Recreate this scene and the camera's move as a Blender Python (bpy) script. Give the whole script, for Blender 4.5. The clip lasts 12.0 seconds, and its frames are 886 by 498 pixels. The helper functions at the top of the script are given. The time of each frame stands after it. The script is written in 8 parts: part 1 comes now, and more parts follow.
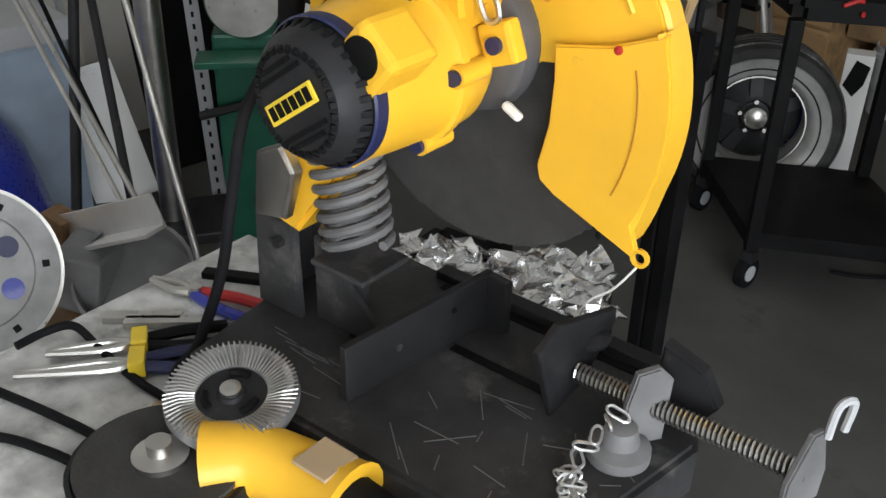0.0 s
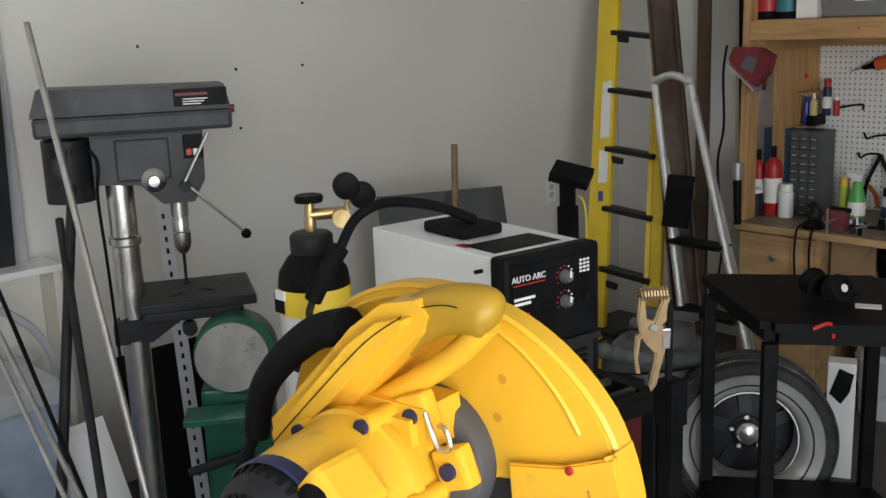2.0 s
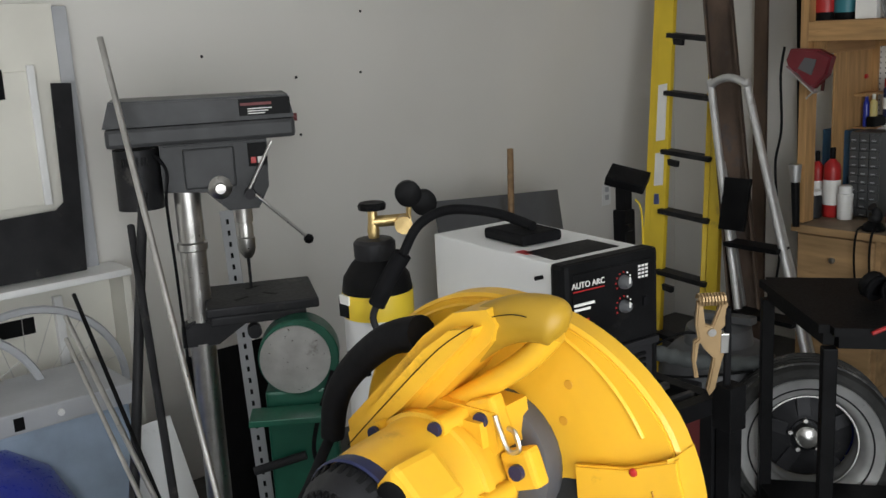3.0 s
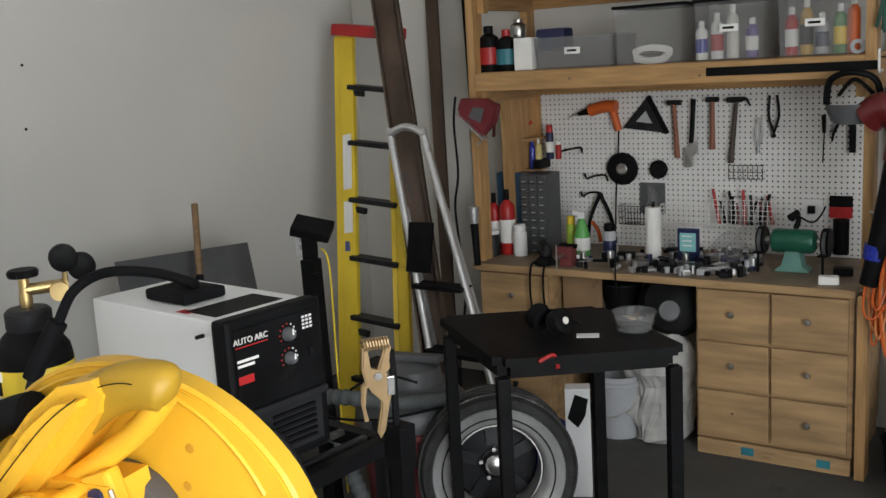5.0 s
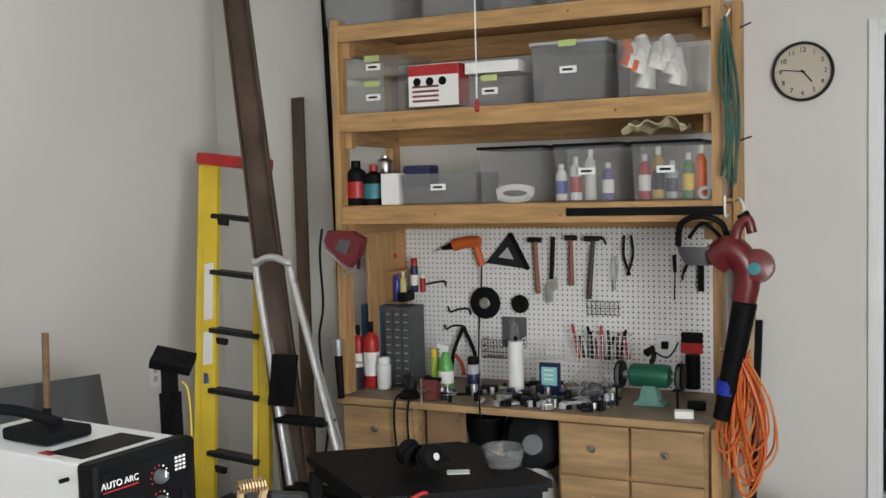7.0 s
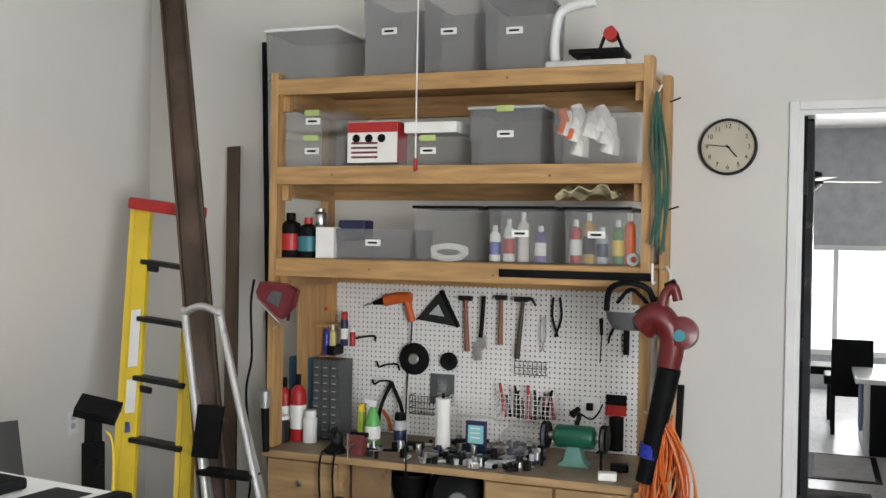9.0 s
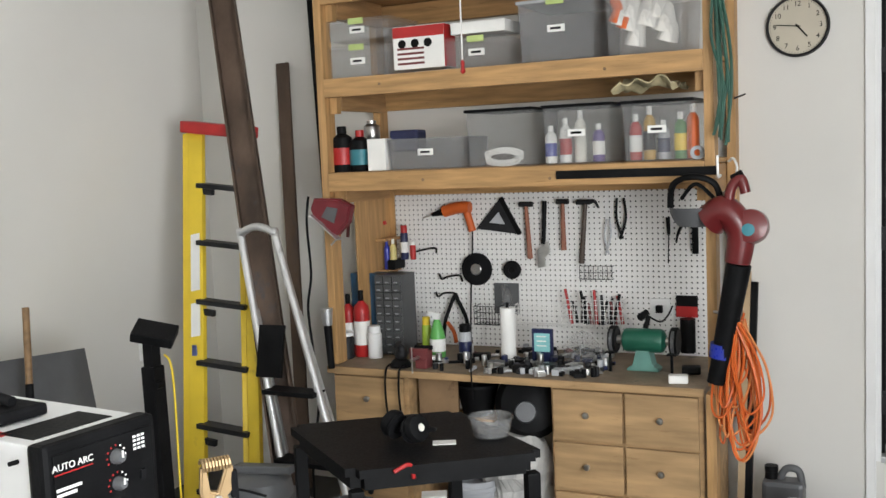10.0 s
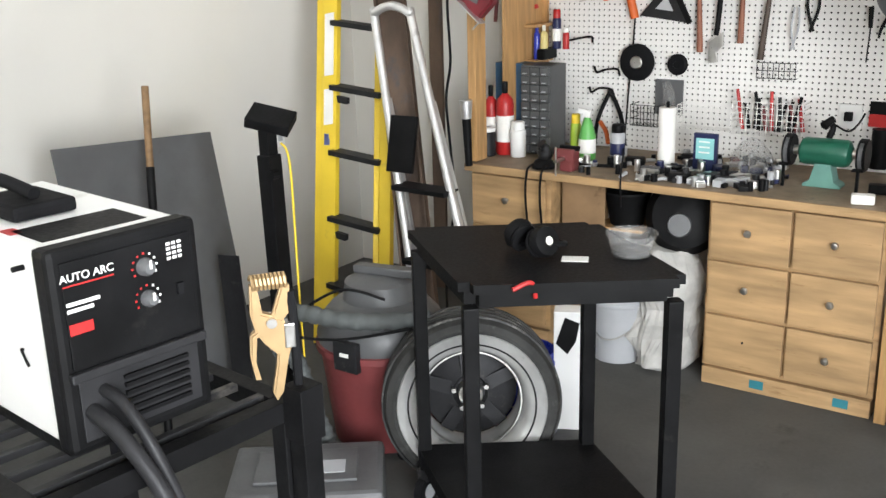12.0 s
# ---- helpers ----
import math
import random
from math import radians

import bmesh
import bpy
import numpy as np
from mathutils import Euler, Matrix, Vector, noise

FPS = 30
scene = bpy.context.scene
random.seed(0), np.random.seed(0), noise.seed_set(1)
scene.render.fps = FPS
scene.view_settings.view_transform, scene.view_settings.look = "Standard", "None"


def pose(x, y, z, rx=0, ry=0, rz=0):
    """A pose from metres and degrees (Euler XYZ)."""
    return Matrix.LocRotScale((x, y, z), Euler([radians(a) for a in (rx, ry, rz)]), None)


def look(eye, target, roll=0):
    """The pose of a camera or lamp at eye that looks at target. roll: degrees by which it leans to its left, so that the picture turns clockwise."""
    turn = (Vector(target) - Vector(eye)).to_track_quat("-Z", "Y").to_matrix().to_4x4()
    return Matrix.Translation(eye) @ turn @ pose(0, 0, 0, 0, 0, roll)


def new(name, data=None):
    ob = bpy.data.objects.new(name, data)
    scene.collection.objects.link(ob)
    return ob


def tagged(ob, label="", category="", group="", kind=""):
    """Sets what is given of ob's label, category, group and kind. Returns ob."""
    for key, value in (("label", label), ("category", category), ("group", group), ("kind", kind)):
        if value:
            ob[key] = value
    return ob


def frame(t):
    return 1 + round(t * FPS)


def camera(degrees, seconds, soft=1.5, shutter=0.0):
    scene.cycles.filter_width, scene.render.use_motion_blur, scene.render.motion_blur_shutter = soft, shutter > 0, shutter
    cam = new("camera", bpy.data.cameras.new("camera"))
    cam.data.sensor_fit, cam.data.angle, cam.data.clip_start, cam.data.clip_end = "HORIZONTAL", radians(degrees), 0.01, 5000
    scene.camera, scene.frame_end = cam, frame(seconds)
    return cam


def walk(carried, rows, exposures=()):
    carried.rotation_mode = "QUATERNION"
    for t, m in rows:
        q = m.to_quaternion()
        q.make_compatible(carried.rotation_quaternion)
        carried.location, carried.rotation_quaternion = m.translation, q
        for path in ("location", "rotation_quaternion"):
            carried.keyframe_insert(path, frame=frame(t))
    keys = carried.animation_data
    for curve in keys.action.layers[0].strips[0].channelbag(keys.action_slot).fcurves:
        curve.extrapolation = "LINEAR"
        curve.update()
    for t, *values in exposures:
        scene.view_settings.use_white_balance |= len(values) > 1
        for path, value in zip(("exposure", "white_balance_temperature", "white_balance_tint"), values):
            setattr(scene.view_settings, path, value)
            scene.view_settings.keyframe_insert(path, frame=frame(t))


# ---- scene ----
cam = camera(48.0, 12.0)
PATH = [
    (0, (2.204, -4.783, 1.639), (0.925, -3.617, 0.638), 1.4),
    (0.5, (2.211, -4.749, 1.668), (0.885, -3.511, 0.826), 0.5),
    (1, (2.213, -4.737, 1.706), (0.832, -3.454, 1.04), -1.4),
    (1.5, (2.215, -4.73, 1.726), (0.823, -3.409, 1.161), -1.7),
    (2, (2.22, -4.738, 1.75), (0.778, -3.424, 1.309), -2.2),
    (2.5, (2.233, -4.767, 1.764), (0.709, -3.539, 1.355), -2.8),
    (2.7, (2.235, -4.774, 1.768), (0.705, -3.558, 1.343), -2.8),
    (4.3, (2.345, -4.793, 1.777), (1.093, -3.302, 1.334), -4.4),
    (4.5, (2.352, -4.77, 1.776), (1.137, -3.237, 1.347), -4.3),
    (5, (2.321, -4.719, 1.775), (1.223, -3.087, 1.406), -3.3),
    (5.5, (2.303, -4.679, 1.775), (1.28, -2.999, 1.414), -3.6),
    (6, (2.297, -4.698, 1.78), (1.358, -2.95, 1.533), -2.9),
    (6.5, (2.292, -4.71, 1.781), (1.397, -2.933, 1.575), -2.3),
    (7, (2.27, -4.746, 1.791), (1.422, -2.939, 1.668), -1.4),
    (7.5, (2.232, -4.78, 1.786), (1.437, -2.945, 1.776), 0.4),
    (7.7, (2.218, -4.795, 1.788), (1.453, -2.948, 1.821), -0.1),
    (9.3, (2.251, -4.806, 1.822), (1.553, -2.933, 1.761), 0.9),
    (9.5, (2.258, -4.78, 1.82), (1.547, -2.913, 1.715), 0.2),
    (10, (2.287, -4.64, 1.779), (1.435, -2.84, 1.59), -2.4),
    (10.5, (2.335, -4.522, 1.749), (1.355, -2.806, 1.442), -2.1),
    (11, (2.356, -4.432, 1.735), (1.335, -2.766, 1.308), -4.4),
    (11.5, (2.323, -4.319, 1.727), (1.26, -2.7, 1.228), -3.7),
    (12, (2.179, -4.239, 1.709), (1.07, -2.678, 1.13), -1.6),
]
EXPOSURES = [(0, -0.45), (1, -0.35), (2.0, -0.42), (2.5, -0.45), (4.5, -0.68), (5, -0.3), (5.5, -0.1), (6.5, 0.1), (7.5, 0.15), (9.5, 0.4), (10.5, 0.65), (11.5, 1.0), (12, 1.15)]

walk(cam, [(r[0], look(*r[1:])) for r in PATH], EXPOSURES)

# light: an open garage door behind the camera, a diffuse bright sky
world = bpy.data.worlds.new("daylight")
scene.world = world
world.use_nodes = True
wn = world.node_tree
sky = wn.nodes.new("ShaderNodeTexSky")
sky.sky_type, sky.sun_disc = "NISHITA", False
sky.sun_elevation, sky.sun_rotation = radians(48), radians(150)
wn.links.new(sky.outputs["Color"], wn.nodes["Background"].inputs["Color"])
wn.nodes["Background"].inputs["Strength"].default_value = 0.12
sun = new("sun", bpy.data.lights.new("sun", "SUN"))
sun.data.energy, sun.data.angle, sun.data.color = 1.2, radians(12), (1.0, 0.96, 0.9)
sun.matrix_world = look((8, -6, 8), (4, -5, 0))
door_light = new("garage_door_daylight", bpy.data.lights.new("garage_door_daylight", "AREA"))
door_light.data.shape, door_light.data.size, door_light.data.size_y = "RECTANGLE", 3.2, 2.3
door_light.data.energy, door_light.data.color = 240, (0.95, 0.98, 1.0)
door_light.matrix_world = look((4.25, -5.55, 1.5), (-1.4, -4.9, 1.35))


# ---- materials ----
def mat(name, color, rough=0.6, metal=0.0, var=0.15, scale=8.0, bump=0.1, fine=90.0, dirt=None, dirt_amount=0.0, coat=0.0,
        stretch=(1, 1, 1)):
    m = bpy.data.materials.new(name)
    m.use_nodes = True
    nt = m.node_tree
    b = nt.nodes["Principled BSDF"]
    b.inputs["Metallic"].default_value = metal
    b.inputs["Coat Weight"].default_value = coat
    b.inputs["Specular IOR Level"].default_value = 0.10 if max(color) < 0.02 else 0.22 if max(color) < 0.06 else 0.45
    tc = nt.nodes.new("ShaderNodeTexCoord")
    mp = nt.nodes.new("ShaderNodeMapping")
    mp.inputs["Scale"].default_value = stretch
    nt.links.new(tc.outputs["Object"], mp.inputs["Vector"])
    n1 = nt.nodes.new("ShaderNodeTexNoise")
    n1.inputs["Scale"].default_value, n1.inputs["Detail"].default_value = scale, 6
    n2 = nt.nodes.new("ShaderNodeTexNoise")
    n2.inputs["Scale"].default_value, n2.inputs["Detail"].default_value = fine, 4
    for n in (n1, n2):
        nt.links.new(mp.outputs["Vector"], n.inputs["Vector"])
    ramp = nt.nodes.new("ShaderNodeValToRGB")
    lo = tuple(max(0, c * (1 - var)) for c in color) + (1,)
    hi = tuple(min(1, c * (1 + var)) for c in color) + (1,)
    ramp.color_ramp.elements[0].color, ramp.color_ramp.elements[1].color = lo, hi
    ramp.color_ramp.elements[0].position, ramp.color_ramp.elements[1].position = 0.3, 0.7
    nt.links.new(n1.outputs["Fac"], ramp.inputs["Fac"])
    last = ramp.outputs["Color"]
    if dirt:
        n3 = nt.nodes.new("ShaderNodeTexNoise")
        n3.inputs["Scale"].default_value, n3.inputs["Detail"].default_value = scale * 0.6 + 3, 10
        n3.inputs["Roughness"].default_value = 0.7
        nt.links.new(mp.outputs["Vector"], n3.inputs["Vector"])
        r3 = nt.nodes.new("ShaderNodeValToRGB")
        r3.color_ramp.elements[0].position, r3.color_ramp.elements[1].position = 0.62 - dirt_amount * 0.3, 0.72
        r3.color_ramp.elements[0].color, r3.color_ramp.elements[1].color = (0, 0, 0, 1), (0.85, 0.85, 0.85, 1)
        nt.links.new(n3.outputs["Fac"], r3.inputs["Fac"])
        mx = nt.nodes.new("ShaderNodeMixRGB")
        nt.links.new(r3.outputs["Color"], mx.inputs["Fac"])
        nt.links.new(last, mx.inputs["Color1"])
        mx.inputs["Color2"].default_value = (*dirt, 1)
        last = mx.outputs["Color"]
    nt.links.new(last, b.inputs["Base Color"])
    rr = nt.nodes.new("ShaderNodeMapRange")
    rr.inputs["To Min"].default_value, rr.inputs["To Max"].default_value = max(0.03, rough - 0.12), min(1, rough + 0.12)
    nt.links.new(n2.outputs["Fac"], rr.inputs["Value"])
    nt.links.new(rr.outputs["Result"], b.inputs["Roughness"])
    bp = nt.nodes.new("ShaderNodeBump")
    bp.inputs["Strength"].default_value, bp.inputs["Distance"].default_value = bump, 0.002
    nt.links.new(n2.outputs["Fac"], bp.inputs["Height"])
    nt.links.new(bp.outputs["Normal"], b.inputs["Normal"])
    return m


def wood_mat(name, color, stretch=(14, 2, 14)):
    m = mat(name, color, 0.55, 0, 0.28, 2.6, 0.15, 12.0, (color[0] * 0.5, color[1] * 0.42, color[2] * 0.35), 0.05, 0, stretch)
    return m


def clear_mat(name, color, rough=0.25, alpha=0.5):
    m = mat(name, color, rough, 0, 0.03, 6, 0.0)
    nt = m.node_tree
    see = nt.nodes.new("ShaderNodeBsdfTransparent")
    mx = nt.nodes.new("ShaderNodeMixShader")
    mx.inputs["Fac"].default_value = alpha
    nt.links.new(nt.nodes["Principled BSDF"].outputs["BSDF"], mx.inputs[1])
    nt.links.new(see.outputs["BSDF"], mx.inputs[2])
    nt.links.new(mx.outputs["Shader"], nt.nodes["Material Output"].inputs["Surface"])
    return m


WALL = mat("painted_drywall", (0.70, 0.683, 0.645), 0.85, 0, 0.03, 1.3, 0.12, 160)
CEIL = mat("white_ceiling_paint", (0.8, 0.79, 0.77), 0.9, 0, 0.03, 2, 0.2, 120)
CONC = mat("concrete_floor", (0.070, 0.069, 0.066), 0.75, 0, 0.28, 2.2, 0.25, 60, (0.035, 0.034, 0.032), 0.10)
PINE_X = wood_mat("pine_lumber_along_x", (0.44, 0.255, 0.105), (1.5, 16, 16))
PINE_Z = wood_mat("pine_lumber_along_z", (0.44, 0.255, 0.105), (16, 16, 1.5))
PINE_Y = wood_mat("pine_lumber_along_y", (0.36, 0.205, 0.09), (16, 1.5, 16))
PLY = wood_mat("birch_plywood", (0.40, 0.255, 0.125), (1.2, 10, 9))
DARKPLY = wood_mat("dark_hardboard", (0.24, 0.15, 0.08), (3, 10, 3))
BENCH = mat("worn_bench_surface", (0.25, 0.19, 0.13), 0.6, 0, 0.3, 7, 0.2, 70, (0.08, 0.07, 0.06), 0.1)
PEG = mat("white_pegboard", (0.78, 0.77, 0.75), 0.5, 0, 0.04, 3, 0.05)
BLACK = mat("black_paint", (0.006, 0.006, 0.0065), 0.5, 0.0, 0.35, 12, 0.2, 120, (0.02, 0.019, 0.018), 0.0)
RUBBER = mat("black_rubber", (0.008, 0.008, 0.009), 0.7, 0, 0.3, 14, 0.2)
DGREY = mat("dark_grey_steel", (0.024, 0.024, 0.026), 0.5, 0.3, 0.3, 9, 0.25, 80, (0.12, 0.11, 0.1), 0.03)
BASEGREY = mat("scratched_black_steel", (0.040, 0.040, 0.042), 0.5, 0.2, 0.4, 10, 0.3, 110, (0.15, 0.145, 0.14), 0.22)
GREY = mat("grey_enamel", (0.10, 0.102, 0.106), 0.45, 0.05, 0.15, 7, 0.15, 80, (0.07, 0.07, 0.07), 0.05)
LGREY = mat("light_grey_plastic", (0.42, 0.43, 0.45), 0.5, 0, 0.1, 6, 0.1)
STEEL = mat("bright_steel", (0.55, 0.54, 0.52), 0.32, 1.0, 0.2, 12, 0.15, 100, (0.25, 0.22, 0.2), 0.03)
ALU = mat("aluminium", (0.70, 0.70, 0.70), 0.38, 0.85, 0.12, 10, 0.15, 90, (0.35, 0.34, 0.33), 0.03)
RUST = mat("rusted_steel", (0.11, 0.075, 0.055), 0.65, 0.35, 0.45, 6, 0.35, 70, (0.06, 0.07, 0.085), 0.12, 0, (1, 1, 0.35))
YELLOW = mat("yellow_tool_plastic", (0.80, 0.445, 0.028), 0.42, 0, 0.1, 6, 0.08, 140, (0.33, 0.15, 0.015), 0.07, 0.15)
YLAD = mat("yellow_fibreglass", (0.78, 0.56, 0.04), 0.42, 0, 0.1, 5, 0.1, 90, (0.5, 0.33, 0.05), 0.02)
RED = mat("red_plastic", (0.42, 0.02, 0.02), 0.4, 0, 0.15, 8, 0.1)
DRED = mat("faded_red_plastic", (0.16, 0.035, 0.036), 0.55, 0, 0.2, 6, 0.15, 60, (0.12, 0.06, 0.05), 0.04)
BLUE = mat("blue_plastic", (0.02, 0.035, 0.32), 0.3, 0, 0.15, 5, 0.05, 90, None, 0, 0.3)
TEAL = mat("teal_plastic", (0.03, 0.18, 0.22), 0.45, 0, 0.15, 6, 0.05)
GREEN = mat("green_enamel", (0.014, 0.105, 0.065), 0.35, 0.1, 0.15, 8, 0.1, 80, (0.02, 0.06, 0.04), 0.03)
LGREEN = mat("pale_green_enamel", (0.13, 0.28, 0.24), 0.4, 0.1, 0.15, 8, 0.1)
ORANGE = mat("orange_plastic", (0.62, 0.12, 0.022), 0.45, 0, 0.12, 8, 0.1)
WHITE = mat("white_enamel", (0.80, 0.80, 0.79), 0.35, 0, 0.04, 4, 0.05, 80, (0.5, 0.48, 0.45), 0.0)
CREAM = mat("cream_paint", (0.72, 0.70, 0.63), 0.6, 0, 0.06, 3, 0.08)
BRASS = mat("brass", (0.55, 0.40, 0.18), 0.35, 0.9, 0.2, 15, 0.15)
TAN = mat("tan_cast_metal", (0.36, 0.245, 0.125), 0.45, 0.5, 0.18, 12, 0.2, 90, (0.2, 0.13, 0.08), 0.03)
PAPER = mat("paper_label", (0.82, 0.81, 0.78), 0.7, 0, 0.05, 10, 0.05)
CARD = mat("cardboard", (0.45, 0.33, 0.2), 0.8, 0, 0.12, 6, 0.1)
CLEAR = clear_mat("clear_storage_plastic", (0.42, 0.42, 0.42), 0.18, 0.84)
SMOKE = clear_mat("frosted_grey_plastic", (0.30, 0.30, 0.305), 0.22, 0.68)
GLASS = clear_mat("window_glass", (0.8, 0.82, 0.85), 0.05, 0.93)
BLADE = mat("abrasive_disc", (0.045, 0.044, 0.043), 0.8, 0.0, 0.15, 30, 0.5, 300)
FOIL = mat("crumpled_foil", (0.75, 0.75, 0.75), 0.25, 1.0, 0.2, 30, 0.6, 60)
CLOTH = mat("white_cloth", (0.68, 0.66, 0.62), 0.9, 0, 0.1, 12, 0.3)
BENCHSTEEL = mat("worn_steel_table", (0.56, 0.56, 0.55), 0.5, 0.1, 0.55, 14, 0.4, 70, (0.09, 0.085, 0.08), 0.42)
SOIL = mat("brown_cord", (0.35, 0.2, 0.1), 0.7)
HOSEGREEN = mat("dark_green_hose", (0.025, 0.085, 0.06), 0.5, 0, 0.2, 20, 0.1)
INDOOR = mat("indoor_wall_paint", (0.5, 0.51, 0.53), 0.8)
NAVY = mat("navy_plastic", (0.015, 0.02, 0.07), 0.4)


# ---- mesh helpers ----
def link(name, bm, material, parent=None, label="", smooth=False):
    me = bpy.data.meshes.new(name)
    if smooth:
        for f in bm.faces:
            f.smooth = True
    bm.to_mesh(me)
    bm.free()
    me.materials.append(material)
    if smooth:
        me.set_sharp_from_angle(angle=radians(38))
    ob = new(name, me)
    if parent:
        ob.parent = parent
    if label:
        ob["label"] = label
    return ob


def part(name, bm, material, parent, label="", smooth=False):
    return link(name, bm, material, parent, label, smooth)


def thing(name, label, category, m=None, group="", kind=""):
    ob = new(name)
    if m is not None:
        ob.matrix_basis = m
    return tagged(ob, label, category, group, kind)


def add_box(bm, x0, x1, y0, y1, z0, z1, bevel=0.0, m=None):
    mm = Matrix.LocRotScale(((x0 + x1) / 2, (y0 + y1) / 2, (z0 + z1) / 2), None, (abs(x1 - x0), abs(y1 - y0), abs(z1 - z0)))
    if m is not None:
        mm = m @ mm
    r = bmesh.ops.create_cube(bm, size=1, matrix=mm)
    if bevel:
        es = list({e for v in r["verts"] for e in v.link_edges})
        bmesh.ops.bevel(bm, geom=es, offset=bevel, segments=2, affect="EDGES", profile=0.6)
    return bm


def box(x0, x1, y0, y1, z0, z1, bevel=0.0, m=None):
    return add_box(bmesh.new(), x0, x1, y0, y1, z0, z1, bevel, m)


def add_cyl(bm, a, b, r, r2=None, n=16, caps=True):
    a, b = Vector(a), Vector(b)
    d = b - a
    m = Matrix.Translation((a + b) / 2) @ d.to_track_quat("Z", "Y").to_matrix().to_4x4()
    bmesh.ops.create_cone(bm, cap_ends=caps, segments=n, radius1=r, radius2=r if r2 is None else r2, depth=d.length, matrix=m)
    return bm


def cyl(a, b, r, r2=None, n=16, caps=True):
    return add_cyl(bmesh.new(), a, b, r, r2, n, caps)


def bar(a, b, w, d, up=(0, 0, 1), bevel=0.0):
    """A straight bar of section w x d from a to b."""
    a, b = Vector(a), Vector(b)
    z = (b - a).normalized()
    x = Vector(up).cross(z)
    if x.length < 1e-4:
        x = Vector((1, 0, 0)).cross(z)
    x.normalize()
    y = z.cross(x)
    m = Matrix((x, y, z)).transposed().to_4x4()
    m.translation = (a + b) / 2
    L = (b - a).length
    return box(-w / 2, w / 2, -d / 2, d / 2, -L / 2, L / 2, bevel, m)


def lathe(profile, n=28, m=None, closed=False):
    """Turns (radius, height) pairs about z."""
    bm = bmesh.new()
    rings = []
    for r, z in profile:
        rings.append([bm.verts.new((r * math.cos(2 * math.pi * k / n), r * math.sin(2 * math.pi * k / n), z)) for k in range(n)])
    pairs = list(zip(rings, rings[1:]))
    if closed:
        pairs.append((rings[-1], rings[0]))
    for p, q in pairs:
        for k in range(n):
            bm.faces.new((p[k], p[(k + 1) % n], q[(k + 1) % n], q[k]))
    if not closed:
        for ring, flip in ((rings[0], True), (rings[-1], False)):
            bm.faces.new(ring[::-1] if flip else ring)
    bmesh.ops.recalc_face_normals(bm, faces=bm.faces)
    if m is not None:
        bm.transform(m)
    return bm


def extrude(outline, depth, m=None, bevel=0.0):
    """A flat outline in x, z pushed along y by depth."""
    bm = bmesh.new()
    vs = [bm.verts.new((x, 0, z)) for x, z in outline]
    f = bm.faces.new(vs)
    r = bmesh.ops.extrude_face_region(bm, geom=[f])
    for v in r["geom"]:
        if isinstance(v, bmesh.types.BMVert):
            v.co.y += depth
    bmesh.ops.recalc_face_normals(bm, faces=bm.faces)
    if bevel:
        es = [e for e in bm.edges if abs(e.verts[0].co.y - e.verts[1].co.y) < 1e-6]
        bmesh.ops.bevel(bm, geom=es, offset=bevel, segments=2, affect="EDGES")
    if m is not None:
        bm.transform(m)
    return bm


def smooth_path(pts, steps=8):
    pts = [Vector(p) for p in pts]
    out = []
    for i in range(len(pts) - 1):
        p0, p1, p2, p3 = pts[max(0, i - 1)], pts[i], pts[i + 1], pts[min(len(pts) - 1, i + 2)]
        for k in range(steps):
            t = k / steps
            out.append(0.5 * ((2 * p1) + (p2 - p0) * t + (2 * p0 - 5 * p1 + 4 * p2 - p3) * t * t + (3 * p1 - p0 - 3 * p2 + p3) * t ** 3))
    return out + [pts[-1]]


def add_tube(bm, pts, r, n=8, smooth=True, steps=8):
    path = smooth_path(pts, steps) if smooth else [Vector(p) for p in pts]
    rings, x = [], None
    for i, p in enumerate(path):
        d = (path[min(i + 1, len(path) - 1)] - path[max(i - 1, 0)]).normalized()
        if x is None:
            x = d.orthogonal().normalized()
        x = (x - d * x.dot(d)).normalized()
        y = d.cross(x)
        rr = r(i / (len(path) - 1)) if callable(r) else r
        rings.append([bm.verts.new(p + rr * (math.cos(2 * math.pi * k / n) * x + math.sin(2 * math.pi * k / n) * y)) for k in range(n)])
    for a, b in zip(rings, rings[1:]):
        for k in range(n):
            bm.faces.new((a[k], a[(k + 1) % n], b[(k + 1) % n], b[k]))
    bm.faces.new(rings[0][::-1])
    bm.faces.new(rings[-1])
    return bm


def tube(pts, r, n=8, smooth=True, steps=8):
    return add_tube(bmesh.new(), pts, r, n, smooth, steps)


def text(name, words, size, m, material, parent, depth=0.0008):
    cu = bpy.data.curves.new(name, "FONT")
    cu.body, cu.size, cu.extrude, cu.align_x, cu.align_y = words, size, depth, "CENTER", "CENTER"
    tmp = bpy.data.objects.new(name, cu)
    me = bpy.data.meshes.new_from_object(tmp)
    bpy.data.objects.remove(tmp)
    me.materials.append(material)
    ob = new(name, me)
    ob.matrix_basis = m
    ob.parent = parent
    return ob


def facing(origin, right, up):
    """A frame whose x is right, whose y is up and whose z looks out of the face."""
    x, y = Vector(right).normalized(), Vector(up).normalized()
    z = x.cross(y).normalized()
    y = z.cross(x)
    m = Matrix((x, y, z)).transposed().to_4x4()
    m.translation = origin
    return m


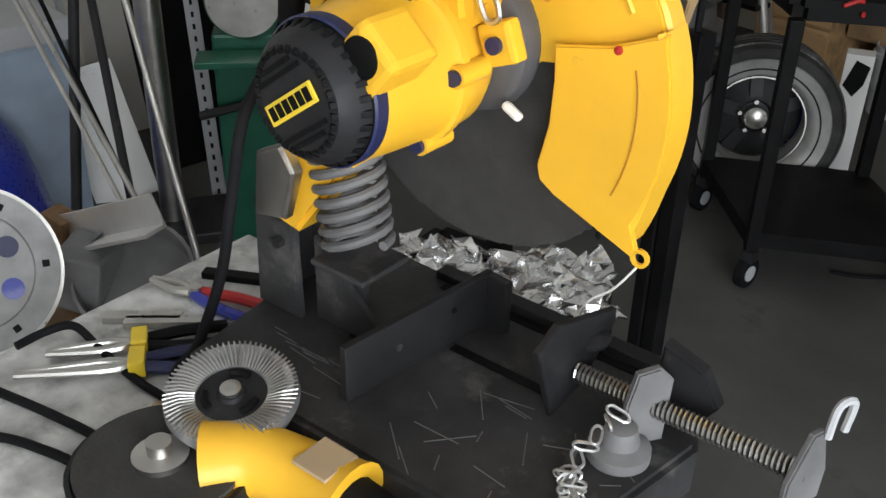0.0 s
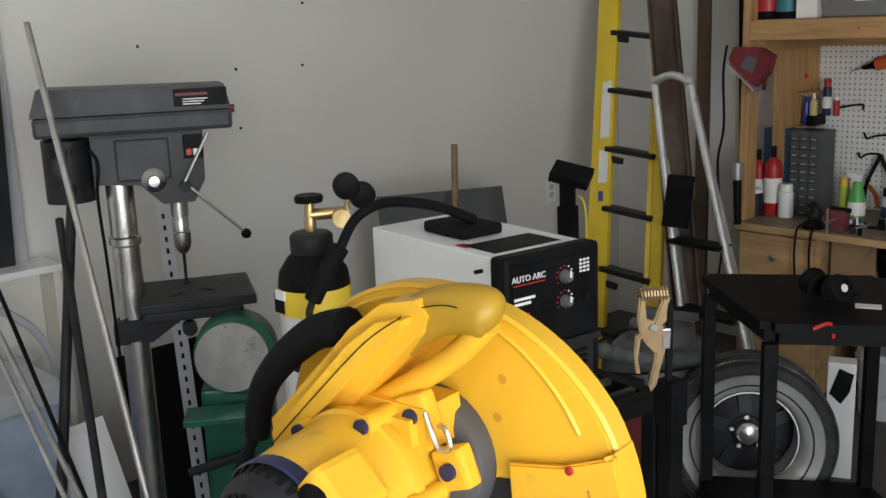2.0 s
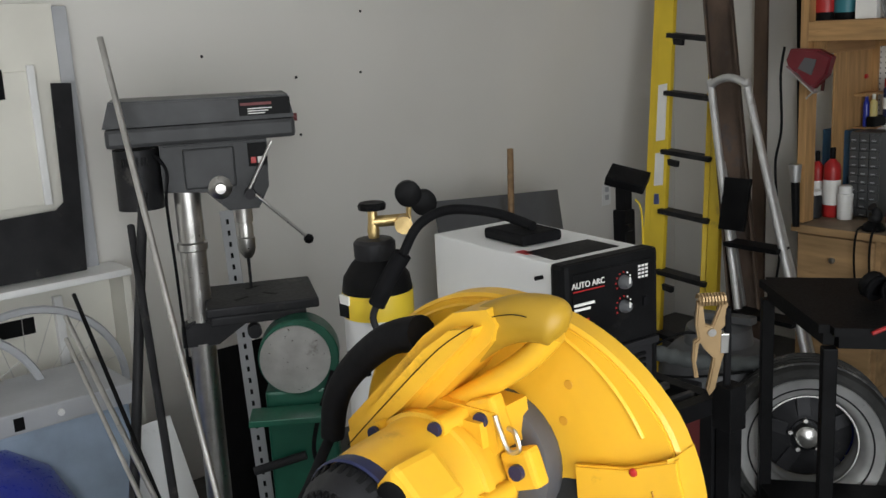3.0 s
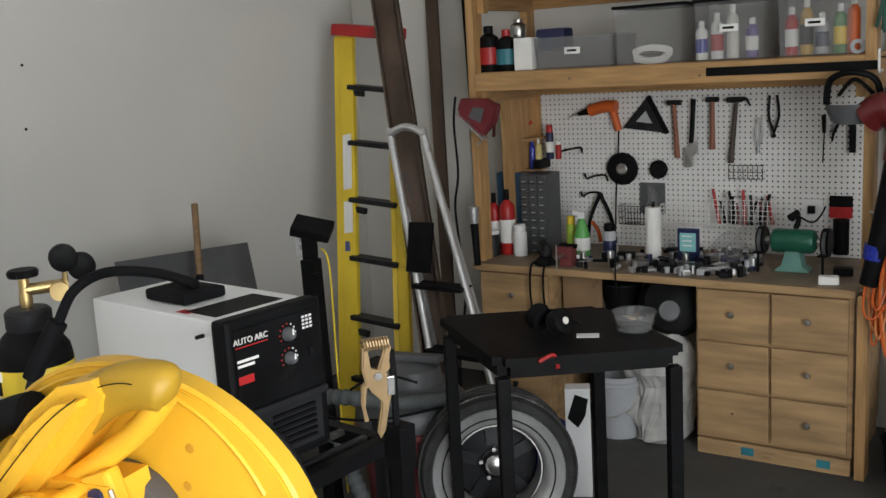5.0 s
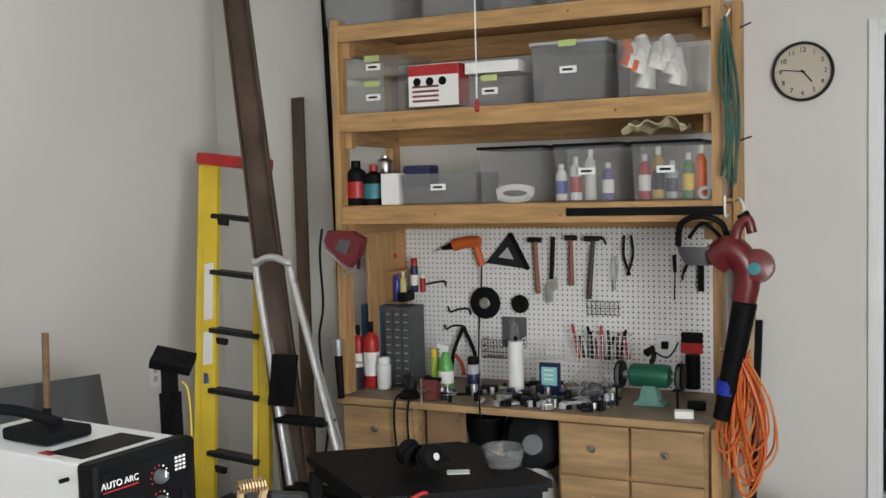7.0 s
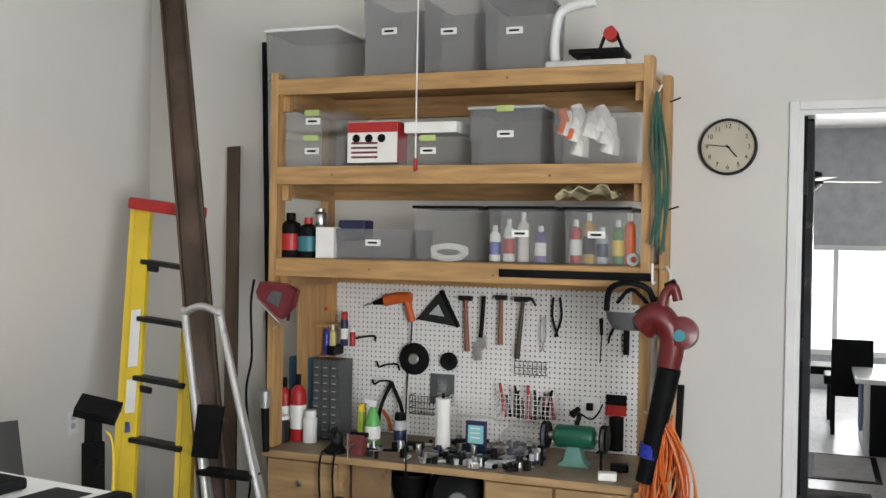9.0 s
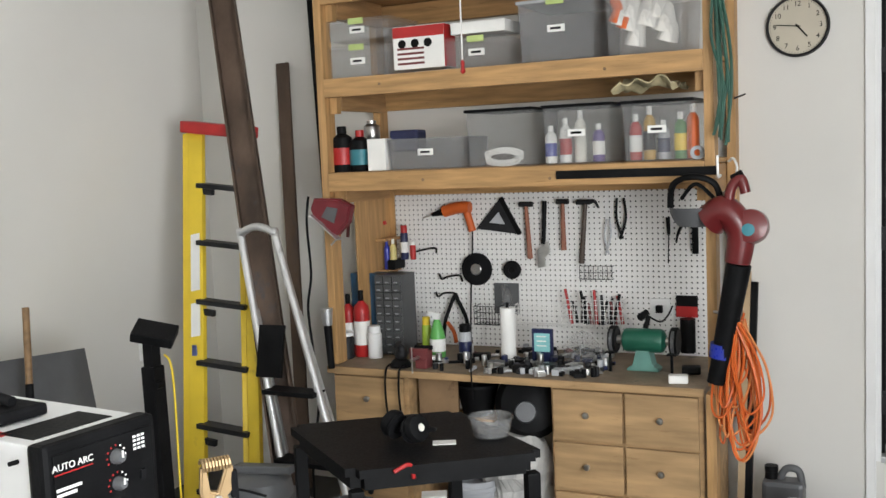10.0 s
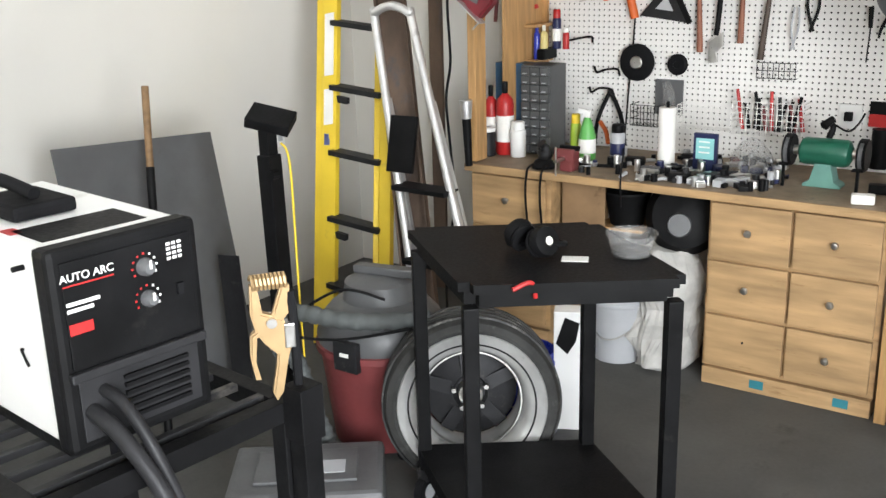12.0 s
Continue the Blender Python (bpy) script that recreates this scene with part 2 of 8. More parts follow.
# ---- the room ----
XW, XE, YS, YN, ZC = -1.40, 4.4, -7.6, 0.0, 3.5
floor = tagged(link("floor", box(XW, XE + 4, YS - 6, YN, -0.1, 0), CONC), "grey concrete garage floor with stains", "floor", kind="structure")
tagged(link("wall_west", box(XW - 0.12, XW, YS, YN, 0, ZC), WALL), "plain off-white painted drywall", "wall", kind="structure")
DX0, DX1, DZ0, DZ1 = 2.15, 3.05, 0.36, 2.43
bm = box(XW - 0.12, DX0, YN, YN + 0.12, 0, ZC)
add_box(bm, DX0, DX1, YN, YN + 0.12, DZ1, ZC)
add_box(bm, DX0, DX1, YN, YN + 0.12, 0, DZ0)
add_box(bm, DX1, XE, YN, YN + 0.12, 0, ZC)
tagged(link("wall_north", bm, WALL), "off-white painted drywall with a doorway", "wall", kind="structure")
bm = box(XE, XE + 0.12, YS, -7.3, 0, ZC)
add_box(bm, XE, XE + 0.12, -3.8, YN, 0, ZC)
add_box(bm, XE, XE + 0.12, -7.3, -3.8, 2.7, ZC)
tagged(link("wall_east", bm, WALL), "off-white wall round the open garage door", "wall", kind="structure")
tagged(link("wall_south", box(XW, XE, YS - 0.12, YS, 0, ZC), WALL), "off-white painted drywall", "wall", kind="structure")
tagged(link("ceiling", box(XW - 0.12, XE + 0.12, YS - 0.12, YN + 0.12, ZC, ZC + 0.1), CEIL), "white painted ceiling", "ceiling", kind="structure")
for k, (yy, zz) in enumerate(((-2.97, 1.71), (-2.55, 1.60), (-2.55, 1.36), (-2.2, 1.86), (-2.22, 1.60), (-2.62, 1.95))):
    screw = tagged(link("drywall_screw", cyl((XW, yy, zz), (XW + 0.003, yy, zz), 0.006, n=10), DGREY), "dark screw head set in the drywall", "screw", "screws in the wall")
# floor joint
tagged(link("floor_joint", box(2.2, 2.212, YS, -0.75, 0.0, 0.002), BLACK), "saw-cut joint in the concrete floor", "joint", kind="structure")


def doorway():
    t = thing("door_1", "white door casing with the door standing open to the house", "door", kind="structure")
    w, p = 0.042, 0.018
    part("casing", box(DX0 - w, DX0, YN - p, YN, 0, DZ1 + w, 0.004), WHITE, t)
    part("casing", box(DX1, DX1 + w, YN - p, YN, 0, DZ1 + w, 0.004), WHITE, t)
    part("casing", box(DX0, DX1, YN - p, YN, DZ1, DZ1 + w, 0.004), WHITE, t)
    part("jamb", box(DX0, DX0 + 0.02, YN + 0.001, YN + 0.16, DZ0, DZ1 - 0.02), WHITE, t)
    part("jamb", box(DX1 - 0.02, DX1, YN + 0.001, YN + 0.16, DZ0, DZ1 - 0.02), WHITE, t)
    part("jamb", box(DX0, DX1, YN + 0.001, YN + 0.16, DZ1 - 0.02, DZ1), WHITE, t)
    part("weather_strip", box(DX0 + 0.02, DX0 + 0.035, YN + 0.05, YN + 0.075, DZ0, DZ1 - 0.02), BLACK, t)
    part("threshold", box(DX0 + 0.02, DX1 - 0.02, YN - 0.01, YN + 0.16, DZ0 - 0.001, DZ0 + 0.025, 0.003), ALU, t)
    for z in (0.62, 1.34, 2.1):
        part("hinge", box(DX0 + 0.018, DX0 + 0.04, YN + 0.005, YN + 0.03, z - 0.05, z + 0.05, 0.002), DGREY, t)
    part("door_leaf", box(DX0 + 0.022, DX0 + 0.065, YN + 0.165, YN + 0.95, DZ0 + 0.03, DZ1 - 0.03, 0.003), DGREY, t, "grey door swung into the house")


doorway()
# the room beyond the doorway
H = DZ0
tagged(link("house_floor", box(0.5, 5.6, 0.16, 6.2, H - 0.1, H), mat("pale_tile_floor", (0.5, 0.49, 0.48), 0.3, 0, 0.1, 3)), "pale tiled floor of the house", "floor", kind="structure")
bm = box(0.5, 1.2, 6.0, 6.1, H, 3.0)
add_box(bm, 4.0, 5.6, 6.0, 6.1, H, 3.0)
add_box(bm, 1.2, 4.0, 6.0, 6.1, H, H + 0.35)
add_box(bm, 1.2, 4.0, 6.0, 6.1, H + 1.46, 3.0)
add_box(bm, 0.4, 0.5, 0.16, 6.1, H, 3.0)
add_box(bm, 5.6, 5.7, 0.16, 6.1, H, 3.0)
tagged(link("house_wall", bm, INDOOR), "pale grey painted wall of the room beyond", "wall", kind="structure")
tagged(link("house_ceiling", box(0.4, 5.7, 0.14, 6.1, 3.0, 3.06), CEIL), "ceiling of the room beyond", "ceiling", kind="structure")
win = thing("window_1", "bright window with white frames in the house", "window", kind="structure")
for x in (1.2, 2.385, 3.2, 3.95):
    part("window_frame", box(x, x + 0.05, 5.97, 6.05, H + 0.35, H + 1.46, 0.003), WHITE, win)
for z in (H + 0.35, H + 1.41):
    part("window_frame", box(1.25, 3.95, 5.975, 6.045, z, z + 0.05, 0.003), WHITE, win)
for x, x2 in ((1.25, 2.385), (2.435, 3.2), (3.25, 3.95)):
    pane = part("pane", box(x, x2, 6.0, 6.006, H + 0.4, H + 1.41), GLASS, win)
    pane.visible_shadow = False
house_light = new("house_daylight", bpy.data.lights.new("house_daylight", "AREA"))
house_light.data.shape, house_light.data.size, house_light.data.size_y, house_light.data.energy = "RECTANGLE", 1.7, 0.8, 60
house_light.matrix_world = look((3.1, 5.9, H + 1.25), (2.6, 0, 0.8))

haze = bpy.data.materials.new("bright_sky_beyond")
haze.use_nodes = True
haze.node_tree.nodes["Principled BSDF"].inputs["Emission Color"].default_value = (0.93, 0.97, 1.0, 1)
haze.node_tree.nodes["Principled BSDF"].inputs["Emission Strength"].default_value = 1.5
tagged(link("backdrop", box(0.0, 7.0, 9.0, 9.05, -1.0, 5.0), haze), "bright hazy sky outside the house window", "sky", kind="structure")


# ---- the shelving and workbench along the far wall ----
UX0, UX1, UF = -0.235, 1.585, -0.62


def shelf_unit():
    t = thing("storage_shelves", "tall open shelving of knotty pine lumber over the workbench", "shelves")
    for x in (UX0, UX1 - 0.04):
        part("post", box(x, x + 0.04, UF, UF + 0.085, 0.80, 2.60, 0.003), PINE_Z, t)
        part("post", box(x, x + 0.04, -0.09, -0.004, 0.80, 2.60, 0.003), PINE_Z, t)
    for top, hgt in ((2.567, 0.075), (2.150, 0.085), (1.712, 0.085)):
        part("front_beam", box(UX0 + 0.04, UX1 - 0.04, UF - 0.002, UF + 0.038, top - hgt, top, 0.003), PINE_X, t)
        part("back_beam", box(UX0 + 0.04, UX1 - 0.04, -0.044, -0.006, top - hgt - 0.05, top - 0.02, 0.003), PINE_X, t)
        part("shelf_board", box(UX0 + 0.04, UX1 - 0.04, UF + 0.04, -0.005, top - 0.015, top + 0.003), PINE_X, t)
        for x in (UX0 + 0.042, UX1 - 0.08):
            part("side_rail", box(x, x + 0.038, UF + 0.09, -0.092, top - hgt - 0.06, top - 0.02, 0.003), PINE_Y, t)
            part("cleat", box(x, x + 0.038, UF + 0.040, UF + 0.078, top - hgt - 0.075, top - 0.017, 0.002), PINE_Z, t)
    part("lower_post", box(UX1 - 0.045, UX1 - 0.005, UF - 0.03, UF + 0.055, 0.0, 0.775, 0.003), PINE_Z, t)
    for x, z in ((0.3, 1.67), (0.9, 1.66), (1.3, 1.675), (0.1, 2.11), (1.15, 2.1), (0.95, 2.53)):
        part("knot", cyl((x, UF - 0.0035, z), (x, UF - 0.001, z), 0.007, n=10), DARKPLY, t)
    return t


shelf_unit()
tagged(link("flat_bar", box(0.93, 1.60, UF - 0.012, UF - 0.004, 1.655, 1.69, 0.001), BLACK), "black steel flat bar laid along the shelf beam", "bar")


def drawer_cabinet(x0, x1, cols, label, nknob=True):
    t = thing("drawer_cabinet", label, "cabinet", group="drawer cabinets under the bench")
    yf = -0.615
    part("carcass", box(x0, x1, yf, -0.05, 0.075, 0.765, 0.003), PLY, t)
    part("plinth", box(x0 + 0.005, x1 - 0.005, yf - 0.012, -0.06, 0.0, 0.07, 0.003), PLY, t)
    rows = ((0.535, 0.752), (0.315, 0.52), (0.095, 0.30))
    w = (x1 - x0 - 0.02) / cols
    for c in range(cols):
        for r, (z0, z1) in enumerate(rows):
            a = x0 + 0.014 + c * w
            d = part("drawer_front", box(a, a + w - 0.012, yf - 0.024, yf - 0.002, z0, z1, 0.004), PLY, t)
            kx = a + (w - 0.012) * 0.5
            prof = [(0.006, 0), (0.006, 0.012), (0.013, 0.018), (0.015, 0.024), (0.011, 0.03), (0.002, 0.032)]
            if r == 2 and c == 0 and cols == 2:
                prof = [(0.004, 0), (0.004, 0.006), (0.002, 0.008)]
            part("knob", lathe(prof, 14, Matrix.Translation((kx, yf - 0.024, (z0 + z1) / 2 + 0.008)) @ pose(0, 0, 0, 90, 0, 0)), STEEL if r < 2 or c else DGREY, d, "steel knob", True)
    if cols == 2:
        for c in range(cols):
            a = x0 + 0.2 + c * w
            part("sticker", box(a, a + 0.055, yf - 0.0145, yf - 0.0125, 0.02, 0.055), TEAL, t, "small blue and white sticker")
    return t


drawer_cabinet(0.872, 1.525, 2, "six-drawer birch plywood cabinet with steel knobs")
drawer_cabinet(-0.225, 0.175, 1, "plywood drawer cabinet at the end of the bench")
bt = thing("workbench_top", "long worn wooden bench top with an unpainted front edge", "bench top")
part("top", box(UX0 + 0.002, UX1 - 0.05, UF - 0.03, -0.004, 0.768, 0.797, 0.003), BENCH, bt)
part("edge_strip", box(UX0 + 0.002, UX1 - 0.05, UF - 0.045, UF - 0.0305, 0.766, 0.798, 0.003), PLY, bt)
tagged(link("hardboard_panel", box(0.20, 0.40, UF + 0.06, UF + 0.07, 0.28, 0.762, 0.001), DARKPLY), "dark brown hardboard panel under the bench", "panel")


def pegboard():
    """Perforated board with real round holes, one inch apart."""
    p, nx, nz = 0.0254, 66, 31
    x0, z0, y = -0.19, 0.80, -0.042
    verts, faces = [], []
    for i in range(nx):
        for j in range(nz):
            cx, cz = x0 + (i + 0.5) * p, z0 + (j + 0.5) * p
            base = len(verts)
            for k in range(8):
                a = math.pi / 4 * k + math.pi / 8
                sx, sz = math.cos(a), math.sin(a)
                q = max(abs(sx), abs(sz))
                verts.append((cx + sx / q * p / 2, y, cz + sz / q * p / 2))
            for yy in (y, y + 0.006):
                for k in range(8):
                    a = math.pi / 4 * k + math.pi / 8
                    verts.append((cx + math.cos(a) * 0.0046, yy, cz + math.sin(a) * 0.0046))
            for k in range(8):
                n = (k + 1) % 8
                faces.append((base + k, base + n, base + 8 + n, base + 8 + k))
                faces.append((base + 8 + k, base + 8 + n, base + 16 + n, base + 16 + k))
            # square corners
            for k in (0, 2, 4, 6):
                a = math.pi / 4 * k + math.pi / 4
                verts.append((cx + math.copysign(p / 2, math.cos(a)), y, cz + math.copysign(p / 2, math.sin(a))))
                faces.append((base + k, len(verts) - 1, base + (k + 1) % 8))
    me = bpy.data.meshes.new("perforated_sheet")
    me.from_pydata(verts, [], faces)
    me.materials.append(PEG)
    t = thing("pegboard", "white perforated hardboard panel above the workbench", "pegboard")
    ob = new("perforated_sheet", me)
    ob.parent = t
    # black sheet added to give the gap behind the holes its shade
    part("gap_shade_sheet", box(x0, x0 + nx * p, -0.012, -0.008, z0, z0 + nz * p), BLACK, t, "black sheet standing in for shade behind the holes")


pegboard()


def table():
    t = thing("rolling_table", "black steel work table on casters with a lower shelf", "table")
    c, ang = Vector((0.893, -1.975)), 0
    F, L, R, B = Vector((0.878, -2.335)), Vector((0.435, -1.975)), Vector((1.335, -1.995)), Vector((0.893, -1.64))
    def slab(z0, z1, inset, name, bev=0.004):
        bm = bmesh.new()
        mid = (F + L + R + B) / 4
        lo = [bm.verts.new((*(mid + (q - mid) * (1 - inset)), z0)) for q in (F, R, B, L)]
        hi = [bm.verts.new((*(mid + (q - mid) * (1 - inset)), z1)) for q in (F, R, B, L)]
        bm.faces.new(lo[::-1]); bm.faces.new(hi)
        for k in range(4):
            bm.faces.new((lo[k], lo[(k + 1) % 4], hi[(k + 1) % 4], hi[k]))
        ups = [e for e in bm.edges if abs(e.verts[0].co.z - e.verts[1].co.z) > 0.001]
        bmesh.ops.bevel(bm, geom=ups, offset=0.03, segments=4, affect="EDGES")
        return part(name, bm, BLACK, t)
    slab(0.890, 0.915, 0, "tabletop")
    slab(0.850, 0.8895, 0.07, "apron")
    slab(0.15, 0.20, 0.03, "lower_shelf")
    mid = (F + L + R + B) / 4
    for q in (F, L, R, B):
        w = mid + (q - mid) * 0.90
        lg = part("leg", bar((w.x, w.y, 0.13), (w.x, w.y, 0.851), 0.040, 0.040, (1, 0.95, 0), 0.004), BLACK, t)
        cs = part("caster", box(w.x - 0.02, w.x + 0.02, w.y - 0.02, w.y + 0.02, 0.09, 0.13, 0.004), DGREY, t)
        part("caster_wheel", cyl((w.x - 0.014, w.y, 0.05), (w.x + 0.014, w.y, 0.05), 0.05, n=24), RUBBER, cs, "", True)
        part("caster_plate", cyl((w.x - 0.018, w.y, 0.05), (w.x + 0.018, w.y, 0.05), 0.026, n=18), LGREY, cs, "", True)
    part("clip", tube([(0.985, -2.27, 0.905), (1.01, -2.235, 0.918), (1.018, -2.222, 0.905), (1.02, -2.218, 0.875)], 0.006), RED, t, "small red clip on the apron")


table()


# ---- ladders and long stock in the corner ----
def step_ladder():
    t = thing("step_ladder", "tall yellow fibreglass step ladder with a red cap, folded", "ladder")
    TL, TR = Vector((-1.05, -0.50, 1.94)), Vector((-0.73, -0.49, 1.90))
    BL, BR = Vector((-0.672, -1.14, 0.0)), Vector((-0.30, -1.20, 0.0))
    back = Vector((-0.064, 0.012, 0))
    part("rail", bar(TL, BL, 0.03, 0.085, (1, 0, 0), 0.003), YLAD, t)
    part("rail", bar(TR, BR, 0.03, 0.06, (1, 0, 0), 0.003), YLAD, t)
    part("rear_rail", bar(TL + back, BL + back, 0.03, 0.050, (1, 0, 0), 0.003), YLAD, t)
    part("rear_rail", bar(TR + back, BR + back, 0.05, 0.025, (0.8, 0.55, 0), 0.003), YLAD, t)
    for k in range(6):
        f = 0.14 + k * 0.145
        a, b = BL.lerp(TL, f), BR.lerp(TR, f)
        d = (b - a).normalized() * 0.02
        part("step", bar(a + d, b - d, 0.075, 0.024, (0, 0, 1), 0.004), DGREY, t)
    m = (TL + TR) / 2
    d = (TR - TL).normalized()
    cap = bar(TL - d * 0.06 + Vector((0, 0, 0.03)), TR + d * 0.02 + Vector((0, 0, 0.03)), 0.12, 0.06, (0, 0, 1), 0.01)
    part("cap", cap, RED, t, "red plastic cap")
    n = Vector((d.y, -d.x, 0))
    for f0, f1, mt in ((0.60, 0.74, PAPER), (0.49, 0.57, PAPER)):
        a, b = BL.lerp(TL, f0), BL.lerp(TL, f1)
        part("label", bar(a + n * 0.018, b + n * 0.018, 0.055, 0.002, n, 0), mt, t, "printed paper label")
    a = BL.lerp(TL, 0.47) + n * 0.03
    for s in (-0.03, 0.03):
        part("spreader", bar(a, a + d * s + Vector((0, 0, -0.30)), 0.022, 0.006, n, 0.001), mat("blue_grey_spreader", (0.18, 0.22, 0.5), 0.4, 0.4), t)
    for f in (0.25, 0.55, 0.85):
        a = BL.lerp(TL, f)
        part("bracket", bar(a + d * 0.03, a + d * 0.10, 0.03, 0.025, n, 0.003), DGREY, t)


step_ladder()


def aluminium_ladder():
    t = thing("small_ladder", "bare aluminium folding step stool with a bowed top rail", "ladder")
    TL, TR = Vector((-0.466, -0.95, 1.40)), Vector((-0.272, -0.95, 1.40))
    BL, BR = Vector((-0.01, -1.287, 0.0)), Vector((0.35, -1.31, 0.0))
    up = Vector((-0.02, 0.01, 0.085))
    path = [BL, BL.lerp(TL, 0.5), TL, TL + up * 0.7 + Vector((0.01, 0, 0)), (TL + TR) / 2 + up * 1.05, TR + up * 0.7 - Vector((0.01, 0, 0)), TR, BR.lerp(TR, 0.5), BR]
    part("front_frame", tube(path, 0.018, 10), ALU, t, "", True)
    for f in (0.16, 0.36, 0.56):
        a, b = BL.lerp(TL, f), BR.lerp(TR, f)
        part("step", bar(a, b, 0.10, 0.02, (0, 0, 1), 0.003), BLACK, t)
    part("platform", bar(BL.lerp(TL, 0.6) + Vector((0.03, -0.02, 0)), BL.lerp(TL, 0.76) + Vector((0.10, -0.02, 0)), 0.13, 0.018, (0, 1, 0), 0.003), BLACK, t, "dusty black platform folded up")
    back = Vector((-0.03, 0.10, 0))
    part("rear_leg", bar(TL.lerp(BL, 0.2) + back * 0.2, BL + back, 0.028, 0.018, (0, 1, 0), 0.002), ALU, t)
    part("rear_leg", bar(TR.lerp(BR, 0.2) + back * 0.2, BR + back, 0.028, 0.018, (0, 1, 0), 0.002), ALU, t)
    for q in (BL, BR):
        part("foot", cyl(q + Vector((0, 0, 0.0)), q + Vector((0, 0, 0.04)), 0.02, n=12), RUBBER, t)


aluminium_ladder()


def channel(a, b, w, d, name, label, material, up=(0.5, -1, 0)):
    t = thing(name, label, "steel beam")
    a, b = Vector(a), Vector(b)
    z = (b - a).normalized()
    x = Vector(up).cross(z).normalized()
    y = z.cross(x)
    part("web", bar(a, b, w, 0.008, up, 0.001), material, t)
    for s in (-1, 1):
        o = x * s * (w / 2 - 0.006)
        part("flange", bar(a + o + y * (d / 2 + 0.005), b + o + y * (d / 2 + 0.005), 0.010, d, up, 0.001), material, t)


channel((0.003, -1.283, 0.0), (-1.21, -0.075, 3.25), 0.135, 0.05, "steel_channel", "long rusty steel channel leaning into the corner", RUST)
tagged(link("steel_flat", bar((-0.70, -0.20, 0.0), (-0.815, -0.03, 2.31), 0.075, 0.02, (0, 1, 0), 0.002), RUST), "dark rusty steel flat leaning on the wall", "steel bar")
tagged(link("wood_strip", bar((-0.52, -0.06, 0.0), (-0.63, -0.03, 2.88), 0.022, 0.022, (0, 1, 0), 0.002), BLACK), "thin black strip leaning on the wall", "strip")


def tall_stand():
    t = thing("roller_stand", "black steel stand post with a tilted head plate", "stand")
    x, y = -0.185, -1.88
    part("post", bar((x, y, 0.0), (x - 0.02, y, 1.06), 0.06, 0.06, (1, 0, 0), 0.006), BLACK, t)
    part("neck", bar((x - 0.02, y, 1.0), (x - 0.02, y, 1.15), 0.045, 0.045, (1, 0, 0), 0.004), BLACK, t)
    part("head_plate", box(-0.075, 0.075, -0.055, 0.055, -0.012, 0.025, 0.004, pose(x - 0.01, y + 0.01, 1.172, 22, 14, 30)), BLACK, t)
    part("knob", cyl((x + 0.03, y - 0.05, 1.0), (x + 0.03, y - 0.02, 1.0), 0.016, n=12), BLACK, t)
    part("cord", tube([(x + 0.02, y + 0.02, 1.1), (x + 0.045, y + 0.03, 1.02), (x + 0.045, y + 0.03, 0.6), (x + 0.05, y + 0.03, 0.1)], 0.004), YLAD, t, "yellow cord down the post")


tall_stand()
tagged(link("sheet_metal", extrude([(0, 0), (0.75, 0), (0.733, 1.022), (0.0, 1.075)], 0.006, Matrix.Translation((-0.80, -2.2, 0.0)) @ pose(0, 0, 0, 0, 0, 90) @ pose(0, 0, 0, -8.4, 0, 0)), GREY), "dark grey steel sheet standing behind the welding cart", "metal sheet")
tagged(link("sheet_offcut", bar((-0.64, -1.69, 0), (-0.70, -1.655, 0.567), 0.006, 0.115, (1, 0, 0), 0.001), DGREY), "narrow dark steel offcut leaning on the wall", "metal sheet")
hd = thing("long_handled_tool", "wooden tool handle with a black ferrule leaning on the sheet", "tool")
part("handle", cyl((-0.88, -1.825, 1.245), (-0.82, -1.89, 0.956), 0.014, n=12), wood_mat("dark_handle_wood", (0.22, 0.13, 0.06)), hd, "", True)
part("ferrule", cyl((-0.82, -1.89, 0.956), (-0.62, -2.10, 0.0), 0.016, n=12), BLACK, hd, "", True)
ol = thing("wall_outlet", "white duplex outlet plate on the wall", "outlet")
part("plate", box(XW, XW + 0.006, -0.65, -0.58, 0.76, 0.88, 0.002), WHITE, ol)
for z in (0.79, 0.835):
    part("socket", box(XW + 0.0065, XW + 0.009, -0.63, -0.60, z, z + 0.028, 0.002), LGREY, ol)


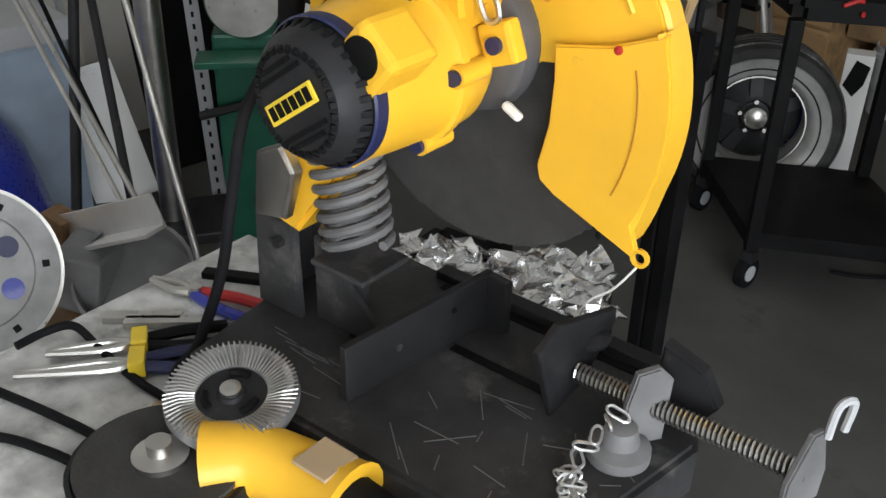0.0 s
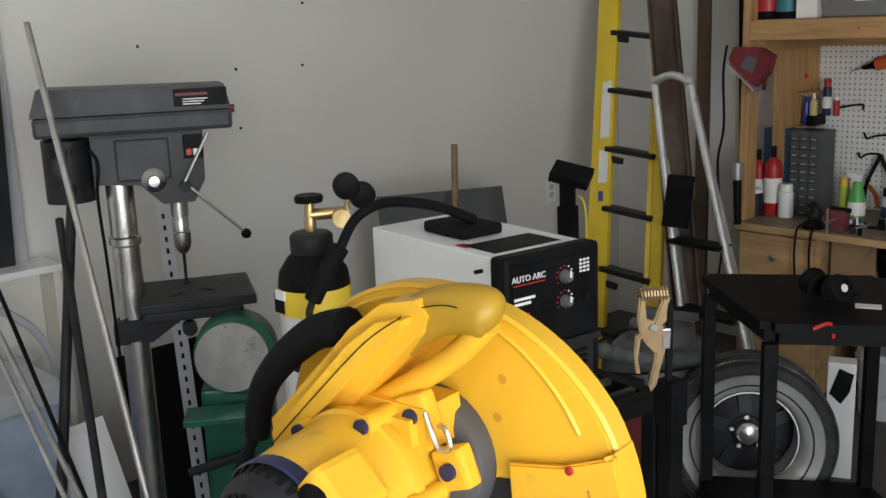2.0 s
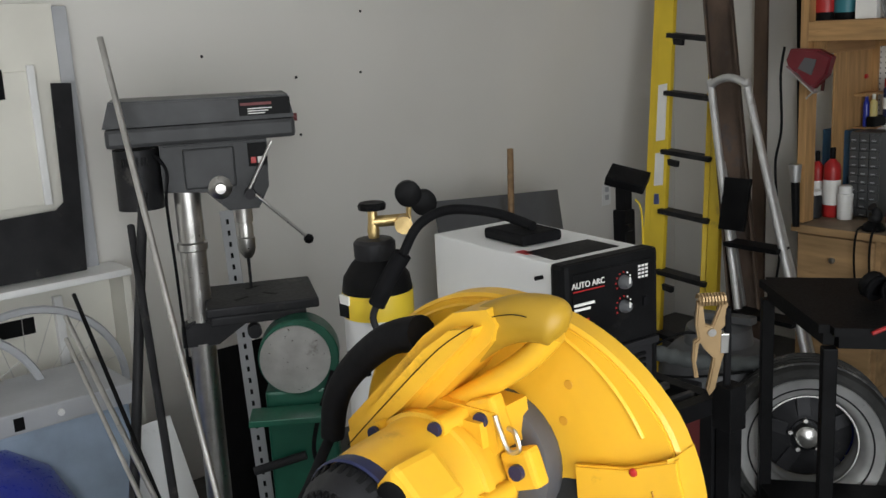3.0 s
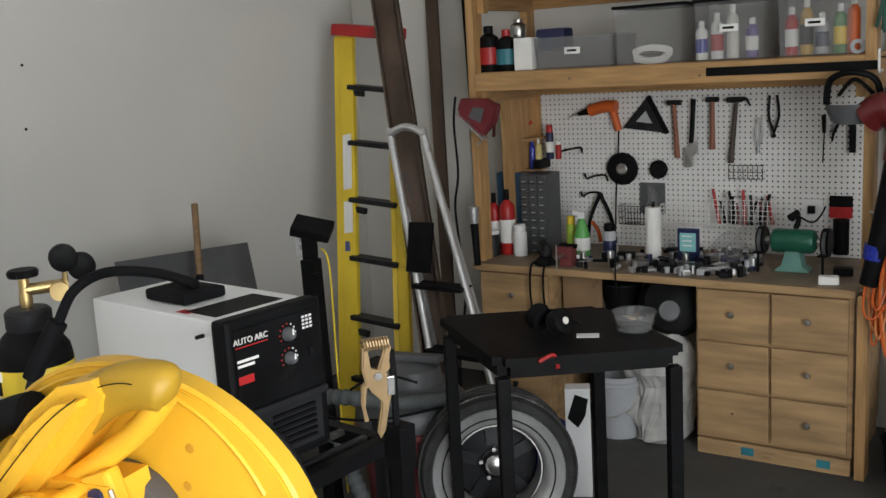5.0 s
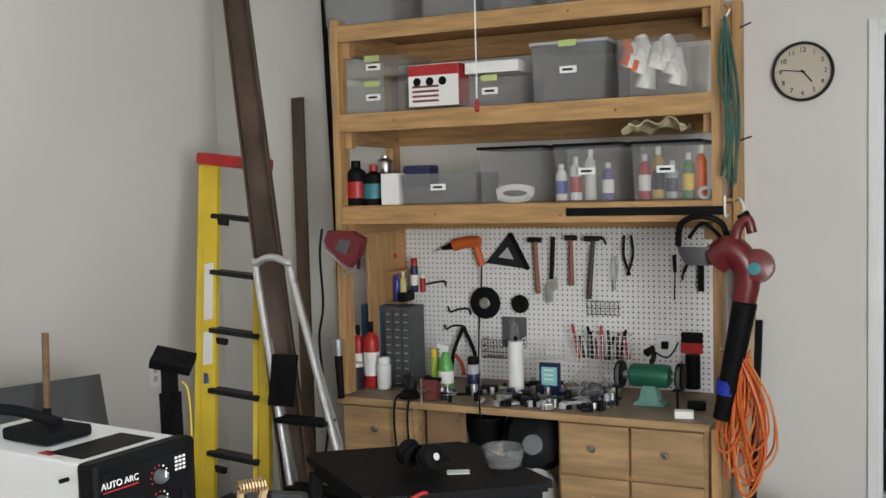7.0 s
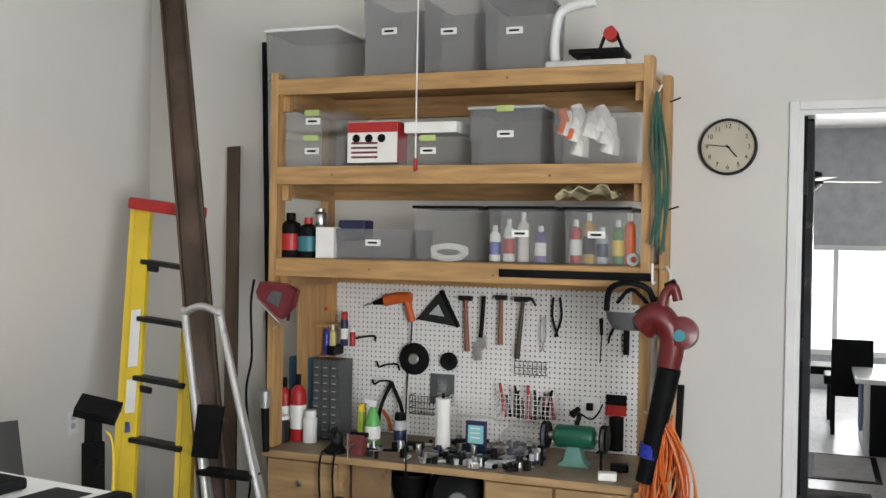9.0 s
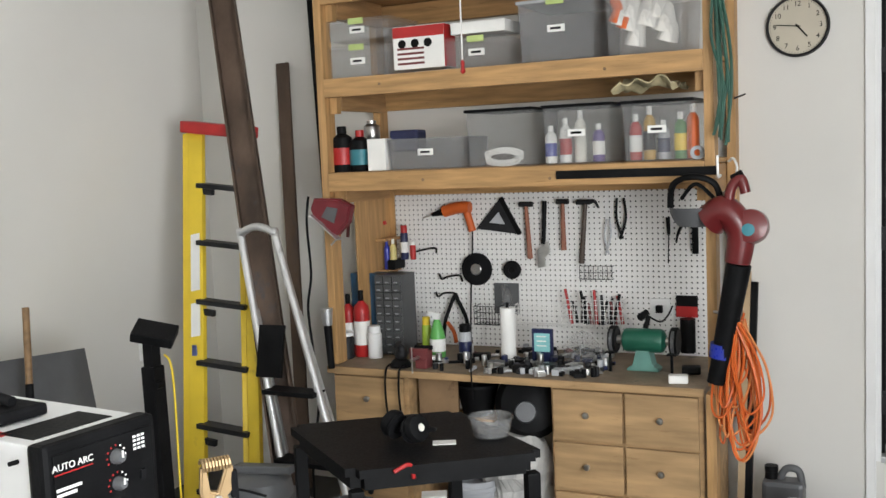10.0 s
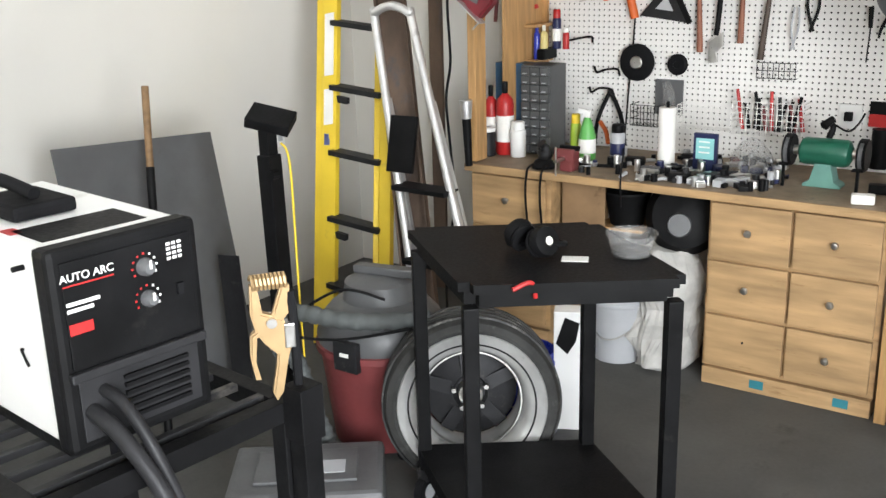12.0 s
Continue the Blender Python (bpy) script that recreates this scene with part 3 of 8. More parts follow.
def wheel_and_tyre():
    t = thing("car_wheel", "worn car tyre on a broad bright steel rim leaning upright", "wheel")
    m = Matrix.Translation((0.50, -1.74, 0.290)) @ pose(0, 0, 0, 0, 0, 36) @ pose(0, 0, 0, -5, 0, 0) @ pose(0, 0, 0, 90, 0, 0)
    Q = 0.29
    worn = mat("dusty_tyre_rubber", (0.035, 0.035, 0.034), 0.8, 0, 0.35, 16, 0.3, 90, (0.10, 0.10, 0.095), 0.08)
    tyre = lathe([(0.235, 0.10), (0.255, 0.108), (0.275, 0.10), (Q - 0.004, 0.080), (Q - 0.004, -0.080), (0.27, -0.105), (0.235, -0.11), (0.21, -0.09), (0.205, 0), (0.22, 0.09)], 56, m, True)
    ty = part("tyre", tyre, worn, t, "", True)
    mott = mat("mottled_tread_rubber", (0.05, 0.05, 0.05), 0.8, 0, 0.6, 9, 0.4, 60, (0.42, 0.41, 0.38), 0.22)
    for k, z in enumerate((-0.060, -0.020, 0.020, 0.060)):
        part("tread_rib", lathe([(Q - 0.0038, z - 0.016), (Q + 0.002, z - 0.014), (Q + 0.003, z + 0.014), (Q - 0.0038, z + 0.016)], 56, m, True), mott, ty, "mottled worn tread")
    dull = mat("brushed_rim_steel", (0.62, 0.62, 0.61), 0.36, 0.6, 0.22, 10, 0.2, 80, (0.22, 0.21, 0.2), 0.04)
    rm = part("rim", lathe([(0.170, 0.040), (0.182, 0.085), (0.196, 0.097), (0.232, 0.106), (0.240, 0.112), (0.243, 0.106), (0.232, 0.098), (0.20, 0.088), (0.19, 0.0), (0.18, -0.08), (0.165, -0.08), (0.160, 0.0)], 64, m, True), dull, t, "broad bright steel rim", True)
    part("bead_line", lathe([(0.203, 0.0995), (0.206, 0.1035), (0.209, 0.1005)], 64, m, True), DGREY, rm, "", True)
    part("inner_wall", lathe([(0.159, 0.035), (0.162, 0.045), (0.167, 0.045), (0.164, 0.035)], 56, m, True), STEEL, rm, "", True)
    part("disc", lathe([(0.0, -0.052), (0.05, -0.052), (0.06, -0.035), (0.10, -0.055), (0.158, -0.075), (0.158, -0.080), (0.10, -0.062), (0.0, -0.06)], 40, m), DGREY, rm, "", True)
    for k in range(5):
        a = 2 * math.pi * k / 5 + 0.4
        u = Vector((math.cos(a), math.sin(a), 0))
        part("wheel_stud", cyl(m @ (0.057 * u + Vector((0, 0, -0.036))), m @ (0.057 * u + Vector((0, 0, -0.012))), 0.008, n=8), STEEL, rm)
        part("spoke", bar(m @ (0.055 * u + Vector((0, 0, -0.045))), m @ (0.158 * u + Vector((0, 0, -0.060))), 0.050, 0.014, m.to_3x3() @ Vector((0, 0, 1)), 0.004), DGREY, rm)
    part("hub", lathe([(0.042, -0.05), (0.040, -0.005), (0.028, 0.004), (0.0, 0.006)], 20, m), STEEL, rm, "", True)


wheel_and_tyre()


def shop_vac():
    t = thing("shop_vacuum", "dusty grey and red wet and dry vacuum with a hose", "vacuum cleaner")
    c = (0.10, -1.70, 0)
    m = Matrix.Translation(c) @ Matrix.Diagonal((1.0, 1.0, 1.1, 1.0))
    part("drum", lathe([(0.17, 0.03), (0.18, 0.04), (0.215, 0.33), (0.222, 0.35)], 32, m), DRED, t, "faded red drum", True)
    part("rim", lathe([(0.222, 0.35), (0.232, 0.352), (0.232, 0.372), (0.222, 0.374)], 32, m, True), DRED, t, "", True)
    part("lid", lathe([(0.222, 0.372), (0.226, 0.40), (0.21, 0.45), (0.17, 0.49), (0.13, 0.505), (0.12, 0.56), (0.09, 0.575), (0.0, 0.578)], 32, m), GREY, t, "grey motor lid", True)
    la = part("latch", box(-0.05, 0.05, -0.012, 0.014, -0.05, 0.055, 0.005, Matrix.Translation((c[0] + 0.03, c[1] - 0.226, 0.412))), DGREY, t)
    part("latch_label", box(-0.018, 0.018, -0.016, -0.0125, 0.005, 0.018, 0, Matrix.Translation((c[0] + 0.03, c[1] - 0.226, 0.412))), PAPER, la)
    part("handle", bar((c[0] - 0.10, c[1], 0.645), (c[0] + 0.14, c[1] + 0.02, 0.655), 0.05, 0.03, (0, 0, 1), 0.008), GREY, t)
    hose_path = smooth_path([(c[0] + 0.24, c[1] - 0.04, 0.53), (c[0] + 0.08, c[1] - 0.23, 0.55), (c[0] - 0.12, c[1] - 0.28, 0.56), (c[0] - 0.24, c[1] - 0.26, 0.52), (c[0] - 0.22, c[1] - 0.29, 0.42), (c[0] - 0.12, c[1] - 0.31, 0.40), (c[0] - 0.07, c[1] - 0.30, 0.25), (c[0] - 0.02, c[1] - 0.29, 0.12), (c[0] + 0.03, c[1] - 0.31, 0.04)], 26)
    part("hose", tube(hose_path, lambda f: 0.029 + 0.0028 * math.sin(f * len(hose_path) * 1.05), 12, False), mat("dusty_hose_grey", (0.075, 0.082, 0.082), 0.7, 0, 0.25, 10, 0.2, 70, (0.16, 0.15, 0.14), 0.06), t, "ribbed grey hose", True)
    part("power_cord", tube([(c[0] + 0.12, c[1] - 0.12, 0.60), (c[0] - 0.02, c[1] - 0.20, 0.63), (c[0] - 0.17, c[1] - 0.31, 0.50), (c[0] + 0.03, c[1] - 0.27, 0.49), (c[0] + 0.23, c[1] - 0.12, 0.52)], 0.005), BLACK, t)
    for a in (30, 150, 210, 330):
        part("caster", cyl((c[0] + 0.16 * math.cos(radians(a)), c[1] + 0.16 * math.sin(radians(a)) - 0.012, 0.02), (c[0] + 0.16 * math.cos(radians(a)), c[1] + 0.16 * math.sin(radians(a)) + 0.012, 0.02), 0.02, n=14), RUBBER, t)


shop_vac()


# ---- the steel bench with the chop saw ----
SAW = Matrix.Translation((1.37, -4.37, 0.97)) @ pose(0, 0, 0, 0, 0, 9.5)


def steel_bench():
    t = thing("welding_bench", "heavy steel bench with a worn, scorched top", "bench", SAW @ Matrix.Translation((0, 0, -0.06)))
    part("top", box(-0.272, 0.40, -0.75, 0.292, -0.025, 0.0, 0.003), BENCHSTEEL, t)
    for x0, x1, y0, y1 in ((-0.26, 0.39, 0.25, 0.28), (-0.26, 0.39, -0.74, -0.71), (-0.26, -0.23, -0.71, 0.25), (0.36, 0.39, -0.71, 0.25)):
        part("apron", box(x0, x1, y0, y1, -0.09, -0.0255, 0.002), BLACK, t)
    for x in (-0.245, 0.375):
        for y in (-0.725, 0.265):
            part("leg", bar((x, y, -0.91), (x, y, -0.0905), 0.045, 0.045, (1, 0, 0), 0.003), BLACK, t)


steel_bench()


def arc(cx, cz, r, a0, a1, n):
    return [(cx + r * math.cos(radians(a0 + (a1 - a0) * k / n)), cz + r * math.sin(radians(a0 + (a1 - a0) * k / n))) for k in range(n + 1)]


CASTGREY = mat("grey_cast_iron", (0.13, 0.13, 0.133), 0.65, 0.0, 0.25, 14, 0.25, 90, (0.08, 0.08, 0.08), 0.05)


def chop_saw():
    t = thing("chop_saw", "yellow and black abrasive chop saw on a scratched steel base", "chop saw", SAW)
    # base casting
    bm = bmesh.new()
    outline = [(-0.035, 0.0), (-0.02, -0.012), (0.40, 0.0), (0.462, 0.09), (0.484, 0.224), (0.44, 0.328), (0.1, 0.315), (-0.06, 0.325), (-0.075, 0.26)]
    lo = [bm.verts.new((x, y, -0.0598)) for x, y in outline]
    hi = [bm.verts.new((x, y, 0.0)) for x, y in outline]
    bm.faces.new(lo[::-1]); bm.faces.new(hi)
    for k in range(len(outline)):
        n = (k + 1) % len(outline)
        bm.faces.new((lo[k], lo[n], hi[n], hi[k]))
    bmesh.ops.bevel(bm, geom=[e for e in bm.edges if e.verts[0].co.z > -0.01 and e.verts[1].co.z > -0.01], offset=0.006, segments=2, affect="EDGES")
    b = part("base", bm, BASEGREY, t)
    part("slot", box(0.19, 0.33, 0.190, 0.202, 0.0005, 0.002), BLACK, b)
    part("slot", box(0.10, 0.43, 0.285, 0.297, 0.0005, 0.002), BLACK, b)
    part("rail", box(0.08, 0.43, 0.300, 0.322, 0.0005, 0.012, 0.002), DGREY, b)
    rnd = random.Random(5)
    for k in range(26):
        x, y, a, l = rnd.uniform(0.22, 0.45), rnd.uniform(0.02, 0.16), rnd.uniform(-1.3, 0.9), rnd.uniform(0.015, 0.06)
        part("scratch", bar((x, y, 0.0006), (x + l * math.cos(a), y + l * math.sin(a), 0.0006), 0.0010, 0.0006, (0, 0, 1)), CASTGREY, b)
    for k in range(12):
        x, y, l = rnd.uniform(0.0, 0.10), rnd.uniform(0.01, 0.10), rnd.uniform(0.02, 0.07)
        part("scratch", bar((x, y, 0.0006), (x + l, y + l * rnd.uniform(-0.2, 0.2), 0.0006), 0.0010, 0.0006, (0, 0, 1)), CASTGREY, b)
    for x, y in ((0.005, 0.03), (0.09, 0.14), (0.11, 0.2), (0.46, 0.07)):
        part("hole", cyl((x, y, 0.0004), (x, y, 0.0012), 0.007, n=14), BLACK, b)
    # fence
    FEN = pose(0.163, 0.045, 0, 0, 0, -6)
    f = part("fence", box(-0.005, 0.005, 0.0, 0.225, 0.0005, 0.070, 0.002, FEN), DGREY, t, "black steel fence")
    part("flange", box(0.0055, 0.035, 0.214, 0.225, 0.0005, 0.070, 0.002, FEN), DGREY, f)
    part("hole", cyl(FEN @ Vector((0.0052, 0.075, 0.036)), FEN @ Vector((0.0062, 0.075, 0.036)), 0.0045, n=12), STEEL, f)
    part("notch", cyl(FEN @ Vector((0.0052, 0.16, 0.045)), FEN @ Vector((0.0062, 0.16, 0.045)), 0.004, n=12), BLACK, f)
    # pivot post
    p = part("pivot_post", extrude([(-0.035, 0), (0.035, 0), (0.03, 0.14), (0.022, 0.172), (0, 0.182), (-0.022, 0.172), (-0.03, 0.14)], 0.012, Matrix.Translation((-0.019, 0.122, 0.0005)), 0.002), BASEGREY, t)
    part("side_plate", extrude([(-0.035, 0), (0.035, 0), (0.03, 0.14), (0, 0.18), (-0.03, 0.14)], 0.012, Matrix.Translation((-0.019, 0.205, 0.0005)), 0.002), BASEGREY, p)
    part("cross_plate", box(-0.049, -0.042, 0.1345, 0.2045, 0.0005, 0.11), BASEGREY, p)
    part("gusset", extrude([(0.028, 0.0), (0.13, 0.0), (0.13, 0.02), (0.028, 0.11)], 0.008, Matrix.Translation((0, 0.14, 0.0005)), 0.001), BASEGREY, p)
    part("pivot_bolt", lathe([(0.013, -0.012), (0.013, 0), (0.010, 0.002), (0.002, 0.003)], 6, Matrix.Translation((-0.012, 0.122, 0.146)) @ pose(0, 0, 0, 90, 0, 0)), STEEL, p)
    part("pivot_washer", lathe([(0.022, -0.004), (0.022, 0), (0.014, 0.001)], 20, Matrix.Translation((-0.012, 0.1215, 0.146)) @ pose(0, 0, 0, 90, 0, 0)), DGREY, p, "", True)
    part("lock_bolt", cyl((-0.006, 0.112, 0.10), (-0.006, 0.1215, 0.10), 0.007, n=6), DGREY, p)
    # arm from the pivot to the gear case
    part("arm", extrude([(-0.03, 0.13), (0.02, 0.12), (0.10, 0.22), (0.16, 0.27), (0.15, 0.33), (0.05, 0.28), (-0.03, 0.18)], 0.04, Matrix.Translation((0, 0.12, 0)), 0.006), YELLOW, t)
    part("link", extrude([(-0.02, 0.14), (0.03, 0.15), (0.05, 0.21), (0.03, 0.24), (-0.01, 0.22)], 0.018, Matrix.Translation((0.0, 0.095, 0)), 0.004), STEEL, t, "bright cast link")
    # coil spring
    pts = []
    for k in range(7 * 14 + 1):
        a = 2 * math.pi * k / 14
        f0 = k / (7 * 14)
        pts.append((0.090 - 0.018 * f0 + 0.036 * math.cos(a), 0.150 + 0.036 * math.sin(a), 0.118 + 0.115 * f0 + 0.012 * math.cos(a)))
    part("spring", tube(pts, 0.0058, 8, False), CASTGREY, t, "grey coil spring", True)
    part("spring_seat", box(0.050, 0.130, 0.112, 0.190, 0.094, 0.102, 0.003), BASEGREY, t)
    part("spring_seat", box(0.085, 0.095, 0.150, 0.160, 0.0005, 0.0935), BASEGREY, t)
    # disc
    C = (0.188, 0.329)
    rr = 0.196
    teeth = lathe([(0.012, -0.0022), (rr - 0.001, -0.0022), (rr + 0.0015, 0.0), (rr - 0.001, 0.0022), (0.012, 0.0022)], 180, Matrix.Translation((C[0], 0.232, C[1])) @ pose(0, 0, 0, 90, 0, 0), True)
    for v in teeth.verts:
        d = Vector((v.co.x - C[0], 0, v.co.z - C[1]))
        if d.length > rr - 0.003:
            v.co += d.normalized() * (random.Random(int(v.co.x * 9e5) ^ int(v.co.z * 7e5)).random() * 0.003 - 0.0015)
    part("cutting_disc", teeth, BLADE, t, "worn grey abrasive cutting disc")
    # upper guard: near side plate, rim band, far side plate
    def guard_radius(a):
        return 0.2005 + 0.018 * min(1.0, max(0.0, (73 - a) / 45))
    hood = [(C[0] + guard_radius(a) * math.cos(radians(a)), C[1] + guard_radius(a) * math.sin(radians(a))) for a in range(14, 190, 4)] + [(0.03, 0.302), (0.12, 0.302), (0.185, 0.308), (0.21, 0.312), (0.238, 0.320), (0.250, 0.340), (0.268, 0.355), (0.290, 0.358)]
    part("guard_plate", extrude(hood, 0.006, Matrix.Translation((0, 0.216, 0)), 0.0015), YELLOW, t, "scuffed yellow wheel guard")
    part("guard_plate", extrude(hood, 0.004, Matrix.Translation((0, 0.241, 0)), 0.001), YELLOW, t)
    bm = bmesh.new()
    rows = []
    for ang, r in [(x, guard_radius(x)) for x in range(14, 190, 4)]:
        c, s = math.cos(radians(ang)), math.sin(radians(ang))
        rows.append([bm.verts.new((C[0] + q * c, y, C[1] + q * s)) for q, y in ((r - 0.004, 0.2225), (r + 0.001, 0.218), (r + 0.005, 0.221), (r + 0.005, 0.244), (r - 0.002, 0.246), (r - 0.004, 0.24))])
    for p0, q0 in zip(rows, rows[1:]):
        for k in range(6):
            bm.faces.new((p0[k], p0[(k + 1) % 6], q0[(k + 1) % 6], q0[k]))
    part("guard_rim", bm, YELLOW, t, "", True)
    part("guard_step", tube([(x, 0.216, z) for x, z in arc(C[0], C[1], 0.193, 28, 120, 14)], 0.0028, 6), YELLOW, t, "", True)
    for a0, r in ((72, 0.10), (55, 0.155), (47, 0.12)):
        part("scuff", lathe([(0.005, 0), (0.0045, 0.0004), (0.0, 0.0005)], 14, Matrix.Translation((C[0] + r * math.cos(radians(a0)), 0.2157, C[1] + r * math.sin(radians(a0)))) @ pose(0, 0, 0, 90, 0, 0)), mat("brown_scorch", (0.6, 0.30, 0.02), 0.6), t)
    # moving front shoe
    shoe = [(0.289, 0.379), (0.345, 0.390), (0.400, 0.412)] + [(C[0] + 0.224 * math.cos(radians(a)), C[1] + 0.224 * math.sin(radians(a))) for a in range(18, -30, -5)] + [(0.396, 0.203), (0.390, 0.194), (0.300, 0.230), (0.283, 0.241), (0.279, 0.256), (0.289, 0.30), (0.291, 0.345)]
    sh = part("front_shoe", extrude(shoe, 0.007, Matrix.Translation((0, 0.204, 0)), 0.002), YELLOW, t, "yellow front wheel cover")
    bm = bmesh.new()
    rows = []
    for ang in range(-34, 23, 4):
        c, s = math.cos(radians(ang)), math.sin(radians(ang))
        r = 0.221 + 0.010 * max(0, -ang - 20) / 15
        rows.append([bm.verts.new((C[0] + q * c, y, C[1] + q * s)) for q, y in ((r - 0.004, 0.2045), (r + 0.003, 0.207), (r + 0.004, 0.243), (r - 0.002, 0.246), (r - 0.006, 0.23))])
    for p0, q0 in zip(rows, rows[1:]):
        for k in range(5):
            bm.faces.new((p0[k], p0[(k + 1) % 5], q0[(k + 1) % 5], q0[k]))
    part("shoe_rim", bm, YELLOW, sh, "", True)
    part("groove", tube([(x, 0.2038, z) for x, z in arc(C[0], C[1], 0.192, 14, -24, 12)], 0.0010, 5), mat("dark_yellow_line", (0.4, 0.18, 0.01), 0.6), sh)
    part("rivet", lathe([(0.0042, 0), (0.004, 0.002), (0.002, 0.003)], 14, Matrix.Translation((0.355, 0.204, 0.389)) @ pose(0, 0, 0, 90, 0, 0)), RED, sh, "small red rivet", True)
    part("eyelet", lathe([(0.006, -0.002), (0.010, -0.002), (0.010, 0.002), (0.006, 0.002)], 14, Matrix.Translation((0.394, 0.22, 0.187)) @ pose(0, 0, 0, 90, 0, 0), True), YELLOW, sh)
    part("pull_cord", tube([(0.394, 0.22, 0.180), (0.368, 0.225, 0.14), (0.335, 0.235, 0.105), (0.320, 0.245, 0.07)], 0.0013, 5), PAPER, sh, "thin white cord")
    # gear case
    part("gear_case", lathe([(0.072, 0), (0.074, 0.008), (0.070, 0.022), (0.06, 0.028)], 32, Matrix.Translation((0.196, 0.2155, 0.366)) @ pose(0, 0, 0, 90, 0, 0)), mat("dark_cast_alloy", (0.10, 0.10, 0.105), 0.5, 0.3), t, "grey cast gear case", True)
    part("lever", bar((0.250, 0.185, 0.318), (0.272, 0.183, 0.308), 0.009, 0.010, (0, 1, 0), 0.005), WHITE, t)
    part("hook", tube([(0.238, 0.148, 0.438), (0.245, 0.146, 0.425), (0.256, 0.144, 0.408), (0.268, 0.144, 0.412), (0.264, 0.144, 0.428), (0.255, 0.146, 0.43)], 0.0028, 6), STEEL, t)
    # motor
    mx, mz = 0.172, 0.355
    MM = Matrix.Translation((mx, 0, mz)) @ pose(0, 0, 0, -90, 0, 0)
    mo = part("motor_housing", lathe([(0.062, 0.028), (0.067, 0.03), (0.071, 0.06), (0.074, 0.11), (0.076, 0.118), (0.080, 0.12), (0.080, 0.130), (0.076, 0.132), (0.074, 0.165), (0.064, 0.185), (0.056, 0.19)], 40, MM), YELLOW, t, "yellow motor housing", True)
    part("band", lathe([(0.066, 0.018), (0.068, 0.020), (0.068, 0.033), (0.064, 0.034)], 40, MM, True), NAVY, mo, "", True)
    for ax in (6, -62, 72, 140, 215):
        a = radians(ax)
        q = Vector((mx + 0.077 * math.cos(a), 0.122, mz + 0.077 * math.sin(a)))
        lug = part("lug", cyl(q - Vector((0, 0.012, 0)), q + Vector((0, 0.028, 0)), 0.0105, n=14), YELLOW, mo, "", True)
        part("bolt", cyl(q - Vector((0, 0.017, 0)), q - Vector((0, 0.0122, 0)), 0.0075, n=12), NAVY, lug)
    for dx, dz in ((0.090, 0.031), (0.049, 0.075)):
        q = Vector((mx + dx, 0.158, mz + dz))
        ear = part("ear", box(-0.018, 0.018, -0.008, 0.012, -0.02, 0.02, 0.005, Matrix.Translation(q) @ pose(0, 0, 0, 0, -20, 0)), YELLOW, mo)
        part("bolt", cyl(q - Vector((0, 0.014, 0)), q - Vector((0, 0.0082, 0)), 0.008, n=12), NAVY, ear)
    part("brush_boss", box(-0.025, 0.028, 0.016, 0.075, -0.032, 0.026, 0.008, Matrix.Translation((mx + 0.053, 0, mz + 0.042)) @ pose(0, 0, 0, 0, 42, 0)), YELLOW, mo)
    part("brush_cap", lathe([(0.0185, -0.006), (0.0185, 0.001), (0.014, 0.003), (0.002, 0.0032)], 22, Matrix.Translation((mx + 0.053, 0.016, mz + 0.045)) @ pose(0, 0, 0, 90, 0, 0)), BLACK, mo, "black brush cap", True)
    cap = part("end_cap", lathe([(0.0, -0.012), (0.030, -0.012), (0.050, -0.008), (0.059, 0.004), (0.064, 0.026)], 40, MM), DGREY, t, "grey vented motor end cap", True)
    for k in range(30):
        a = 2 * math.pi * k / 30
        u, v = math.cos(a), math.sin(a)
        part("vent_rib", bar((mx + 0.044 * u, -0.0115, mz + 0.044 * v), (mx + 0.0635 * u, 0.018, mz + 0.0635 * v), 0.005, 0.006, (-v, 0, u), 0.001), BLACK, cap)
    for z, w in ((0.034, 0.022), (0.026, 0.03), (-0.026, 0.03), (-0.034, 0.022)):
        part("vent_slot", box(-w, w, -0.0135, -0.0115, z - 0.002, z + 0.002, 0, Matrix.Translation((mx, 0, mz)) @ pose(0, 0, 0, 0, -35, 0)), BLACK, cap)
    part("name_plate", box(-0.034, 0.034, -0.0145, -0.0122, -0.0095, 0.0095, 0.001, Matrix.Translation((mx, 0, mz)) @ pose(0, 0, 0, 0, -35, 0)), YLAD, cap, "small yellow name plate")
    for k in range(6):
        part("plate_mark", box(-0.029 + k * 0.0102, -0.0215 + k * 0.0102, -0.0156, -0.0147, -0.006, 0.006, 0, Matrix.Translation((mx, 0, mz)) @ pose(0, 0, 0, 0, -35, 0)), BLACK, cap)
    # handle
    block = [(0.046, 0.352), (0.066, 0.354), (0.150, 0.424), (0.244, 0.515), (0.252, 0.532), (0.240, 0.546), (0.200, 0.537), (0.160, 0.508), (0.098, 0.446), (0.042, 0.392)]
    h = part("handle", extrude(block, 0.078, Matrix.Translation((0, 0.124, 0)), 0.014), YELLOW, t, "yellow handle housing")
    part("seam", tube([(0.055, 0.1235, 0.372), (0.12, 0.1235, 0.436), (0.19, 0.1235, 0.502), (0.236, 0.1235, 0.534)], 0.0006, 5), BLACK, h)
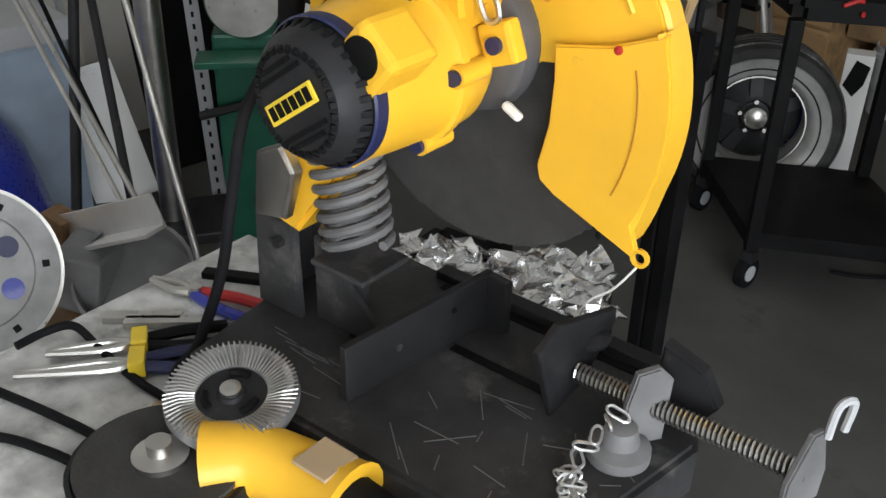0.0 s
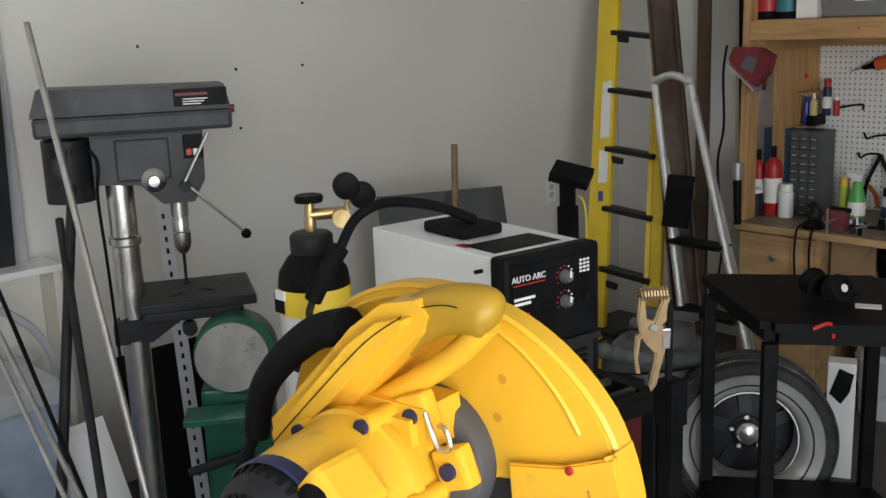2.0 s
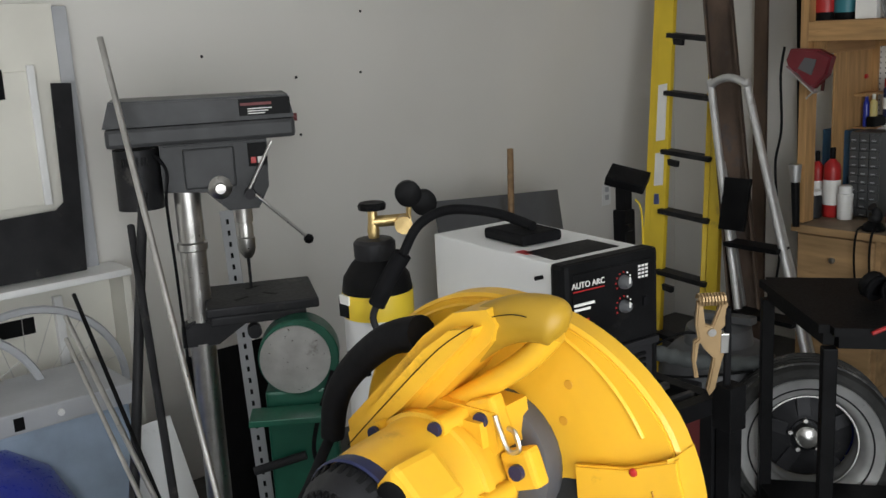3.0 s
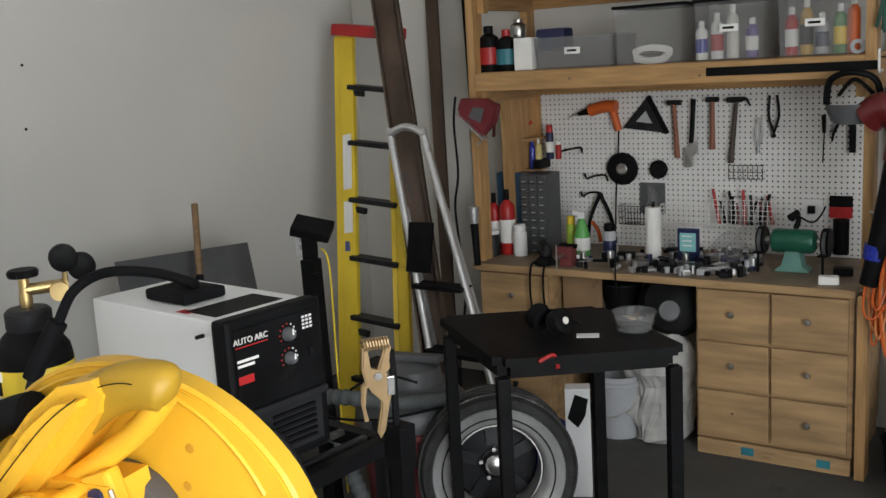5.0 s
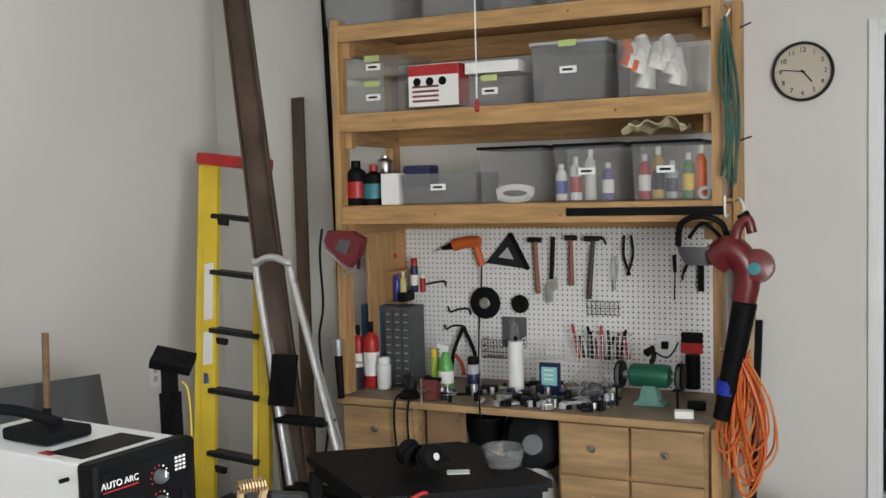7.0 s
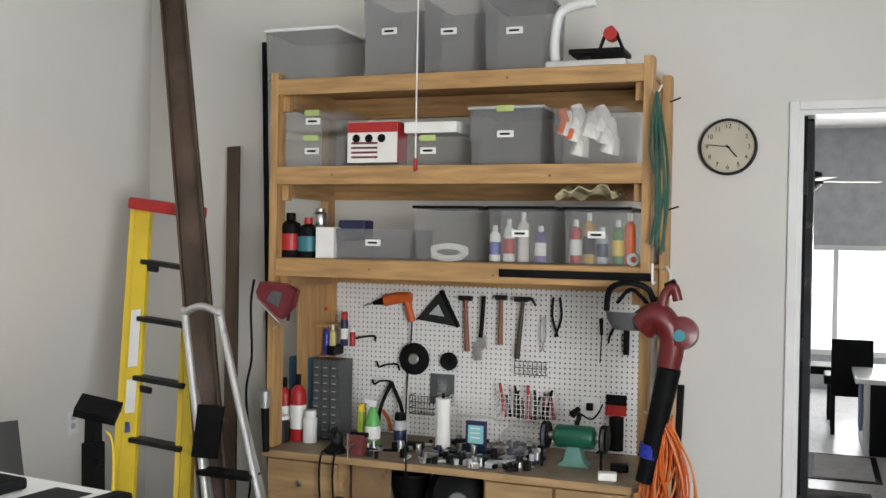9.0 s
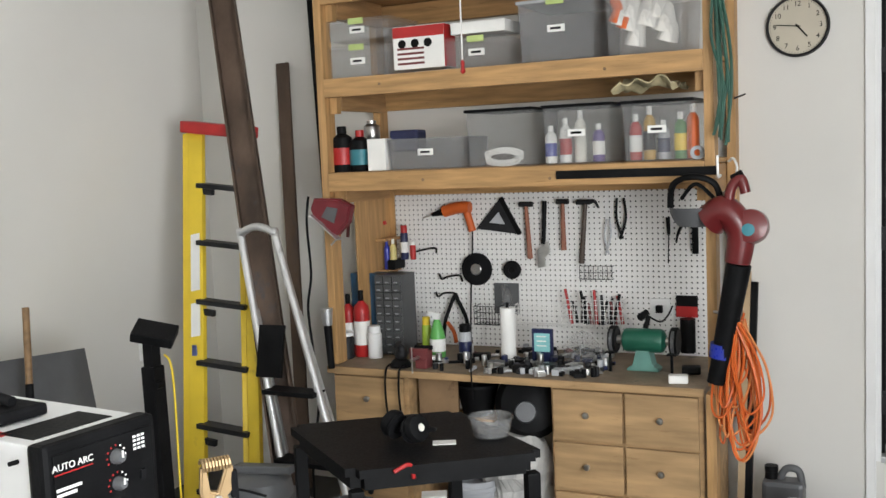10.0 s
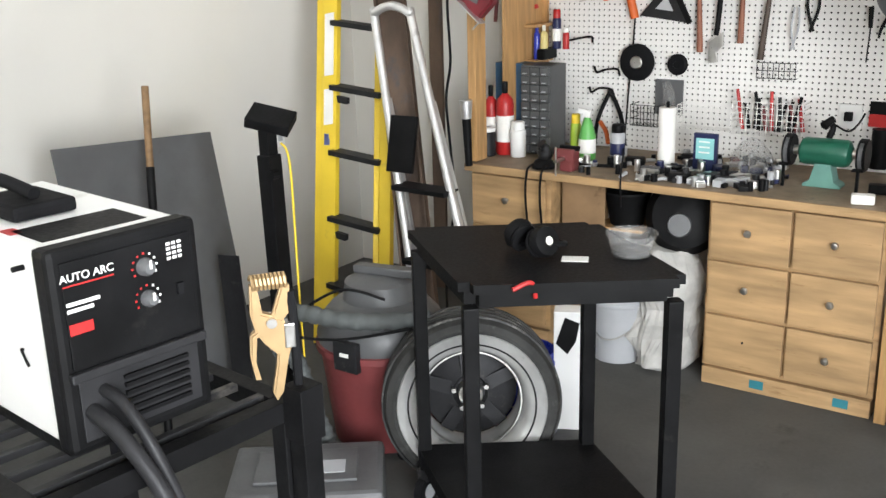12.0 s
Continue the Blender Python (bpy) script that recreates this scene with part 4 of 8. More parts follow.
    # grip coloured a darker yellow than the housing, with brown blotches
    part("grip", tube([(0.196, 0.165, 0.500), (0.226, 0.165, 0.521), (0.258, 0.165, 0.534), (0.285, 0.166, 0.537), (0.300, 0.168, 0.534), (0.308, 0.17, 0.530)], lambda f: 0.023 * (1 if f < 0.7 else max(0.15, 1 - ((f - 0.7) / 0.3) ** 2.5)), 18), mat("dark_yellow_grip_plastic", (0.46, 0.27, 0.02), 0.5, 0, 0.2, 9, 0.1, 120, (0.16, 0.09, 0.02), 0.15), h, "dark yellow grip", True)
    part("grip_seam", tube([(0.21, 0.141, 0.520), (0.236, 0.1405, 0.536), (0.27, 0.1415, 0.545), (0.294, 0.149, 0.540)], 0.0006, 5), BLACK, h)
    part("trigger_strut", tube([(0.296, 0.168, 0.526), (0.262, 0.168, 0.492), (0.21, 0.168, 0.455), (0.17, 0.168, 0.430)], 0.012, 12), YELLOW, h, "", True)
    part("handle_base", extrude([(0.03, 0.33), (0.10, 0.30), (0.24, 0.40), (0.235, 0.44), (0.15, 0.44), (0.08, 0.40)], 0.075, Matrix.Translation((0, 0.138, 0)), 0.010), YELLOW, t)
    part("strain_relief", tube([(0.115, 0.185, 0.490), (0.059, 0.19, 0.472), (-0.001, 0.19, 0.426), (-0.033, 0.19, 0.382), (-0.042, 0.188, 0.335)], lambda f: 0.020 - 0.006 * f, 12), RUBBER, h, "black rubber strain relief", True)
    part("power_cord", tube([(-0.042, 0.188, 0.34), (-0.03, 0.14, 0.30), (-0.018, 0.09, 0.255), (-0.028, 0.072, 0.16), (-0.040, 0.058, 0.07), (-0.060, 0.030, -0.02), (-0.050, -0.015, -0.050), (0.10, -0.05, -0.052), (0.30, -0.035, -0.05), (0.42, -0.05, -0.052)], 0.0068, 10), RUBBER, t, "", True)
    # vise
    v = part("vise_jaw", extrude([(0.0, 0.0), (0.055, 0.02), (0.10, 0.075), (0.10, 0.09), (0.0, 0.115), (-0.03, 0.095)], 0.008, Matrix.Translation((0.345, 0.165, 0.0005)) @ pose(0, 0, 0, 0, 0, 84), 0.001), DGREY, t, "grey steel vise jaw")
    part("jaw_pivot", lathe([(0.02, 0), (0.022, 0.006), (0.012, 0.012), (0.0, 0.013)], 18, Matrix.Translation((0.345, 0.232, 0.062))), DGREY, v, "", True)
    sp = []
    n = 46
    part("screw_core", cyl((0.35, 0.199, 0.042), (0.595, 0.205, 0.042), 0.0088, n=14), DGREY, t, "", True)
    for k in range(n * 8 + 1):
        a = 2 * math.pi * k / 8
        sp.append((0.35 + 0.245 * k / (n * 8), 0.2 + 0.005 * k / (n * 8) + 0.0098 * math.cos(a), 0.042 + 0.0098 * math.sin(a)))
    part("screw_thread", tube(sp, 0.0018, 5, False), STEEL, t, "steel vise screw")
    part("bracket", extrude([(-0.02, 0.0), (0.025, 0.0), (0.028, 0.075), (0.012, 0.092), (-0.012, 0.088), (-0.02, 0.05)], 0.010, Matrix.Translation((0.437, 0.188, 0.0005)) @ pose(0, 0, 0, 0, 0, 55), 0.002), CASTGREY, t, "grey cast screw bracket")
    part("bracket_foot", lathe([(0.032, 0), (0.032, 0.012), (0.02, 0.018), (0.016, 0.036), (0.01, 0.038), (0.0, 0.038)], 22, Matrix.Translation((0.428, 0.160, 0.0005))), CASTGREY, t, "", True)
    part("lever_plate", extrude([(-0.02, 0.03), (0.03, 0.02), (0.05, 0.05), (0.03, 0.085), (-0.015, 0.10)], 0.02, Matrix.Translation((0.445, 0.225, 0.0)), 0.003), DGREY, t)
    cr = part("crank", extrude([(-0.03, -0.035), (0.02, -0.035), (0.022, 0.0), (0.008, 0.05), (-0.008, 0.05), (-0.03, 0.0)], 0.008, Matrix.Translation((0.598, 0.205, 0.042)) @ pose(0, 0, 0, 0, 0, 70), 0.002), CASTGREY, t, "grey crank handle")
    part("crank_grip", tube([(0.602, 0.212, 0.085), (0.604, 0.216, 0.118), (0.612, 0.232, 0.118), (0.610, 0.232, 0.085)], 0.004, 7), LGREY, cr)
    # chain
    rng = random.Random(2)
    cx = [(0.420, 0.165, 0.045), (0.412, 0.14, 0.03), (0.405, 0.12, 0.010), (0.42, 0.09, 0.008), (0.405, 0.10, 0.008), (0.415, 0.085, 0.008), (0.43, 0.08, 0.008), (0.43, 0.065, 0.008), (0.425, 0.05, 0.008), (0.43, 0.035, 0.008), (0.425, 0.02, 0.008)]
    for k, q in enumerate(smooth_path(cx, 2)):
        m = Matrix.Translation(q) @ pose(0, 0, 0, 90 * (k % 2) + rng.uniform(-20, 20), rng.uniform(-20, 20), rng.uniform(0, 180))
        ring = [m @ Vector((0.0085 * math.cos(a) + (0.004 if math.cos(a) > 0 else -0.004), 0.0055 * math.sin(a), 0)) for a in [2 * math.pi * i / 12 for i in range(13)]]
        part("chain_link", tube(ring, 0.0017, 5, False), ALU, t)


chop_saw()


def on_bench(x, y, z=0.0, rz=0):
    return SAW @ pose(x, y, -0.06 + z, 0, 0, rz)


def bench_items():
    t = thing("angle_grinder", "yellow angle grinder with a dark cutting disc lying on the bench", "angle grinder", on_bench(0.085, -0.132) @ Matrix.Scale(1.28, 4))
    d = part("disc_guard", lathe([(0.068, 0.012), (0.072, 0.012), (0.072, 0.04), (0.068, 0.04)], 36, None, True), DGREY, t, "", True)
    part("cutting_disc", lathe([(0.0, 0.041), (0.066, 0.041), (0.066, 0.045), (0.0, 0.045)], 36), BLADE, t)
    part("flange_nut", lathe([(0.022, 0.045), (0.022, 0.050), (0.010, 0.052), (0.010, 0.062), (0.0, 0.062)], 20), STEEL, t, "", True)
    part("gear_head", lathe([(0.035, 0.0), (0.04, 0.01), (0.036, 0.035)], 24), DGREY, t, "", True)
    part("body", tube([(0.025, 0.025, 0.036), (0.055, 0.050, 0.04), (0.10, 0.062, 0.038), (0.14, 0.064, 0.036)], lambda f: 0.036 - 0.008 * math.sin(f * 3.1), 18), YELLOW, t, "yellow motor body", True)
    part("rear_grip", tube([(0.135, 0.064, 0.036), (0.19, 0.060, 0.034), (0.26, 0.045, 0.033)], 0.024, 16), RUBBER, t, "", True)
    part("label_plate", box(0.098, 0.132, 0.045, 0.080, 0.0655, 0.069, 0.001), CARD, t, "worn paper rating label")
    part("power_cord", tube([(0.26, 0.045, 0.03), (0.34, -0.04, 0.01), (0.5, -0.3, 0.008)], 0.005, 7), RUBBER, t)
    w = thing("wire_brush", "bright wire wheel brush resting on the grinder", "wire brush", on_bench(0.094, -0.046, 0.085, 0) @ pose(0, 0, 0, 9, 6, 0) @ Matrix.Scale(1.1, 4))
    bm = lathe([(0.033, -0.006), (0.058, -0.011), (0.063, 0.0), (0.058, 0.011), (0.033, 0.006)], 120, None, True)
    for v in bm.verts:
        a = math.atan2(v.co.y, v.co.x)
        k = 1 + 0.02 * math.sin(a * 60)
        v.co.x *= k; v.co.y *= k; v.co.z *= 1 + 0.12 * math.sin(a * 60)
    for k in range(72):
        a = 2 * math.pi * k / 72
        part("wire_tuft", tube([(0.034 * math.cos(a), 0.034 * math.sin(a), 0.0065), (0.048 * math.cos(a + 0.05), 0.048 * math.sin(a + 0.05), 0.0105), (0.062 * math.cos(a + 0.1), 0.062 * math.sin(a + 0.1), 0.0105)], 0.0011, 5, False), STEEL, w)
    part("bristles", bm, mat("wire_bristle_steel", (0.30, 0.30, 0.31), 0.45, 0.7, 0.3, 60, 0.3), w, "twisted steel wire bristles")
    part("hub", lathe([(0.036, -0.004), (0.036, 0.004), (0.014, 0.006), (0.012, 0.010), (0.0, 0.010)], 30), DGREY, w, "", True)
    part("hub_nut", lathe([(0.010, 0.010), (0.010, 0.014), (0.006, 0.015), (0.0, 0.015)], 16), STEEL, w)
    for k in range(3):
        a = 2 * math.pi * k / 3
        part("hub_window", tube([(0.025 * math.cos(a + s), 0.025 * math.sin(a + s), 0.0062) for s in (-0.4, 0, 0.4)], 0.004, 6), BLACK, w)
    part("arbor_support", cyl((0, 0, -0.04), (0, 0, -0.006), 0.012, n=12), DGREY, w)
    # pliers and clamps
    for i, (x, y, rz, c, nm, lab) in enumerate(((-0.185, 0.125, 12, BLUE, "pliers", "pliers with blue and red grips lying on the bench"), (-0.150, 0.005, 52, BLACK, "locking_pliers", "long clamp pliers with black and yellow grips"), (-0.118, -0.022, 50, NAVY, "clamp_pliers", "steel clamp with a dark blue and yellow grip"))):
        q = thing(nm, lab, "pliers", on_bench(x, y, 0, rz))
        for s in (-1, 1):
            part("grip", tube([(0.0, 0.004 * s, 0.012), (0.05, 0.016 * s, 0.012), (0.11, 0.018 * s, 0.012)], 0.008, 8), RED if (i == 0 and s > 0) else c, q, "", True)
            part("jaw", tube([(0.0, 0.004 * s, 0.012), (-0.03, -0.008 * s, 0.012), (-0.075 - 0.03 * i, -0.002 * s, 0.012)], lambda f: 0.008 - 0.004 * f, 8), STEEL, q, "", True)
        part("rivet", cyl((0, 0, 0.0), (0, 0, 0.023), 0.008, n=12), STEEL, q)
        if i:
            part("grip_end", box(-0.006, 0.014, -0.018, 0.018, 0.003, 0.026, 0.003), YLAD, q, "yellow lever")
    for k, (x, y, rz, l) in enumerate(((-0.145, 0.085, 42, 0.17), (-0.175, 0.20, 28, 0.12), (-0.20, 0.05, 40, 0.10), (-0.11, 0.235, 20, 0.11))):
        tagged(link("scrap_bar", bar((-l / 2, 0, 0.005), (l / 2, 0, 0.005), 0.018, 0.01, (0, 0, 1), 0.001), (STEEL, BLACK)[k % 2]), "short offcut of flat steel bar", "offcut", "offcuts on the bench").matrix_basis = on_bench(x, y, 0, rz)
    tagged(link("paper_scrap", extrude([(0, 0), (0.06, 0.004), (0.055, 0.05), (0.02, 0.06), (-0.005, 0.04)], 0.001, pose(0, 0, 0.001, 90, 0, 0)), CARD), "torn scrap of brown paper", "paper").matrix_basis = on_bench(-0.06, -0.01, 0, 20)
    tagged(link("extension_cable", tube([SAW @ Vector(q) for q in ((-0.262, -0.09, -0.053), (-0.258, -0.05, -0.05), (-0.235, -0.025, -0.045), (-0.173, -0.030, -0.05), (-0.10, -0.036, -0.053), (-0.036, -0.035, -0.053), (0.03, -0.03, -0.053))], 0.0055, 8), RUBBER), "black electric cable looping over the bench", "cable")
    tagged(link("extension_cable", tube([SAW @ Vector(q) for q in ((-0.26, -0.165, -0.053), (-0.193, -0.15, -0.053), (-0.107, -0.133, -0.053), (-0.033, -0.126, -0.053), (0.0, -0.155, -0.053), (-0.06, -0.170, -0.053), (-0.123, -0.191, -0.053), (-0.19, -0.24, -0.053), (-0.2, -0.33, -0.053))], 0.0055, 8), RUBBER), "black electric cable looping over the bench", "cable")


bench_items()


# ---- grid stand with foil beside the saw ----
def grid_stand():
    t = thing("grid_stand", "black steel grid stand with crumpled foil on it", "stand")
    z = 0.80
    a, b, c, d = Vector((1.41, -3.72, z)), Vector((1.10, -3.78, z)), Vector((1.16, -4.06, z)), Vector((1.47, -4.00, z))
    for p, q in ((a, b), (b, c), (c, d), (d, a)):
        part("frame_bar", bar(p, q, 0.03, 0.03, (0, 0, 1), 0.002), BLACK, t)
    for k in range(1, 8):
        f = k / 8
        part("grid_bar", bar(a.lerp(b, f), d.lerp(c, f), 0.012, 0.006, (0, 0, 1)), DGREY, t)
    for k in range(1, 5):
        f = k / 5
        part("grid_bar", bar(a.lerp(d, f) - Vector((0, 0, 0.007)), b.lerp(c, f) - Vector((0, 0, 0.007)), 0.012, 0.006, (0, 0, 1)), DGREY, t)
    for p in (a, b, c, d):
        part("leg", bar((p.x, p.y, 0), (p.x, p.y, z - 0.015), 0.03, 0.03, (1, 0.2, 0), 0.002), BLACK, t)


grid_stand()
rnd = random.Random(11)
for x, y, s in ((1.37, -3.80, 0.09), (1.22, -3.90, 0.075), (1.42, -3.90, 0.05)):
    bm = bmesh.new()
    bmesh.ops.create_grid(bm, x_segments=16, y_segments=16, size=s)
    for v in bm.verts:
        v.co.z = 0.03 + 0.03 * noise.noise(v.co * 30 + Vector((x * 9, y * 5, 0))) + 0.012 * rnd.random()
        v.co.x += 0.012 * rnd.uniform(-1, 1)
        v.co.y += 0.012 * rnd.uniform(-1, 1)
    r = bmesh.ops.extrude_face_region(bm, geom=bm.faces[:])
    for v in r["geom"]:
        if isinstance(v, bmesh.types.BMVert):
            v.co.z -= 0.004
    bm.transform(pose(x, y, 0.812, 0, 0, rnd.uniform(0, 90)))
    tagged(link("foil_sheet", bm, FOIL), "crumpled shiny foil on the grid", "foil", "foil on the stand")


# ---- welder on its cart ----
def welder():
    FL, FR = Vector((1.054, -3.545, 0)), Vector((1.080, -3.318, 0))
    r = (FR - FL).normalized()
    back = Vector((-r.y, r.x, 0))
    w, L, z0, z1 = (FR - FL).length, 0.42, 1.06, 1.352
    M = Matrix((r, back, Vector((0, 0, 1)))).transposed().to_4x4()
    M.translation = (FL.x, FL.y, 0)
    t = thing("welder", "white and black wire-feed welding machine on a steel cart", "welder", M)
    part("case", box(0.006, w - 0.006, 0.02, L, z0 + 0.01, z1 - 0.004, 0.004), WHITE, t, "white sheet-metal case")
    fr = part("front_bezel", box(0, w, -0.012, 0.03, z0, z1, 0.010), BLACK, t, "black plastic front")
    part("control_panel", box(0.016, w - 0.016, -0.0155, -0.0125, z0 + 0.125, z1 - 0.018, 0.001), BLACK, fr)
    part("shelf_lip", box(0.008, w - 0.008, -0.024, -0.0125, z0 + 0.108, z0 + 0.122, 0.003), DGREY, fr)
    part("recess", box(0.02, w - 0.02, -0.0150, -0.0125, z0 + 0.018, z0 + 0.105, 0.001), DGREY, fr)
    for k in range(6):
        part("louvre", box(0.085, w - 0.04, -0.021, -0.0152, z0 + 0.03 + k * 0.012, z0 + 0.036 + k * 0.012, 0.001), BLACK, fr)
    for x, z, rr in ((w * 0.60, z1 - 0.052, 0.013), (w * 0.60, z1 - 0.098, 0.012)):
        kn = part("dial", lathe([(rr, 0), (rr * 0.95, 0.008), (rr * 0.6, 0.016), (0, 0.016)], 20, Matrix.Translation((x, -0.0155, z)) @ pose(0, 0, 0, 90, 0, 0)), GREY, fr, "grey control knob", True)
        part("pointer", box(x - 0.0015, x + 0.0015, -0.0335, -0.0316, z, z + rr * 0.9), PAPER, kn)
        for j in range(9):
            a = radians(-120 + j * 30)
            part("tick", box(x + 0.019 * math.sin(a) - 0.0015, x + 0.019 * math.sin(a) + 0.0015, -0.0164, -0.0156, z + 0.019 * math.cos(a) - 0.0015, z + 0.019 * math.cos(a) + 0.0015), RED if j < 5 else PAPER, fr)
    part("switch", box(w * 0.80, w * 0.80 + 0.010, -0.022, -0.0156, z1 - 0.105, z1 - 0.088, 0.001), RUBBER, fr)
    for k in range(4):
        for j in range(3):
            part("print_bar", box(w * 0.76 + j * 0.009, w * 0.76 + 0.006 + j * 0.009, -0.0163, -0.0156, z1 - 0.052 + k * 0.007, z1 - 0.048 + k * 0.007), PAPER, fr)
    text("model_name", "AUTO ARC", 0.0155, Matrix.Translation((0.052, -0.0160, z1 - 0.040)) @ pose(0, 0, 0, 90, 0, 0), PAPER, fr)
    part("underline", box(0.016, 0.09, -0.0163, -0.0156, z1 - 0.0515, z1 - 0.0495), RED, fr)
    for k in range(2):
        part("print_bar", box(0.018, 0.066 - 0.01 * k, -0.0163, -0.0156, z1 - 0.078 - k * 0.009, z1 - 0.073 - k * 0.009), PAPER, fr)
    part("badge", box(0.018, 0.052, -0.0164, -0.0156, z1 - 0.118, z1 - 0.103), RED, fr, "small red badge")
    for x in (0.012, w - 0.024):
        part("foot", box(x, x + 0.012, 0.02, L - 0.02, z0 - 0.012, z0 + 0.0095), BLACK, t)
    part("door_latch", tube([(0.0055, 0.10, z0 + 0.13), (0.002, 0.10, z0 + 0.13), (0.002, 0.085, z0 + 0.11)], 0.002, 6), BLACK, t)
    part("top_label", box(0.03, w - 0.04, 0.05, 0.14, z1 - 0.0038, z1 - 0.003), BLACK, t, "black printed panel on the lid")
    part("top_label", box(0.02, 0.04, 0.12, 0.155, z1 - 0.0038, z1 - 0.003), RED, t, "red warning label")
    part("carry_handle", box(0.05, 0.15, 0.17, 0.30, z1 - 0.003, z1 + 0.02, 0.008), RUBBER, t)
    part("knob", cyl((0.0, 0.05, z1 - 0.03), (-0.016, 0.05, z1 - 0.03), 0.004, n=10), BLACK, t)
    part("ground_cable", tube([(0.055, -0.014, z0 + 0.085), (0.06, -0.06, z0 + 0.07), (0.075, -0.10, z0 + 0.0), (0.10, -0.12, z0 - 0.12), (0.12, -0.10, z0 - 0.3)], 0.009, 10), DGREY, t, "", True)
    part("gun_cable", tube([(0.035, -0.014, z0 + 0.06), (0.04, -0.07, z0 + 0.04), (0.06, -0.13, z0 - 0.04), (0.09, -0.14, z0 - 0.16), (0.11, -0.12, z0 - 0.34)], 0.012, 10), DGREY, t, "", True)
    # welding gun lying over the lid
    g = thing("welding_gun", "black welding gun and hose laid over the machine", "welding gun", M)
    part("hose", tube([(0.10, 0.20, z1 + 0.028), (0.08, 0.30, z1 + 0.045), (0.02, 0.38, z1 + 0.05), (-0.03, 0.42, z1 + 0.02), (-0.06, 0.44, z1 - 0.04)], 0.0105, 10), RUBBER, g, "", True)
    part("grip", tube([(-0.06, 0.44, z1 - 0.04), (-0.085, 0.46, z1 - 0.09), (-0.11, 0.48, z1 - 0.15)], 0.019, 12), RUBBER, g, "", True)
    part("neck", tube([(-0.11, 0.48, z1 - 0.15), (-0.118, 0.485, z1 - 0.18), (-0.11, 0.48, z1 - 0.21)], 0.008, 8), DGREY, g, "", True)
    # cart
    c = thing("welding_cart", "black steel cart with an open slatted top", "cart", M)
    zt = z0 - 0.013
    for x0, x1, y0, y1 in ((-0.10, w + 0.11, -0.075, -0.045), (-0.10, w + 0.11, L + 0.03, L + 0.06), (-0.10, -0.07, -0.045, L + 0.03), (w + 0.08, w + 0.11, -0.045, L + 0.03)):
        part("frame_bar", box(x0, x1, y0, y1, zt - 0.035, zt - 0.001, 0.002), BLACK, c)
    for k in range(8):
        y = -0.03 + k * 0.066
        part("slat", box(-0.07, w + 0.08, y, y + 0.014, zt - 0.012, zt, 0.001), DGREY, c)
    for x in (-0.085, w + 0.095):
        for y in (-0.06, L + 0.045):
            part("leg", box(x - 0.016, x + 0.016, y - 0.016, y + 0.016, 0.0, zt - 0.0355, 0.002), BLACK, c)
    part("socket_tube", box(w + 0.08, w + 0.125, -0.12, -0.076, zt - 0.06, zt + 0.03, 0.002), BLACK, c)
    part("socket_tube", box(w + 0.085, w + 0.12, -0.115, -0.08, 0.0, zt - 0.061, 0.002), BLACK, c)
    part("lower_shelf", box(-0.07, w + 0.08, -0.04, L + 0.03, 0.30, 0.32, 0.002), DGREY, c)
    # ground clamp hanging on the cart
    q = thing("ground_clamp", "worn tan ground clamp with a sprung grip hanging on the cart", "clamp", Matrix.Translation((1.168, -3.262, 1.155)) @ pose(0, 0, 0, 6, 0, 52))
    part("jaw", extrude([(-0.028, 0.095), (-0.018, 0.095), (-0.012, 0.05), (0.018, 0.038), (0.03, 0.0), (0.022, -0.03), (0.012, -0.085), (0.002, -0.10), (-0.004, -0.085), (0.004, -0.04), (0.006, -0.02), (-0.012, 0.0), (-0.024, 0.02), (-0.03, 0.05)], 0.016, Matrix.Translation((0, -0.008, 0)), 0.003), TAN, q, "", True)
    part("jaw", extrude([(0.018, 0.095), (0.03, 0.09), (0.026, 0.045), (0.004, 0.02), (-0.022, 0.01), (-0.026, -0.03), (-0.02, -0.06), (-0.028, -0.06), (-0.034, -0.02), (-0.032, 0.015), (0.0, 0.04)], 0.014, Matrix.Translation((0, -0.007, 0)), 0.003), TAN, q, "", True)
    coil = []
    for k in range(9 * 8 + 1):
        a = 2 * math.pi * k / 8
        coil.append((-0.026 + 0.052 * k / 72, 0.011 * math.cos(a), 0.098 + 0.011 * math.sin(a)))
    part("spring", tube(coil, 0.0028, 5, False), TAN, q)
    part("pivot_bolt", cyl((0.0, -0.013, 0.035), (0.0, 0.013, 0.035), 0.008, n=12), STEEL, q)
    part("lug", box(0.018, 0.034, -0.010, 0.010, -0.01, 0.03, 0.002), STEEL, q)
    part("cable", tube([(0.03, 0, 0.08), (0.034, 0, 0.0), (0.036, 0, -0.15), (0.036, 0.01, -0.6), (0.05, 0.02, -1.14)], 0.0075, 8), RUBBER, q, "", True)


welder()


